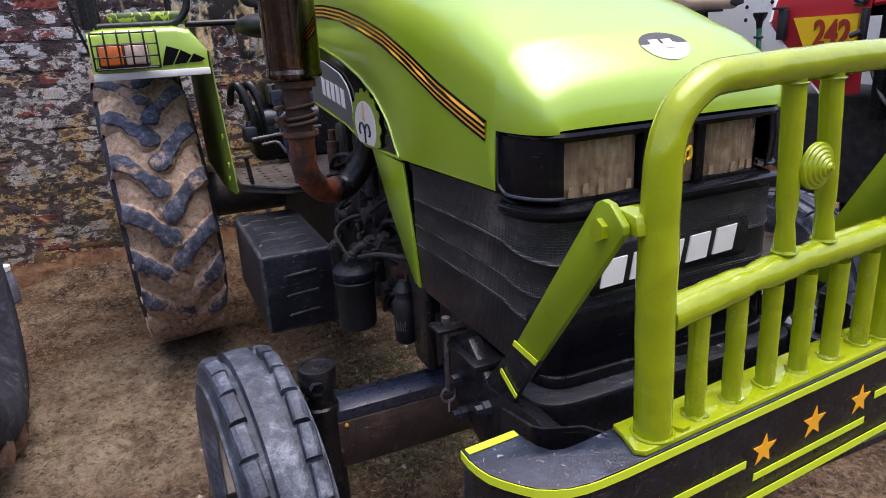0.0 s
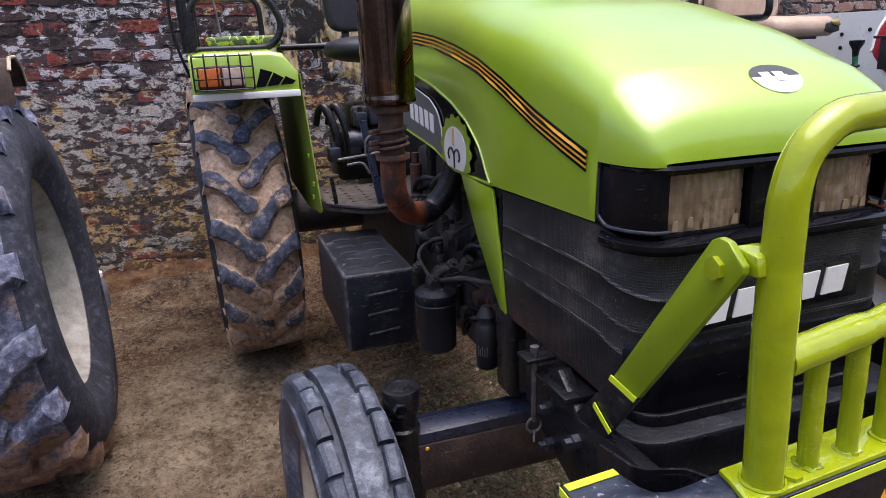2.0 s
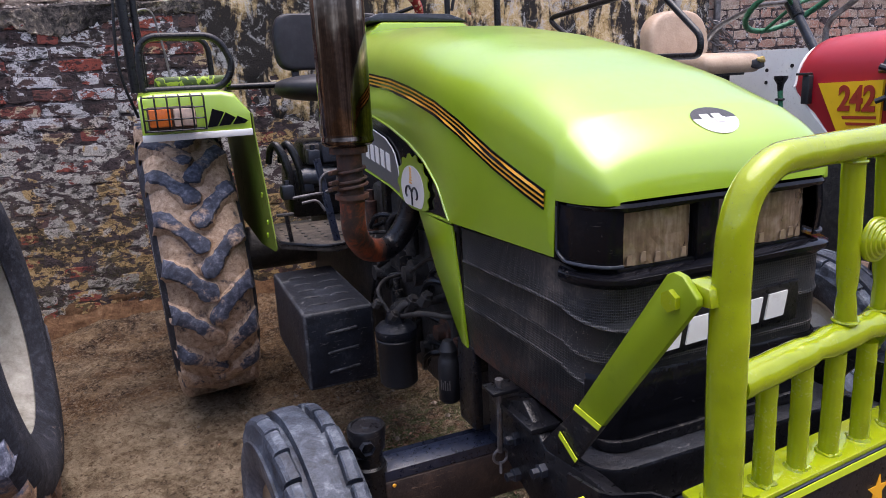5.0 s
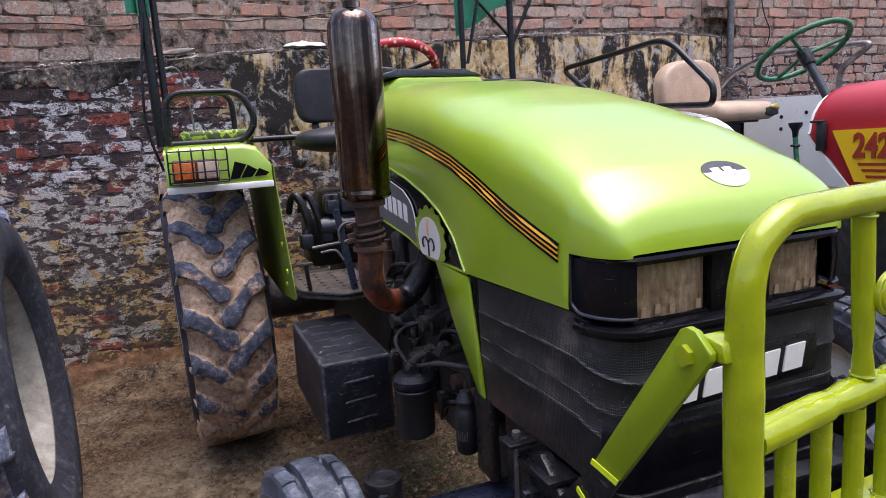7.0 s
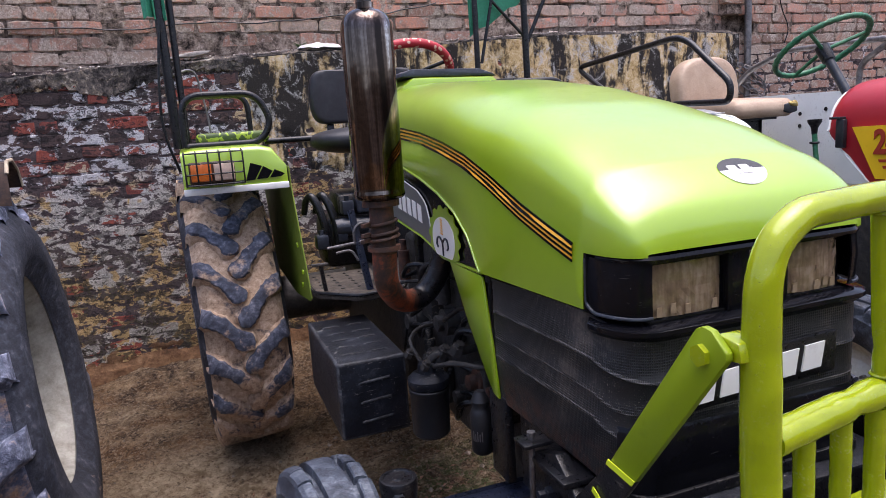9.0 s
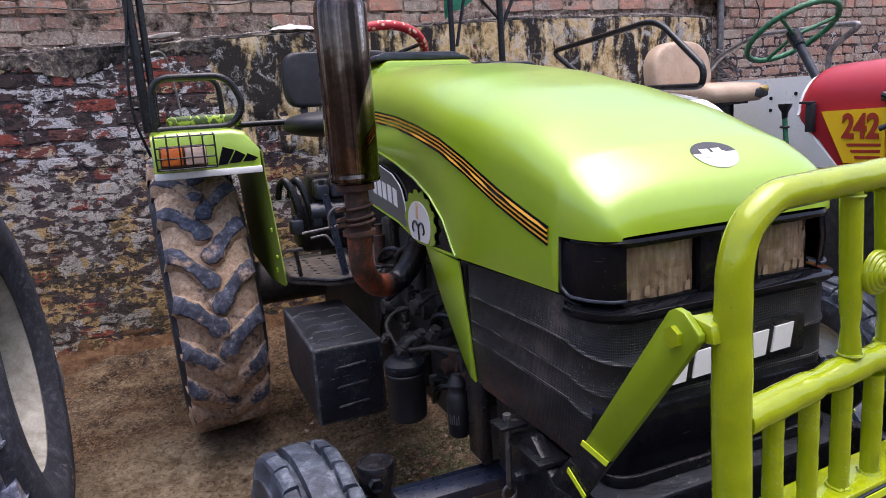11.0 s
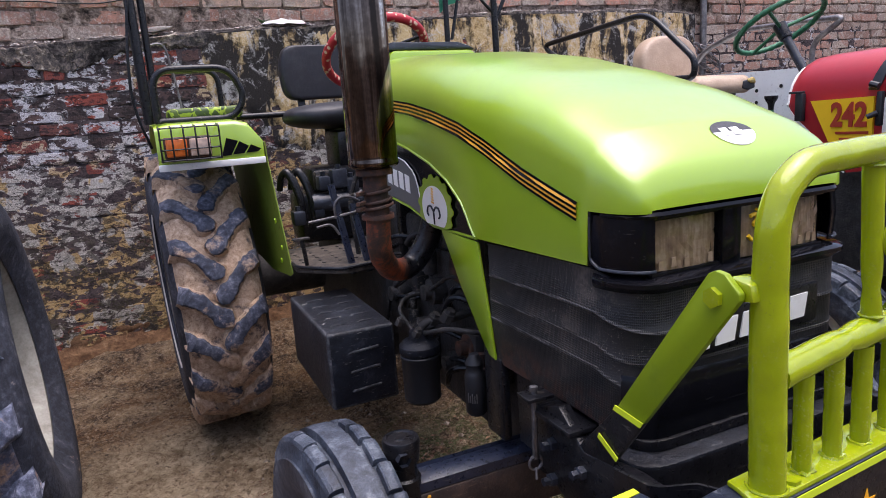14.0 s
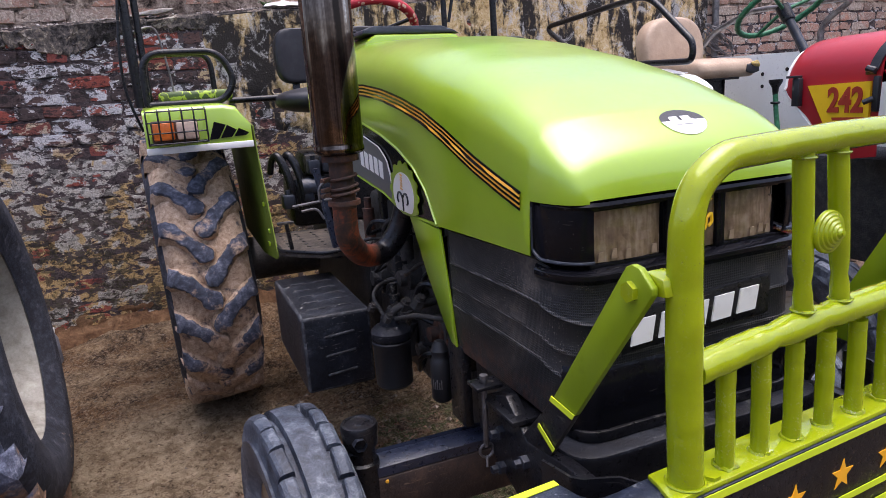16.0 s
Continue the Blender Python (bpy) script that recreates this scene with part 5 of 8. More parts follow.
for side in (-1, 1):
    bm = B()
    prism(bm, [(0.004, 1.13), (0.004, 1.236), (-0.01, 1.236), (-0.01, 1.13)], "x", side * 0.262, side * 0.283, 0.002)
    part("lamp_post", bm, GLOSS, tractor)
    bm = B()
    grid = []
    for z in (1.125, 1.14, 1.18, 1.215, 1.226):
        bow = 0.004 * math.sin(math.pi * (z - 1.12) / 0.11)
        grid.append([(side * (0.278 - 0.062 * (1 - math.cos(math.pi / 2 * k / 8)) + bow), -0.004 - 0.098 * math.sin(math.pi / 2 * k / 8) - bow, z) for k in range(9)])
    sheet(bm, grid)
    thick(bm, 0.003)
    part("corner_cover", bm, GLOSS, tractor, "glossy black corner cover beside the headlamp")
    # The rim's bead is lighter than the cover: its edge highlight is painted in.
    bm = B()
    edge = [(side * 0.2815, -0.006, z) for z in (1.222, 1.19, 1.16, 1.142)]
    edge += [(side * (0.2815 - 0.062 * (1 - math.cos(math.pi / 2 * k / 8))), -0.008 - 0.098 * math.sin(math.pi / 2 * k / 8), 1.130) for k in range(1, 9)]
    tube(bm, rounded(edge, 0.008, 4), 0.0032, 8)
    part("cover_bead", bm, BLUEBLACK, tractor, "raised bead along the corner cover")
    x0, x1 = (0.070, 0.221)
    if side > 0:
        x0, x1 = 0.070, 0.197
    lamp_b = B()
    box(lamp_b, min(side * x0, side * x1), max(side * x0, side * x1), -0.092, -0.06, 1.122, 1.220, 0.004)
    lamp = part("headlamp", lamp_b, REFLECTOR, tractor, "dusty rectangular headlamp")
    bm = B()
    rl = random.Random(17)
    grid = []
    for i in range(11):
        x = x0 + 0.004 + (x1 - x0 - 0.008) * i / 10
        grid.append([(side * x, -0.094 - 0.007 * math.sin(math.pi * i / 10) + rl.uniform(-0.0012, 0.0012), 1.126 + 0.090 * k / 6) for k in range(7)])
    sheet(bm, grid)
    thick(bm, 0.002)
    part("lamp_lens", bm, LENS, lamp, smooth=False)
    for k in range(5):
        for z, w in ((1.137 + 0.004 * (k % 2), 0.012),) if k != 1 else ():
            xc = x0 + 0.022 + (x1 - x0 - 0.040) * k / 4 + rl.uniform(-0.003, 0.003)
            bm = B()
            y = -0.0965 - 0.007 * math.sin(math.pi * (xc - x0) / (x1 - x0))
            prism(bm, [(side * xc - w / 2, z - 0.009), (side * xc + w / 2, z - 0.009), (side * xc + w / 2 - 0.001, z + 0.008), (side * xc - w / 2 + 0.002, z + 0.007)], "y", y - 0.0012, y + 0.001)
            part("lens_facet", bm, FACET, lamp, smooth=False)
    for z in (1.121, 1.221):
        bm = B()
        box(bm, min(side * x0, side * x1) - 0.003, max(side * x0, side * x1) + 0.003, -0.102, -0.085, z - 0.004, z + 0.004, 0.001)
        part("lamp_rim", bm, GLOSS, lamp)
for x0, x1 in ((-0.066, -0.020), (0.048, 0.068)):
    bm = B()
    box(bm, x0, x1, -0.106, -0.06, 1.118, 1.225, 0.003)
    part("lamp_divider", bm, GLOSS, tractor)
bm = B()
box(bm, -0.020, 0.048, -0.099, -0.07, 1.122, 1.220, 0.002)
middle = part("middle_panel", bm, LENS, tractor, "smoky middle panel with a yellow om sign")
# yellow om sign: three strokes, a curl and a dot
bm = B()
ox, oz, oy = 0.006, 1.150, -0.1015
P = lambda pts: [(ox + a, oy, oz + b) for a, b in pts]
tube(bm, rounded(P([(0.000, 0.048), (0.014, 0.053), (0.018, 0.040), (0.006, 0.032), (0.020, 0.026), (0.018, 0.006), (0.004, 0.002), (-0.004, 0.012)]), 0.006, 3), 0.0036, 8)
tube(bm, rounded(P([(0.010, 0.030), (0.024, 0.026), (0.032, 0.036), (0.034, 0.016), (0.026, 0.010)]), 0.006, 3), 0.0030, 8)
tube(bm, rounded(P([(0.014, 0.060), (0.022, 0.055), (0.031, 0.062)]), 0.006, 3), 0.0028, 8)
lathe(bm, [(0.0, 0.0), (0.0035, 0.001), (0.0, 0.004)], Matrix.Translation((ox + 0.023, oy, oz + 0.066)) @ pose(0, 0, 0, 90), 10, cap=False)
part("om_sign", bm, SIGNYELLOW, middle, "yellow om sign")

# smooth glossy sheet under the name plate
bm = B()
sheet(bm, [[(x, y, z) for x, y in nose_outline(g)[7:-7]] for z, g in ((0.812, 0.002), (0.818, 0.006), (0.93, 0.006), (0.938, 0.002))])
part("lower_panel", bm, GLOSS, tractor, "smooth gloss-black lower nose panel")

# name plate: plain white bars in place of the maker's letters
bm = B()
prism(bm, [(-0.172, 0.958), (0.170, 0.975), (0.172, 1.050), (-0.166, 1.036)], "y", -0.1205, -0.108, 0.002)
plate = part("name_plate", bm, BLACK, tractor, "black name plate with white letter bars")
for k in range(5):
    x0, z0 = -0.157 + 0.0608 * k, 0.971 + 0.0038 * k
    bm = B()
    prism(bm, [(x0, z0), (x0 + 0.046, z0 + 0.002), (x0 + 0.054, z0 + 0.049), (x0 + 0.008, z0 + 0.047)], "y", -0.1235, -0.1200)
    part("letter_bar", bm, WHITE, plate, smooth=False)

# rounded lower pan and weight bracket under the nose
bm = B()
pan = [(-0.255, 0.10), (-0.27, -0.06), (-0.262, -0.12), (-0.235, -0.158), (-0.18, -0.172), (0.18, -0.172), (0.235, -0.158), (0.262, -0.12), (0.27, -0.06), (0.255, 0.10)]
pan = [(p.x, p.y) for p in rounded([(-0.285, 0.10, 0), (-0.300, -0.164, 0), (0.300, -0.164, 0), (0.285, 0.10, 0)], 0.075, 8)]
prism(bm, pan, "z", 0.715, 0.800, 0.006)
for f in bm.faces:
    f.material_index = 1 if f.normal.z > 0.3 else 0
part("front_pan", bm, [BLACK, TOOLBLACK], tractor, "rounded black pan under the nose")
# Black plate added to keep the bumper's hollow dark, with no ground showing.
bm = B()
box(bm, -0.31, 0.31, -0.37, -0.10, 0.690, 0.705, 0.003)
part("hollow_backing", bm, BLACK, tractor)
bm = B()
prism(bm, [(x * 0.88, y * 0.80 + 0.006) for x, y in pan], "z", 0.800, 0.822, 0.004)
part("nose_base", bm, BLACK, tractor)
bm = B()
box(bm, -0.20, 0.20, 0.0, 0.62, 0.52, 0.80, 0.02)
part("front_casting", bm, GRIMY, tractor, "grimy front axle casting")
for side in (-1, 1):
    bm = B()
    prism(bm, [(-0.34, 0.735), (-0.34, 0.80), (-0.16, 0.80), (-0.02, 0.78), (0.06, 0.84), (0.16, 0.80), (0.14, 0.68), (-0.02, 0.62), (-0.16, 0.66)], "x", side * 0.29, side * 0.318, 0.004)
    arm = part("guard_arm", bm, BLACK, tractor, "black bolted arm of the front guard")
    for y, z in ((-0.019, 0.737), (0.081, 0.672), (0.080, 0.752)):
        bm = B()
        lathe(bm, [(0.014, 0.0), (0.014, side * 0.013), (0.009, side * 0.015), (0.009, side * 0.028), (0.0, side * 0.029)], turned(side * 0.318, y, z), 6, cap=False)
        part("bolt", bm, BLUEBLACK, arm)
    bm = B()
    box(bm, side * 0.30 - 0.035, side * 0.30 + 0.035, 0.0, 0.14, 0.80, 0.812, 0.003)
    part("arm_ear", bm, BLACK, arm)
    bm = B()
    box(bm, side * 0.268 - 0.012, side * 0.268 + 0.012, 0.36, 0.45, 0.615, 0.83, 0.006)
    box(bm, side * 0.255 - 0.012, side * 0.255 + 0.012, 0.12, 0.31, 0.64, 0.825, 0.004)
    part("side_bracket", bm, BLACK, tractor)
    bm = B()
    tube(bm, [(side * 0.333, 0.125, 0.86), (side * 0.333, 0.128, 0.70)], 0.0065, 8)
    lathe(bm, [(0.0, 0.0), (0.009, 0.002), (0.009, 0.010), (0.0, 0.012)], Matrix.Translation((side * 0.333, 0.125, 0.852)), 8, cap=False)
    rod = part("tie_rod", bm, STEEL, tractor, "thin steel rod with a ring")
    bm = B()
    tube(bm, [(side * 0.333 + 0.016 * math.cos(a), 0.128, 0.690 + 0.016 * math.sin(a)) for a in [2 * math.pi * k / 14 for k in range(14)]], 0.003, 6, closed=True)
    tube(bm, [(side * 0.333, 0.128, 0.678), (side * 0.336, 0.122, 0.655)], 0.003, 6)
    part("ring", bm, STEEL, rod)
    bm = B()
    box(bm, side * 0.33 - 0.03, side * 0.33 + 0.03, 0.10, 0.15, 0.838, 0.846, 0.002)
    part("rod_tab", bm, BLACK, rod)

# front axle
for side in (-1, 1):
    bm = B()
    box(bm, min(side * 0.03, side * 0.52), max(side * 0.03, side * 0.52), 0.335, 0.445, 0.440, 0.560, 0.006)
    part("axle_beam", bm, AXLEDIRT, tractor, "axle beam caked with oily brown dirt")
    bm = B()
    box(bm, min(side * 0.05, side * 0.54), max(side * 0.05, side * 0.54), 0.3385, 0.425, 0.5605, 0.588, 0.026)
    part("axle_plate", bm, AXLEBLACK, tractor)
    bm = B()
    lathe(bm, [(0.044, 0.30), (0.044, 0.46), (0.040, 0.60), (0.034, 0.605), (0.032, 0.640), (0.040, 0.644), (0.044, 0.690), (0.041, 0.697), (0.034, 0.698), (0.032, 0.695), (0.014, 0.695), (0.012, 0.698), (0.0, 0.699)], Matrix.Translation((side * 0.545, 0.37, 0)), 28, cap=False)
    pin = part("king_pin", bm, BLACK, tractor, "black king pin with round cap")
    bm = B()
    lathe(bm, [(0.016, 0.0), (0.016, -0.02), (0.0, -0.022)], turned(side * 0.545 - 0.012, 0.318, 0.665, "y"), 6, cap=False)
    lathe(bm, [(0.020, 0.0), (0.020, -0.02), (0.0, -0.022)], turned(side * 0.575, 0.34, 0.615, "y"), 8, cap=False)
    part("bolt", bm, BLUEBLACK, pin)
    bm = B()
    lathe(bm, [(0.030, 0.0), (0.030, 0.16)], turned(side * 0.545 if side > 0 else -0.705, 0.40, 0.385), 18)
    part("stub_axle", bm, BLACK, tractor)
bm = B()
lathe(bm, [(0.0, 0.0), (0.005, 0.001), (0.004, 0.003), (0.0, 0.004)], turned(-0.5, 0.333, 0.552, "y"), 10, cap=False)
part("grease_cap", bm, ORANGE, tractor)
front_wheel(tractor, -0.688, 0.40, 0.361, 0.363, 0.087, 5, RIMTAN, -1)
front_wheel(tractor, 0.688, 0.40, 0.361, 0.363, 0.087, 5, RIMTAN, 1)
# rear wheels
rear_wheel(tractor, -0.784, 2.452, 0.655, 0.66, 0.172, RIMWHITE, -1, 6.2, lip=1.04, yaw=2.0, camber=-1.7, bulge=1.09, lugs=20, cake=0.016)
rear_wheel(tractor, 0.775, 2.452, 0.655, 0.66, 0.172, RIMWHITE, 1, 3.0, lugs=20, cake=0.016)
bm = B()
lathe(bm, [(0.11, -0.70), (0.11, 0.70)], turned(0, 2.452, 0.655), 24)
part("rear_axle", bm, GRIMY, tractor)

# engine bay
bm = B()
box(bm, -0.17, 0.17, 0.58, 1.45, 0.50, 1.08, 0.02)
part("engine_block", bm, GRIMY, tractor, "oily dark engine block")
bm = B()
box(bm, -0.21, 0.21, 1.40, 2.45, 0.48, 0.86, 0.03)
part("gearbox", bm, GRIMY, tractor)
bm = B()
box(bm, -0.19, 0.19, 1.22, 1.27, 0.84, 1.42, 0.01)
part("bulkhead", bm, BLACK, tractor)
bm = B()
box(bm, -0.24, 0.24, 0.44, 0.50, 0.72, 1.28, 0.008)
part("radiator", bm, BLACK, tractor)
rr = random.Random(11)
for i in range(16):
    y, z = 0.62 + 0.75 * rr.random(), 0.62 + 0.42 * rr.random()
    bm = B()
    k = rr.randrange(3)
    s = 0.020 + 0.03 * rr.random()
    if k == 0:
        lathe(bm, [(s, 0.0), (s, -0.05), (s * 0.6, -0.052), (s * 0.6, -0.075), (0.0, -0.078)], turned(-0.165, y, z), 14, cap=False)
    elif k == 1:
        box(bm, -0.165 - s, -0.16, y - s, y + s, z - s * 0.8, z + s * 0.8, 0.006)
    else:
        lathe(bm, [(s * 0.8, -0.06), (s * 0.8, 0.05), (s * 0.5, 0.052), (s * 0.5, 0.09)], Matrix.Translation((-0.20, y, z)), 12)
    part("engine_fitting", bm, [GRIMY, GRIMY, DUSTY, RUST][int(rr.random() * 4)], tractor)
for i in range(14):
    y, z = 0.6 + 0.7 * rr.random(), 0.66 + 0.38 * rr.random()
    pts = [(-0.17, y, z), (-0.21 - 0.05 * rr.random(), y + 0.05, z + 0.05 * rr.random()), (-0.22 - 0.04 * rr.random(), y + 0.10 * rr.random() + 0.08, z - 0.10 * rr.random()), (-0.17, y + 0.22, z - 0.05)]
    bm = B()
    tube(bm, rounded(pts, 0.05, 5), 0.0045 + 0.006 * rr.random(), 8)
    part("engine_pipe", bm, BLACK if rr.random() < 0.6 else DUSTY, tractor)
bm = B()
lathe(bm, [(0.0, 0.0), (0.12, 0.0), (0.13, -0.012), (0.13, -0.05), (0.11, -0.055), (0.06, -0.03), (0.0, -0.03)], turned(0.0, 0.585, 0.95, "y"), 32, cap=False)
part("fan_pulley", bm, GRIMY, tractor)
# manifold into the exhaust
MX, MY = -0.459, 0.652
bm = B()
tube(bm, [(MX, MY, 1.288), (MX, MY, 1.153)], 0.031, 20)
tube(bm, [(MX, MY, 1.174), (MX, MY, 1.162)], 0.042, 20)
tube(bm, [(MX, MY, 1.29), (MX, MY, 1.275)], 0.047, 20)
exhaust = part("exhaust_pipe", bm, RUST, tractor, "rusted exhaust pipe with clamps")
bm = B()
bend = rounded([(-0.459, 0.652, 1.17), (-0.457, 0.675, 1.066), (-0.395, 0.775, 0.99), (-0.318, 0.826, 0.972), (-0.26, 0.823, 1.036), (-0.235, 0.81, 1.12), (-0.215, 0.8, 1.22), (-0.13, 0.8, 1.24)], 0.08, 8)
tube(bm, bend, [0.0315 + 0.005 * k / (len(bend) - 1) for k in range(len(bend))], 20)
for f in bm.faces:
    f.material_index = 1 if f.calc_center_median().x > -0.341 else 0
part("exhaust_elbow", bm, [REDPIPE, BLACK], tractor, "exhaust bend, burnt red turning to black")
for z, r in ((1.208, 0.037), (1.194, 0.039), (1.233, 0.036)):
    bm = B()
    tube(bm, [(MX + r * math.cos(a), MY + r * math.sin(a), z + 0.005 * math.cos(a)) for a in [2 * math.pi * k / 24 for k in range(24)]], 0.0046, 8, closed=True)
    bar(bm, (MX - r, MY - 0.013, z), (MX - r - 0.025, MY - 0.038, z), 0.010, 0.010)
    part("clamp", bm, RUST, exhaust)
bm = B()
lathe(bm, [(0.0455, 1.29), (0.0601, 1.295), (0.0642, 1.301), (0.0642, 1.308), (0.0621, 1.315), (0.0621, 1.322), (0.0630, 1.33), (0.0630, 1.694), (0.0614, 1.711), (0.0537, 1.729), (0.0406, 1.741), (0.0244, 1.746), (0.0211, 1.749), (0.0211, 1.762), (0.0000, 1.762)], Matrix.Translation((MX, MY, 0)), 48, cap=False)
muffler = part("muffler", bm, CHROME, tractor, "tall sooty chrome silencer with reflections painted as streaks")
bm = B()
lathe(bm, [(0.017, 1.759), (0.017, 2.206), (0.014, 2.206), (0.014, 2.079)], Matrix.Translation((MX, MY, 0)), 20, cap=False)
part("tail_pipe", bm, GRIMY, muffler)

# black tool box on the side
bm = B()
box(bm, -0.560, -0.340, 0.950, 1.480, 0.528, 0.776, 0.010, 3)
for f in bm.faces:
    f.material_index = 1 if f.calc_area() < 0.010 else 0
toolbox = part("tool_box", bm, [TOOLBLACK, SCUFFED], tractor, "black pressed-steel box with louvred ribs")
for z in (0.708, 0.645, 0.582):
    bm = B()
    tube(bm, [(-0.492, 0.951, z - 0.005), (-0.485, 0.948, z - 0.002), (-0.405, 0.948, z + 0.004), (-0.398, 0.951, z + 0.004)], 0.0045, 8)
    part("rib", bm, SCUFFED, toolbox)
for y in (1.03, 1.11, 1.19, 1.27, 1.36):
    bm = B()
    tube(bm, [(-0.525, y, 0.771), (-0.515, y, 0.7745), (-0.475, y, 0.7745), (-0.465, y, 0.771)], 0.006, 8)
    part("rib", bm, TOOLBLACK, toolbox)
    bm = B()
    tube(bm, [(-0.435, y, 0.771), (-0.425, y, 0.7745), (-0.385, y, 0.7745), (-0.375, y, 0.771)], 0.006, 8)
    part("rib", bm, TOOLBLACK, toolbox)

# filters
bm = B()
M = Matrix.Translation((-0.336, 0.75, 0))
lathe(bm, [(0.0, 0.592), (0.046, 0.593), (0.054, 0.602), (0.055, 0.722), (0.058, 0.726), (0.058, 0.734), (0.055, 0.737)], M, 32, cap=False)
filt = part("fuel_filter", bm, MATTBLACK, tractor, "matt black filter canister")
bm = B()
lathe(bm, [(0.054, 0.738), (0.059, 0.744), (0.059, 0.764), (0.048, 0.776), (0.030, 0.782), (0.026, 0.806), (0.012, 0.812), (0.0, 0.813)], M, 32, cap=False)
part("filter_head", bm, TOOLBLACK, filt)
bm = B()
tube(bm, rounded([(-0.336, 0.75, 0.80), (-0.31, 0.74, 0.835), (-0.25, 0.72, 0.83), (-0.17, 0.72, 0.84)], 0.04, 5), 0.012, 12)
tube(bm, rounded([(-0.345, 0.77, 0.80), (-0.36, 0.84, 0.845), (-0.30, 0.95, 0.85), (-0.2, 1.0, 0.84)], 0.05, 5), 0.006, 10)
tube(bm, rounded([(-0.325, 0.73, 0.80), (-0.30, 0.62, 0.84), (-0.26, 0.56, 0.84), (-0.2, 0.56, 0.82)], 0.04, 5), 0.007, 10)
part("filter_pipe", bm, GRIMY, filt)
for bx, by, bz, bs in ((-0.348, 0.725, 0.81, 0.014), (-0.322, 0.77, 0.815, 0.016), (-0.29, 0.735, 0.838, 0.018), (-0.375, 0.79, 0.83, 0.013), (-0.26, 0.70, 0.85, 0.02)):
    bm = B()
    lathe(bm, [(0.0, -bs), (bs, -bs), (bs, bs * 0.4), (bs * 0.7, bs * 0.45), (bs * 0.7, bs), (0.0, bs * 1.05)], Matrix.Translation((bx, by, bz)) @ pose(0, 0, 0, 25, 20, 0), 6, cap=False)
    part("fitting", bm, GRIMY, filt)
bm = B()
M2 = Matrix.Translation((-0.281, 0.505, 0))
lathe(bm, [(0.0, 0.632), (0.022, 0.634), (0.028, 0.642), (0.028, 0.740), (0.024, 0.752), (0.021, 0.758), (0.025, 0.775), (0.012, 0.80), (0.0, 0.80)], M2, 28, cap=False)
oil = part("oil_filter", bm, MATTBLACK, tractor, "small black oil filter with white print")
for k in range(5):
    a = math.radians(200 + 12 * k)
    bm = B()
    c = Vector((-0.281 + 0.0285 * math.cos(a), 0.505 + 0.0285 * math.sin(a), 0.690))
    box(bm, -0.0014, 0.0014, -0.0008, 0.0008, -0.016, 0.010 - 0.006 * (k % 2), 0, 1, Matrix.Translation(c) @ pose(0, 0, 0, 0, 0, math.degrees(a) + 90))
    part("print_bar", bm, STEEL, oil, smooth=False)

# foot plate, pedals, levers, rear linkage
bm = B()
sole = [(-0.512, 1.86), (-0.512, 1.53), (-0.492, 1.495), (-0.385, 1.388), (-0.355, 1.378), (-0.22, 1.40), (-0.22, 1.86)]
prism(bm, sole, "z", 0.852, 0.874, 0.003)
plate = part("foot_plate", bm, FOOTDUST, tractor, "dusty checkered foot plate")
bm = B()
tube(bm, [(x, y, 0.874) for x, y in sole[:-1]], 0.007, 8)
part("foot_plate_lip", bm, BLACK, plate)
for i in range(4):
    for k in range(6):
        bm = B()
        lathe(bm, [(0.008, 0.0), (0.007, 0.003), (0.0, 0.004)], Matrix.Translation((-0.47 + 0.065 * i, 1.53 + 0.055 * k, 0.874)), 8, cap=False)
        part("tread_stud", bm, DUSTY, plate)
for x, y in ((-0.470, 1.50),):
    bm = B()
    tube(bm, [(x, y + 0.03, 0.874), (x - 0.016, y, 0.978)], 0.008, 8)
    box(bm, x - 0.050, x + 0.012, y - 0.012, y + 0.012, 0.978, 0.988, 0.003)
    part("pedal", bm, DUSTY, tractor)
for a, b in (((-0.350, 1.52, 1.172), (-0.312, 1.44, 0.835)), ((-0.275, 1.52, 1.09), (-0.248, 1.44, 0.835))):
    bm = B()
    bar(bm, a, b, 0.022, 0.012)
    part("lever", bm, AXLEBLACK, tractor, "flat blue-black lever")
bm = B()
tube(bm, rounded([(-0.24, 1.6, 0.85), (-0.26, 1.6, 1.1), (-0.20, 1.58, 1.25)], 0.06, 5), 0.010, 8)
part("lever", bm, DUSTY, tractor)
for x in (-0.43, -0.38):
    bm = B()
    tube(bm, rounded([(x - 0.020, 2.03, 1.12), (x - 0.012, 2.01, 1.18), (x + 0.008, 1.98, 1.205), (x + 0.03, 1.96, 1.16), (x + 0.05, 1.94, 1.08), (x + 0.055, 1.94, 0.96)], 0.04, 5), 0.018, 12, flat=0.8)
    part("lift_arm", bm, BLACK, tractor, "black curved lift arm")
bm = B()
box(bm, -0.37, 0.42, 2.02, 2.25, 0.86, 1.09, 0.03)
box(bm, -0.30, 0.45, 2.04, 2.25, 1.08, 1.20, 0.03)
box(bm, -0.16, 0.45, 2.06, 2.30, 1.18, 1.36, 0.03)
part("lift_housing", bm, BLACK, tractor)
bm = B()
lathe(bm, [(0.0, -0.34), (0.036, -0.335), (0.040, -0.32), (0.040, -0.14), (0.044, -0.138), (0.044, -0.11), (0.0, -0.10)], turned(0.0, 1.93, 1.055), 20, cap=False)
part("lift_cylinder", bm, BLUEBLACK, tractor, "dark blue-black hydraulic cylinder")
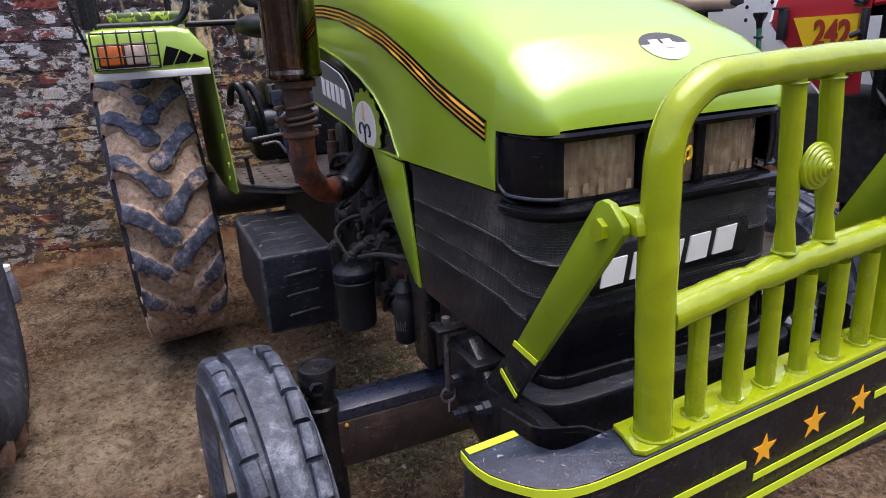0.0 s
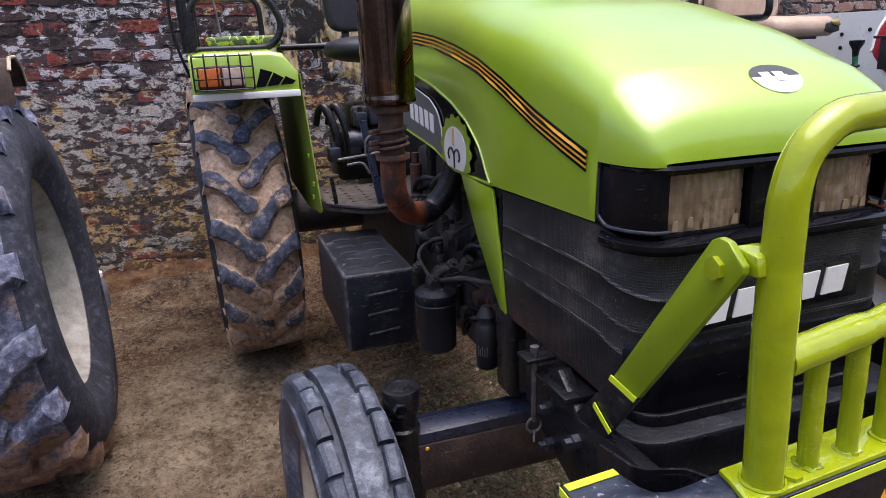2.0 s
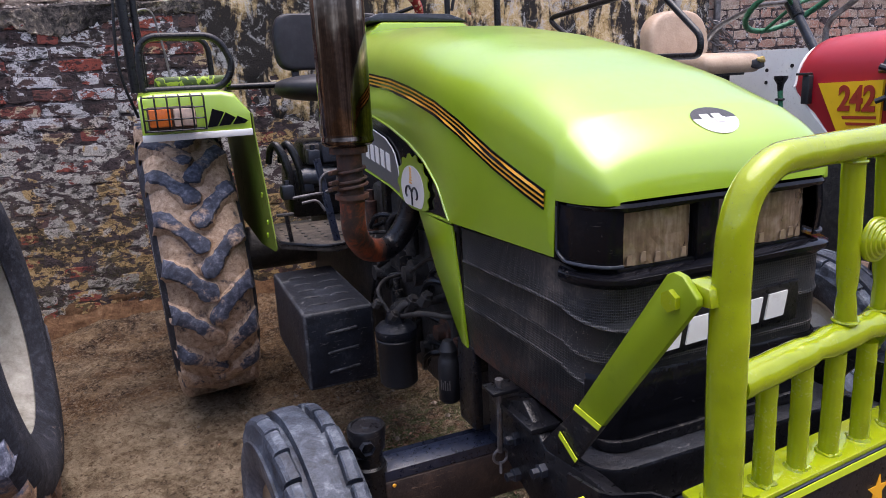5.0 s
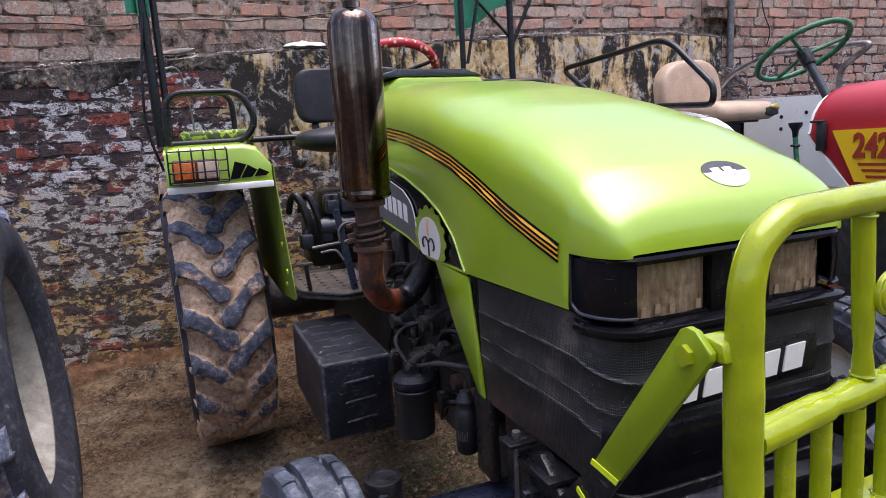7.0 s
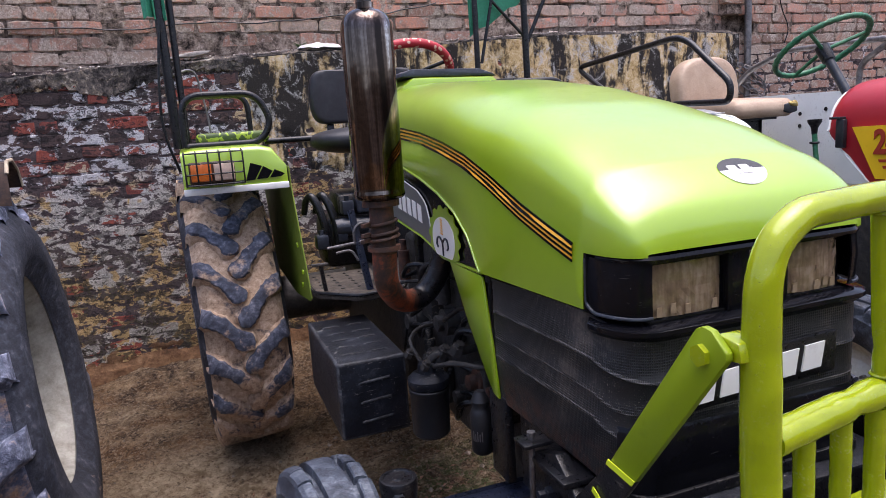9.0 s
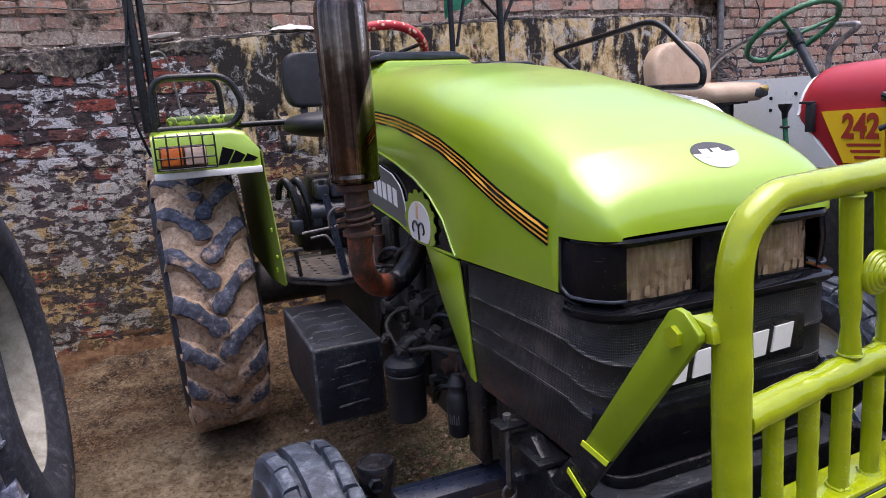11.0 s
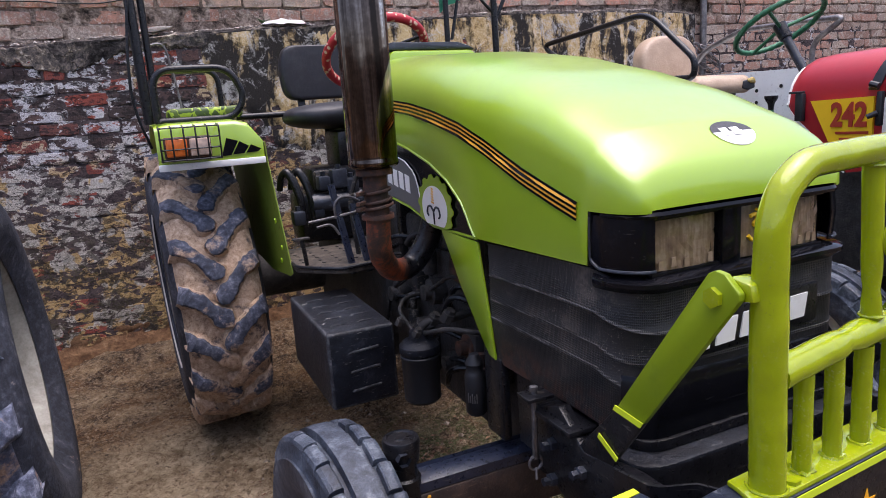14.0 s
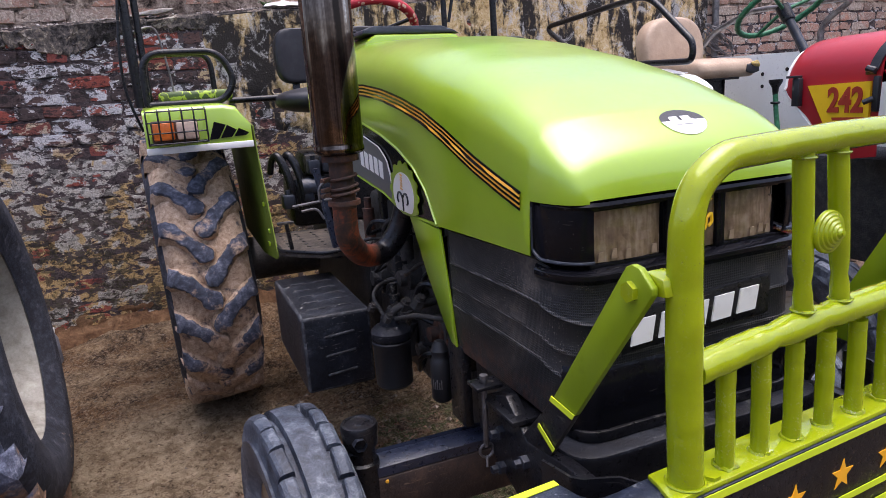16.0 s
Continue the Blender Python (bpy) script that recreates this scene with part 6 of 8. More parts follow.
for bx, bz, bs in ((-0.275, 1.14, 0.026), (-0.205, 1.155, 0.034), (-0.15, 1.12, 0.028), (-0.31, 1.02, 0.022), (-0.40, 1.00, 0.026)):
    bm = B()
    box(bm, bx - bs, bx + bs, 1.90, 1.97, bz - bs * 1.2, bz + bs * 1.2, 0.008)
    lathe(bm, [(0.012, 0.0), (0.012, 0.02), (0.0, 0.021)], Matrix.Translation((bx, 1.93, bz + bs * 1.2)), 6, cap=False)
    part("valve_block", bm, BLUEBLACK, tractor)
bm = B()
tube(bm, rounded([(-0.457, 1.49, 1.042), (-0.35, 1.49, 1.051), (-0.255, 1.49, 1.063), (-0.20, 1.52, 1.06)], 0.02, 3), 0.0055, 8)
tube(bm, rounded([(-0.352, 1.49, 1.045), (-0.352, 1.49, 1.100), (-0.332, 1.49, 1.122), (-0.287, 1.49, 1.123), (-0.25, 1.50, 1.10)], 0.02, 4), 0.0055, 8)
tube(bm, rounded([(-0.42, 1.52, 1.015), (-0.36, 1.52, 1.022), (-0.34, 1.50, 0.98)], 0.02, 3), 0.005, 8)
part("linkage_rod", bm, STEEL, tractor, "bent grey control rod")
bm = B()
box(bm, -0.30, -0.22, 1.97, 2.03, 1.10, 1.19, 0.015)
part("valve_box", bm, DUSTY, tractor)

# dashboard
bm = B()
prism(bm, [(-0.20, 1.30), (-0.205, 1.50), (-0.19, 1.60), (-0.15, 1.632), (0.15, 1.628), (0.185, 1.60), (0.20, 1.50), (0.20, 1.30)], "y", 1.262, 1.52, 0.012)
dash = part("dash_cowl", bm, GREEN, tractor, "green dashboard hump")
bm = B()
prism(bm, [(-0.19, 1.634), (-0.185, 1.648), (-0.15, 1.660), (0.10, 1.656), (0.15, 1.640), (0.17, 1.628), (0.15, 1.631)], "y", 1.272, 1.55, 0.003)
part("dash_top", bm, BLUEBLACK, dash)
# steering wheel with spotted cover
C, R = Vector((0.0, 1.88, 1.675)), 0.218
tilt = pose(0, 0, 0, -36, 0, 0)
bm = B()
tube(bm, [C + (tilt @ Vector((R * math.cos(a), R * math.sin(a), 0))) for a in [2 * math.pi * k / 48 for k in range(48)]], 0.019, 14, closed=True)
wheel = part("steering_wheel", bm, POLKA, tractor, "steering wheel in a red cover with pale spots")
for a in (math.pi / 2, math.pi * 7 / 6, math.pi * 11 / 6):
    bm = B()
    tube(bm, [C, C + (tilt @ Vector((R * math.cos(a), R * math.sin(a), 0)))], 0.008, 8)
    part("spoke", bm, BLACK, wheel)
bm = B()
tube(bm, [C + Vector((0, 0, 0.01)), (0.0, 1.52, 1.40)], 0.022, 14)
part("steering_column", bm, BLACK, tractor)
# seat
bm = B()
shape = rounded([(-0.282, 1.512, 0), (-0.300, 1.665, 0), (-0.275, 1.782, 0), (0.255, 1.782, 0), (0.280, 1.665, 0), (0.262, 1.512, 0)], 0.07, 6, True)
cushion(bm, [(p.x, p.y) for p in shape], 2.478, 2.560, 0.022)
part("backrest", bm, SEATBLACK, tractor, "black vinyl backrest")
bm = B()
M = Matrix.Translation((-0.035, 2.27, 1.432))
for v in bmesh.ops.create_uvsphere(bm, u_segments=40, v_segments=20, radius=1.0)["verts"]:
    p = v.co
    q = [math.copysign(abs(c) ** e, c) for c, e in ((p.x, 0.8), (p.y, 0.8), (p.z, 0.75))]
    v.co = M @ Vector((0.315 * q[0], 0.235 * q[1], (0.060 if q[2] > 0 else 0.070) * q[2]))
part("seat", bm, SEATBLACK, tractor, "black vinyl seat cushion")
bm = B()
bar(bm, (0, 2.3, 1.0), (0, 2.3, 1.42), 0.2, 0.2)
bar(bm, (-0.2, 2.50, 1.42), (-0.2, 2.54, 1.60), 0.03, 0.02)
bar(bm, (0.2, 2.50, 1.42), (0.2, 2.54, 1.60), 0.03, 0.02)
part("seat_post", bm, BLACK, tractor)
bm = B()
tube(bm, [(-0.56, 2.30, 1.448), (0.56, 2.30, 1.448)], 0.014, 12)
part("cross_rail", bm, BLACK, tractor)

# mudguards
for side in (-1, 1):
    bm = B()
    # the guard follows the tyre: flat front apron, then over the top and down behind
    sect = [(1.828, 1.268), (1.832, 1.34), (1.845, 1.425), (1.862, 1.438), (1.95, 1.442), (2.45, 1.452), (2.80, 1.42), (3.02, 1.27)]
    sect = [(p.x, p.y) for p in (Vector(q) for q in rounded([(y, z, 0) for y, z in sect], 0.05, 3))]
    inner, outer = side * 0.530, side * 0.930
    sheet(bm, [[(inner + (outer - inner) * k / 8 , y + 0.004 * math.sin(math.pi * k / 8) * -1, z - 0.010 * (1 if k == 8 else 0) - max(0.0, z - 1.345) * (0.92, 0.16, 0.02)[min(k, 2)]) for k in range(9)] for y, z in sect])
    thick(bm, 0.004)
    guard = part("mudguard", bm, GREEN, tractor, "lime-green mudguard with white lower edge")
    bm = B()
    prism(bm, [(1.86, 1.34), (1.845, 1.27), (1.72, 1.07), (1.575, 0.840), (1.62, 0.822), (2.0, 0.775), (2.7, 0.78), (3.0, 1.25), (2.80, 1.34), (2.45, 1.35), (1.95, 1.345)], "x", side * 0.516, side * 0.521)
    # side panel in the green that has its shade painted in
    part("guard_side", bm, GUARDGREEN, guard, smooth=False)
    bm = B()
    tube(bm, [(side * 0.5185, 1.845, 1.27), (side * 0.5185, 1.72, 1.07), (side * 0.5185, 1.577, 0.842)], 0.0022, 8)
    part("guard_flange", bm, GUARDGREEN, guard)
    for y, z in ((1.72, 0.92), (1.80, 1.02), (1.76, 0.86)):
        bm = B()
        lathe(bm, [(0.011, 0.0), (0.011, side * 0.007), (0.0, side * 0.008)], turned(side * 0.521, y, z), 6, cap=False)
        part("bolt", bm, GREEN, guard)
    bm = B()
    box(bm, min(inner, outer) - 0.002, max(inner, outer) + 0.002, 1.818, 1.832, 1.258, 1.284, 0.003)
    part("white_edge", bm, WHITE, guard)
    for decal in (((0.696, 1.299), (0.660, 1.301), (0.628, 1.354), (0.672, 1.369)), ((0.654, 1.302), (0.610, 1.304), (0.588, 1.331), (0.624, 1.353)), ((0.602, 1.305), (0.556, 1.306), (0.541, 1.317), (0.580, 1.337))):
        bm = B()
        prism(bm, [(side * x, z) for x, z in decal], "y", 1.8195, 1.8235)
        part("dark_decal", bm, GLOSS, guard, smooth=False)
    # turn lamp in a wire cage
    lx = (-0.905, -0.735) if side < 0 else (0.735, 0.905)
    bm = B()
    box(bm, lx[0], lx[1], 1.778, 1.826, 1.304, 1.386, 0.006)
    body = part("turn_lamp", bm, RUST, guard, "amber and clear lamp behind a wire cage")
    w = (lx[1] - lx[0]) / 2
    for k, (m, e) in enumerate(((AMBER, 0), (CLEAR, w))):
        bm = B()
        box(bm, lx[0] + e + 0.006, lx[0] + e + w - 0.003, 1.766, 1.780, 1.312, 1.380, 0.006, 3)
        part("lamp_lens", bm, m, guard)
    cx = (lx[0] - 0.013, lx[1] + 0.032)
    bm = B()
    box(bm, cx[0], cx[1], 1.822, 1.828, 1.294, 1.303, 0.001)
    cage = part("cage_frame", bm, BLACK, guard, "black wire cage")
    for k in range(4):
        z = 1.300 + 0.0405 * k
        bm = B()
        tube(bm, rounded([(cx[0], 1.826, z), (cx[0], 1.748, z), (cx[1], 1.748, z), (cx[1], 1.826, z)], 0.012, 3), 0.0032, 6)
        part("wire", bm, BLACK, guard)
    for k in range(6):
        x = cx[0] + (cx[1] - cx[0]) * (k + 0.02) / 5.04
        bm = B()
        tube(bm, rounded([(x, 1.826, 1.428), (x, 1.746, 1.424), (x, 1.746, 1.298), (x, 1.826, 1.296)], 0.012, 3), 0.0032, 6)
        part("wire", bm, BLACK, guard)
    # hand rail
    s = side
    bm = B()
    tube(bm, rounded([(s * 0.905, 2.05, 1.445), (s * 0.905, 2.05, 1.655), (s * 0.60, 2.05, 1.655), (s * 0.545, 2.05, 1.53), (s * 0.60, 2.05, 1.447), (s * 0.90, 2.05, 1.447)], 0.085, 7), 0.0145, 12)
    part("hand_rail", bm, BLACK, guard, "bent black hand rail")
    bm = B()
    tube(bm, rounded([(s * 0.905, 2.30, 1.445), (s * 0.905, 2.30, 1.665), (s * 0.62, 2.30, 1.665), (s * 0.615, 2.30, 1.45)], 0.07, 6), 0.0125, 12)
    part("hand_rail", bm, BLACK, guard, "bent black hand rail")
    bm = B()
    box(bm, min(s * 0.86, s * 0.56), max(s * 0.86, s * 0.56), 2.07, 2.30, 1.448, 1.498, 0.016, 3)
    part("guard_cushion", bm, CAMO, guard, "leaf-patterned green cushion pad")
    # canopy posts
    if side > 0:
        continue
    bm = B()
    for dx, y, r in ((0.0, 2.18, 0.021), (0.038, 2.20, 0.015)):
        tube(bm, [(s * (0.935 - dx), y, 1.44), (s * (0.955 - dx * 1.4), y, 2.75)], r, 10)
    part("canopy_post", bm, BLACK, tractor, "black canopy post")
    bm = B()
    tube(bm, rounded([(s * 0.945, 2.16, 1.98), (s * 0.98, 2.15, 1.72), (s * 0.99, 2.15, 1.52), (s * 0.94, 2.15, 1.34)], 0.2, 6), 0.006, 8)
    part("cable", bm, BLACK, tractor)
bm = B()
tube(bm, rounded([(-0.93, 2.2, 1.75), (-0.83, 2.24, 1.79), (-0.80, 2.25, 1.60), (-0.79, 2.25, 1.45)], 0.06, 6), 0.005, 8)
part("cable", bm, STEEL, tractor)
# folded cloth on the left post, spread cloth corner and braces on the right
bm = B()
sheet(bm, [[(-1.00 + 0.075 * k / 5 + 0.01 * math.sin(k * 2.2 + z * 5), 2.17 + 0.014 * math.sin(k * 3 + z * 4), z + 0.010 * math.sin(k * 1.1)) for k in range(6)] for z in (1.98, 2.06, 2.2, 2.4, 2.6, 2.75)])
thick(bm, 0.003)
part("canopy_cloth", bm, CLOTH, tractor, "faded green canopy cloth")
bm = B()
tube(bm, [(0.60, 2.42, 1.45), (0.60, 2.42, 2.75)], 0.015, 10)
part("canopy_post", bm, BLACK, tractor)
bm = B()
tube(bm, [(0.885, 2.40, 1.45), (0.87, 2.40, 2.75)], 0.018, 10)
part("canopy_post", bm, BLACK, tractor)
for a, b, r in (((0.62, 2.41, 1.78), (0.75, 2.41, 2.35), 0.009), ((0.885, 2.40, 1.90), (0.52, 2.42, 2.28), 0.008), ((0.89, 2.40, 1.88), (1.10, 2.40, 2.30), 0.011), ((0.60, 2.42, 1.685), (0.89, 2.40, 1.685), 0.012)):
    bm = B()
    tube(bm, [a, b], r, 8)
    part("canopy_brace", bm, BLACK, tractor)
bm = B()
sheet(bm, [[(0.575 + 0.45 * k / 8, 2.445 + 0.018 * math.sin(k * 1.3 + v * 2), (1.92 + 0.27 * k / 8 + 0.012 * math.sin(k * 2.1)) * (1 - v) + 2.75 * v) for k in range(9)] for v in (0.0, 0.1, 0.25, 0.5, 0.75, 1.0)])
thick(bm, 0.003)
part("canopy_cloth", bm, CLOTH, tractor, "faded green canopy cloth")

# ---- front guard ----
G = -0.378
bm = B()
left = [(-0.484, -0.262), (-0.487, -0.292), (-0.482, -0.322), (-0.468, -0.350), (-0.447, -0.378), (-0.420, -0.396), (-0.385, -0.404), (-0.33, -0.406), (-0.25, -0.406)]
inner = [(-0.250, -0.330), (-0.310, -0.331), (-0.345, -0.333), (-0.368, -0.332), (-0.386, -0.325), (-0.395, -0.308), (-0.400, -0.277), (-0.404, -0.262)]
outline = left + [(-x, y) for x, y in reversed(left)] + [(-x, y) for x, y in reversed(inner)] + inner
prism(bm, outline, "z", 0.697, 0.868, 0.003)
for f in bm.faces:
    f.material_index = 1 if f.normal.z > 0.7 else 0
guard = part("bumper", bm, [BLACK, CHIPPED], tractor, "black steel bumper with lime tape and orange stars")
for side in (-1, 1):
    bm = B()
    sheet(bm, [[(side * x, y, z) for x, y in ((0.380, -0.200), (0.372, -0.262), (0.362, -0.276), (0.312, -0.302), (0.298, -0.330))] for z in (0.700, 0.862)])
    thick(bm, 0.005)
    part("bumper_strap", bm, BLACK, guard, "bent black strap behind the bumper end")


def front_line(x0, x1, z, h, name, mat, n=24):
    """Tape along the bumper's face, bending round its end."""
    pts = [Vector((x, y, 0)) for x, y in left + [(-x, y) for x, y in reversed(left)]]
    lens = [0.0]
    for a, b in zip(pts, pts[1:]):
        lens.append(lens[-1] + (b - a).length)
    half_len = lens[-1] / 2
    bm = B()
    grid = []
    for i in range(n + 1):
        s = half_len + x0 + (x1 - x0) * i / n
        s = min(max(s, 0.0), lens[-1])
        x, y = float(np.interp(s, lens, [p.x for p in pts])), float(np.interp(s, lens, [p.y for p in pts]))
        a = max(1, min(len(pts) - 1, int(np.searchsorted(lens, s))))
        t = (pts[a] - pts[a - 1]).normalized()
        nx, ny = t.y, -t.x
        grid.append([(x + nx * 0.0024, y + ny * 0.0024, z), (x + nx * 0.0024, y + ny * 0.0024, z + h)])
    sheet(bm, grid)
    thick(bm, 0.0012)
    return part(name, bm, mat, guard)


front_line(-0.62, 0.62, 0.8545, 0.0125, "lime_tape", LIME, 60)
front_line(-0.60, -0.100, 0.775, 0.012, "lime_tape", LIME)
front_line(-0.080, 0.194, 0.744, 0.012, "lime_tape", LIME)
front_line(0.214, 0.60, 0.783, 0.013, "lime_tape", LIME)
front_line(-0.60, 0.60, 0.704, 0.015, "lime_tape", LIME, 60)
bm = B()
box(bm, -0.482, -0.404, -0.278, -0.265, 0.8685, 0.8705, 0.0005, 1)
part("lime_tape", bm, LIME, guard)
for x, z, r in ((-0.061, 0.791, 0.027), (0.055, 0.796, 0.028), (0.175, 0.794, 0.027)):
    star = []
    for k in range(10):
        a = math.pi / 2 + math.pi * k / 5 - 0.06
        q = r if k % 2 == 0 else r * 0.42
        star.append((x + q * math.cos(a), z + q * math.sin(a)))
    bm = B()
    prism(bm, star, "y", -0.4077, -0.4066)
    part("star", bm, STARORANGE, guard, "orange-yellow star sticker", smooth=False)
bm = B()
prism(bm, [(-0.290, -0.335), (-0.294, -0.356), (-0.307, -0.393), (-0.296, -0.4035), (0.296, -0.4035), (0.307, -0.393), (0.294, -0.356), (0.290, -0.335)], "z", 0.8685, 0.877, 0.002)
part("base_plate", bm, WELDGREEN, guard, "green base plate with weld beads")


def dented(pts, amp, seed):
    return [p + Vector((0, amp * noise.noise(Vector((i * 0.35, seed, 1))), amp * noise.noise(Vector((i * 0.35, seed, 7))))) for i, p in enumerate(pts)]


bm = B()
arch = rounded([(-0.260, G, 0.877), (-0.270, G, 1.120), (-0.268, G, 1.327), (0.05, G, 1.334), (0.268, G, 1.331), (0.270, G, 1.120), (0.260, G, 0.877)], 0.20, 12)
fine = []
for a, b in zip(arch, arch[1:]):
    k = max(1, int((b - a).length / 0.02))
    fine += [a.lerp(b, i / k) for i in range(k)]
fine.append(arch[-1])
tube(bm, dented(fine, 0.0014, 3), [along(p.z, [1.12, 1.29], [0.0248, 0.0212]) for p in fine], 24)
part("arch_tube", bm, BARGREEN, guard, "thick hand-painted green arch tube")
bm = B()
fine = [Vector((-0.25 + 0.50 * i / 60, G, along(-0.25 + 0.50 * i / 60, [-0.25, -0.22, -0.11, 0.0, 0.25], [1.042, 1.045, 1.054, 1.061, 1.064]))) for i in range(61)]
dent = [0.0222 + 0.0010 * noise.noise(Vector((i * 0.28, 2, 2))) - 0.0035 * math.exp(-((i - 19) / 2.2) ** 2) - 0.003 * math.exp(-((i - 33) / 2.0) ** 2) for i in range(61)]
tube(bm, dented(fine, 0.0010, 5), dent, 20)
part("cross_tube", bm, BARGREEN, guard, "dented green cross tube")
for xt, xb in ((-0.046, -0.026), (0.031, 0.062)):
    bm = B()
    fine = [Vector((xb + (xt - xb) * i / 14, G, 1.070 + 0.255 * i / 14)) for i in range(15)]
    tube(bm, dented(fine, 0.0005, xt), [0.0149 + 0.0005 * noise.noise(Vector((i * 0.5, xt * 9, 1))) - 0.003 * math.exp(-((i - 3) / 0.9) ** 2) for i in range(15)], 16)
    part("upper_post", bm, BARGREEN, guard)
    for z, xx in ((1.326, xt), (1.082, xb)):
        bm = B()
        tube(bm, [(xx + 0.0165 * math.cos(a), G + 0.0165 * math.sin(a), z - 0.016 if z > 1.2 else z) for a in [2 * math.pi * i / 14 for i in range(14)]], [0.0018 + 0.0030 * abs(noise.noise(Vector((i * 0.8, z * 3.1, 5)))) for i in range(14)], 6, closed=True)
        part("weld_bead", bm, WELDGREEN, guard)
for k, x in enumerate((-0.182, -0.108, -0.035, 0.040, 0.118, 0.196)):
    bm = B()
    fine = [Vector((x - 0.004 * i / 20, G, 0.877 + 0.160 * i / 20)) for i in range(21)]
    tube(bm, dented(fine, 0.0006, k * 3.3), [0.0138 + 0.0006 * noise.noise(Vector((i * 0.25, k * 2.0, 4))) + 0.0007 * noise.noise(Vector((i * 0.8, k * 2.7, 9))) for i in range(21)], 16)
    part("lower_post", bm, WELDGREEN, guard)
    bm = B()
    tube(bm, [(x + (0.0135 + 0.004 * noise.noise(Vector((i * 0.9, k * 2.3, 1)))) * math.cos(a), G + (0.0135 + 0.004 * noise.noise(Vector((i * 0.9, k * 2.3, 1)))) * math.sin(a), 0.8775 + 0.003 * noise.noise(Vector((i * 0.7, k * 1.7, 6)))) for i, a in enumerate([2 * math.pi * i / 20 for i in range(20)])], [0.0030 + 0.0055 * abs(noise.noise(Vector((i * 0.8, k * 3.1, 5)))) for i in range(20)], 6, closed=True)
    part("weld_bead", bm, FOOTGREEN, guard, "brown-stained weld at the foot of a post")
for x, y in ((-0.222, -0.390), (-0.07, -0.352), (0.01, -0.350), (0.085, -0.352)):
    bm = B()
    lathe(bm, [(0.012, 0.0), (0.012, 0.006), (0.0, 0.0065)], Matrix.Translation((x, y, 0.877)), 6, cap=False)
    part("bolt", bm, BARGREEN, guard)
for side in (-1, 1):
    bm = B()
    tube(bm, [(side * 0.260 + 0.0268 * math.cos(a), G + 0.0268 * math.sin(a), 0.8785) for a in [2 * math.pi * i / 24 for i in range(24)]], [0.0018 + 0.003 * abs(noise.noise(Vector((i * 0.7, side, 2)))) for i in range(24)], 6, closed=True)
    part("weld_bead", bm, WELDGREEN, guard)
# stepped cone on the upper posts
bm = B()
prof = [(0.0, -0.004), (0.032, -0.004)]
for k in range(6):
    r = 0.032 - 0.0050 * k
    prof += [(r, 0.0034 * k + 0.001), (r - 0.0016, 0.0034 * k + 0.0030), (r - 0.0044, 0.0034 * k + 0.0034)]
prof += [(0.0040, 0.0225), (0.0, 0.0235)]
lathe(bm, prof, Matrix.Translation((-0.004, G - 0.018, 1.200)) @ pose(0, 0, 0, 90, 0, 0), 36, cap=False)
part("cone_boss", bm, BARGREEN, guard, "stepped green cone boss")
# the guard stands a little askew on the tractor
guard.matrix_basis = Matrix.Translation((-0.27, -0.38, 0)) @ pose(0, 0, 0, 0, 0, 5.0) @ Matrix.Translation((0.27, 0.38, 0))
# flat stay from the chassis to the guard
for side in (-1, 1):
    x0, x1 = side * 0.306, side * 0.317
    back = 0.0 if side < 0 else 0.045
    bm = B()
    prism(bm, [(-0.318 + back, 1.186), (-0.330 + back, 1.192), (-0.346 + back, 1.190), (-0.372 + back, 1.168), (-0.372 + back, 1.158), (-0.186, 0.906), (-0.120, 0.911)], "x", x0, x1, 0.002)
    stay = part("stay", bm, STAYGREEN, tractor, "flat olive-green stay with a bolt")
    bm = B()
    prism(bm, [(-0.120, 0.910), (-0.186, 0.905), (-0.112, 0.805), (-0.096, 0.768), (-0.02, 0.742), (0.0, 0.78)], "x", x0 - 0.0005, x1 + 0.0005, 0.0015)
    part("stay_foot", bm, BLACK, stay)
    for (a, b, c, d) in (((-0.118, 0.914), (-0.188, 0.909), (-0.181, 0.898), (-0.112, 0.903)), ((-0.072, 0.842), (-0.124, 0.816), (-0.118, 0.807), (-0.067, 0.832))):
        bm = B()
        prism(bm, [a, b, c, d], "x", side * 0.3180, side * 0.3200)
        part("lime_tape", bm, LIME, stay, smooth=False)
    bm = B()
    lathe(bm, [(0.0150, 0.0), (0.0150, side * 0.008), (0.0, side * 0.0085)], turned(side * 0.317, -0.331 + back, 1.155), 6, cap=False)
    part("bolt", bm, BARGREEN, stay)
    bm = B()
    prism(bm, [(-0.338 + back, 1.166), (-0.342 + back, 1.184), (-0.378 + back, 1.180), (-0.384 + back, 1.156), (-0.366 + back, 1.154)], "x", side * 0.270, side * 0.305, 0.003)
    part("stay_lug", bm, BARGREEN, stay)

# ---- neighbouring tractor: only its near rear wheel and mudguard stand in view ----
grey_tractor = thing("old_tractor", (-1.595, 1.66, 0.0), "old tractor with white-rimmed rear wheel and rusty mudguard", "tractor")
rear_wheel(grey_tractor, -1.622, 1.66, 0.655, 0.67, 0.190, OLDRIM, -1, 8.0, OLDTYRE, OLDLUG, "rear", 1.11, 0.91, 0.0, 0.0, -4.8, 1.12)
bm = B()
sect = [(1.52, 1.300), (1.52, 1.40), (1.55, 1.438), (1.64, 1.442), (1.72, 1.41), (1.76, 1.35)]
sheet(bm, [[(-1.455 - 0.40 * k / 6, y, z + 0.004 * math.sin(k * 2.0)) for k in range(7)] for y, z in sect])
thick(bm, 0.005)
part("mudguard", bm, MUDWOOD, grey_tractor, "rusty mudguard with a pale worn edge")
bm = B()
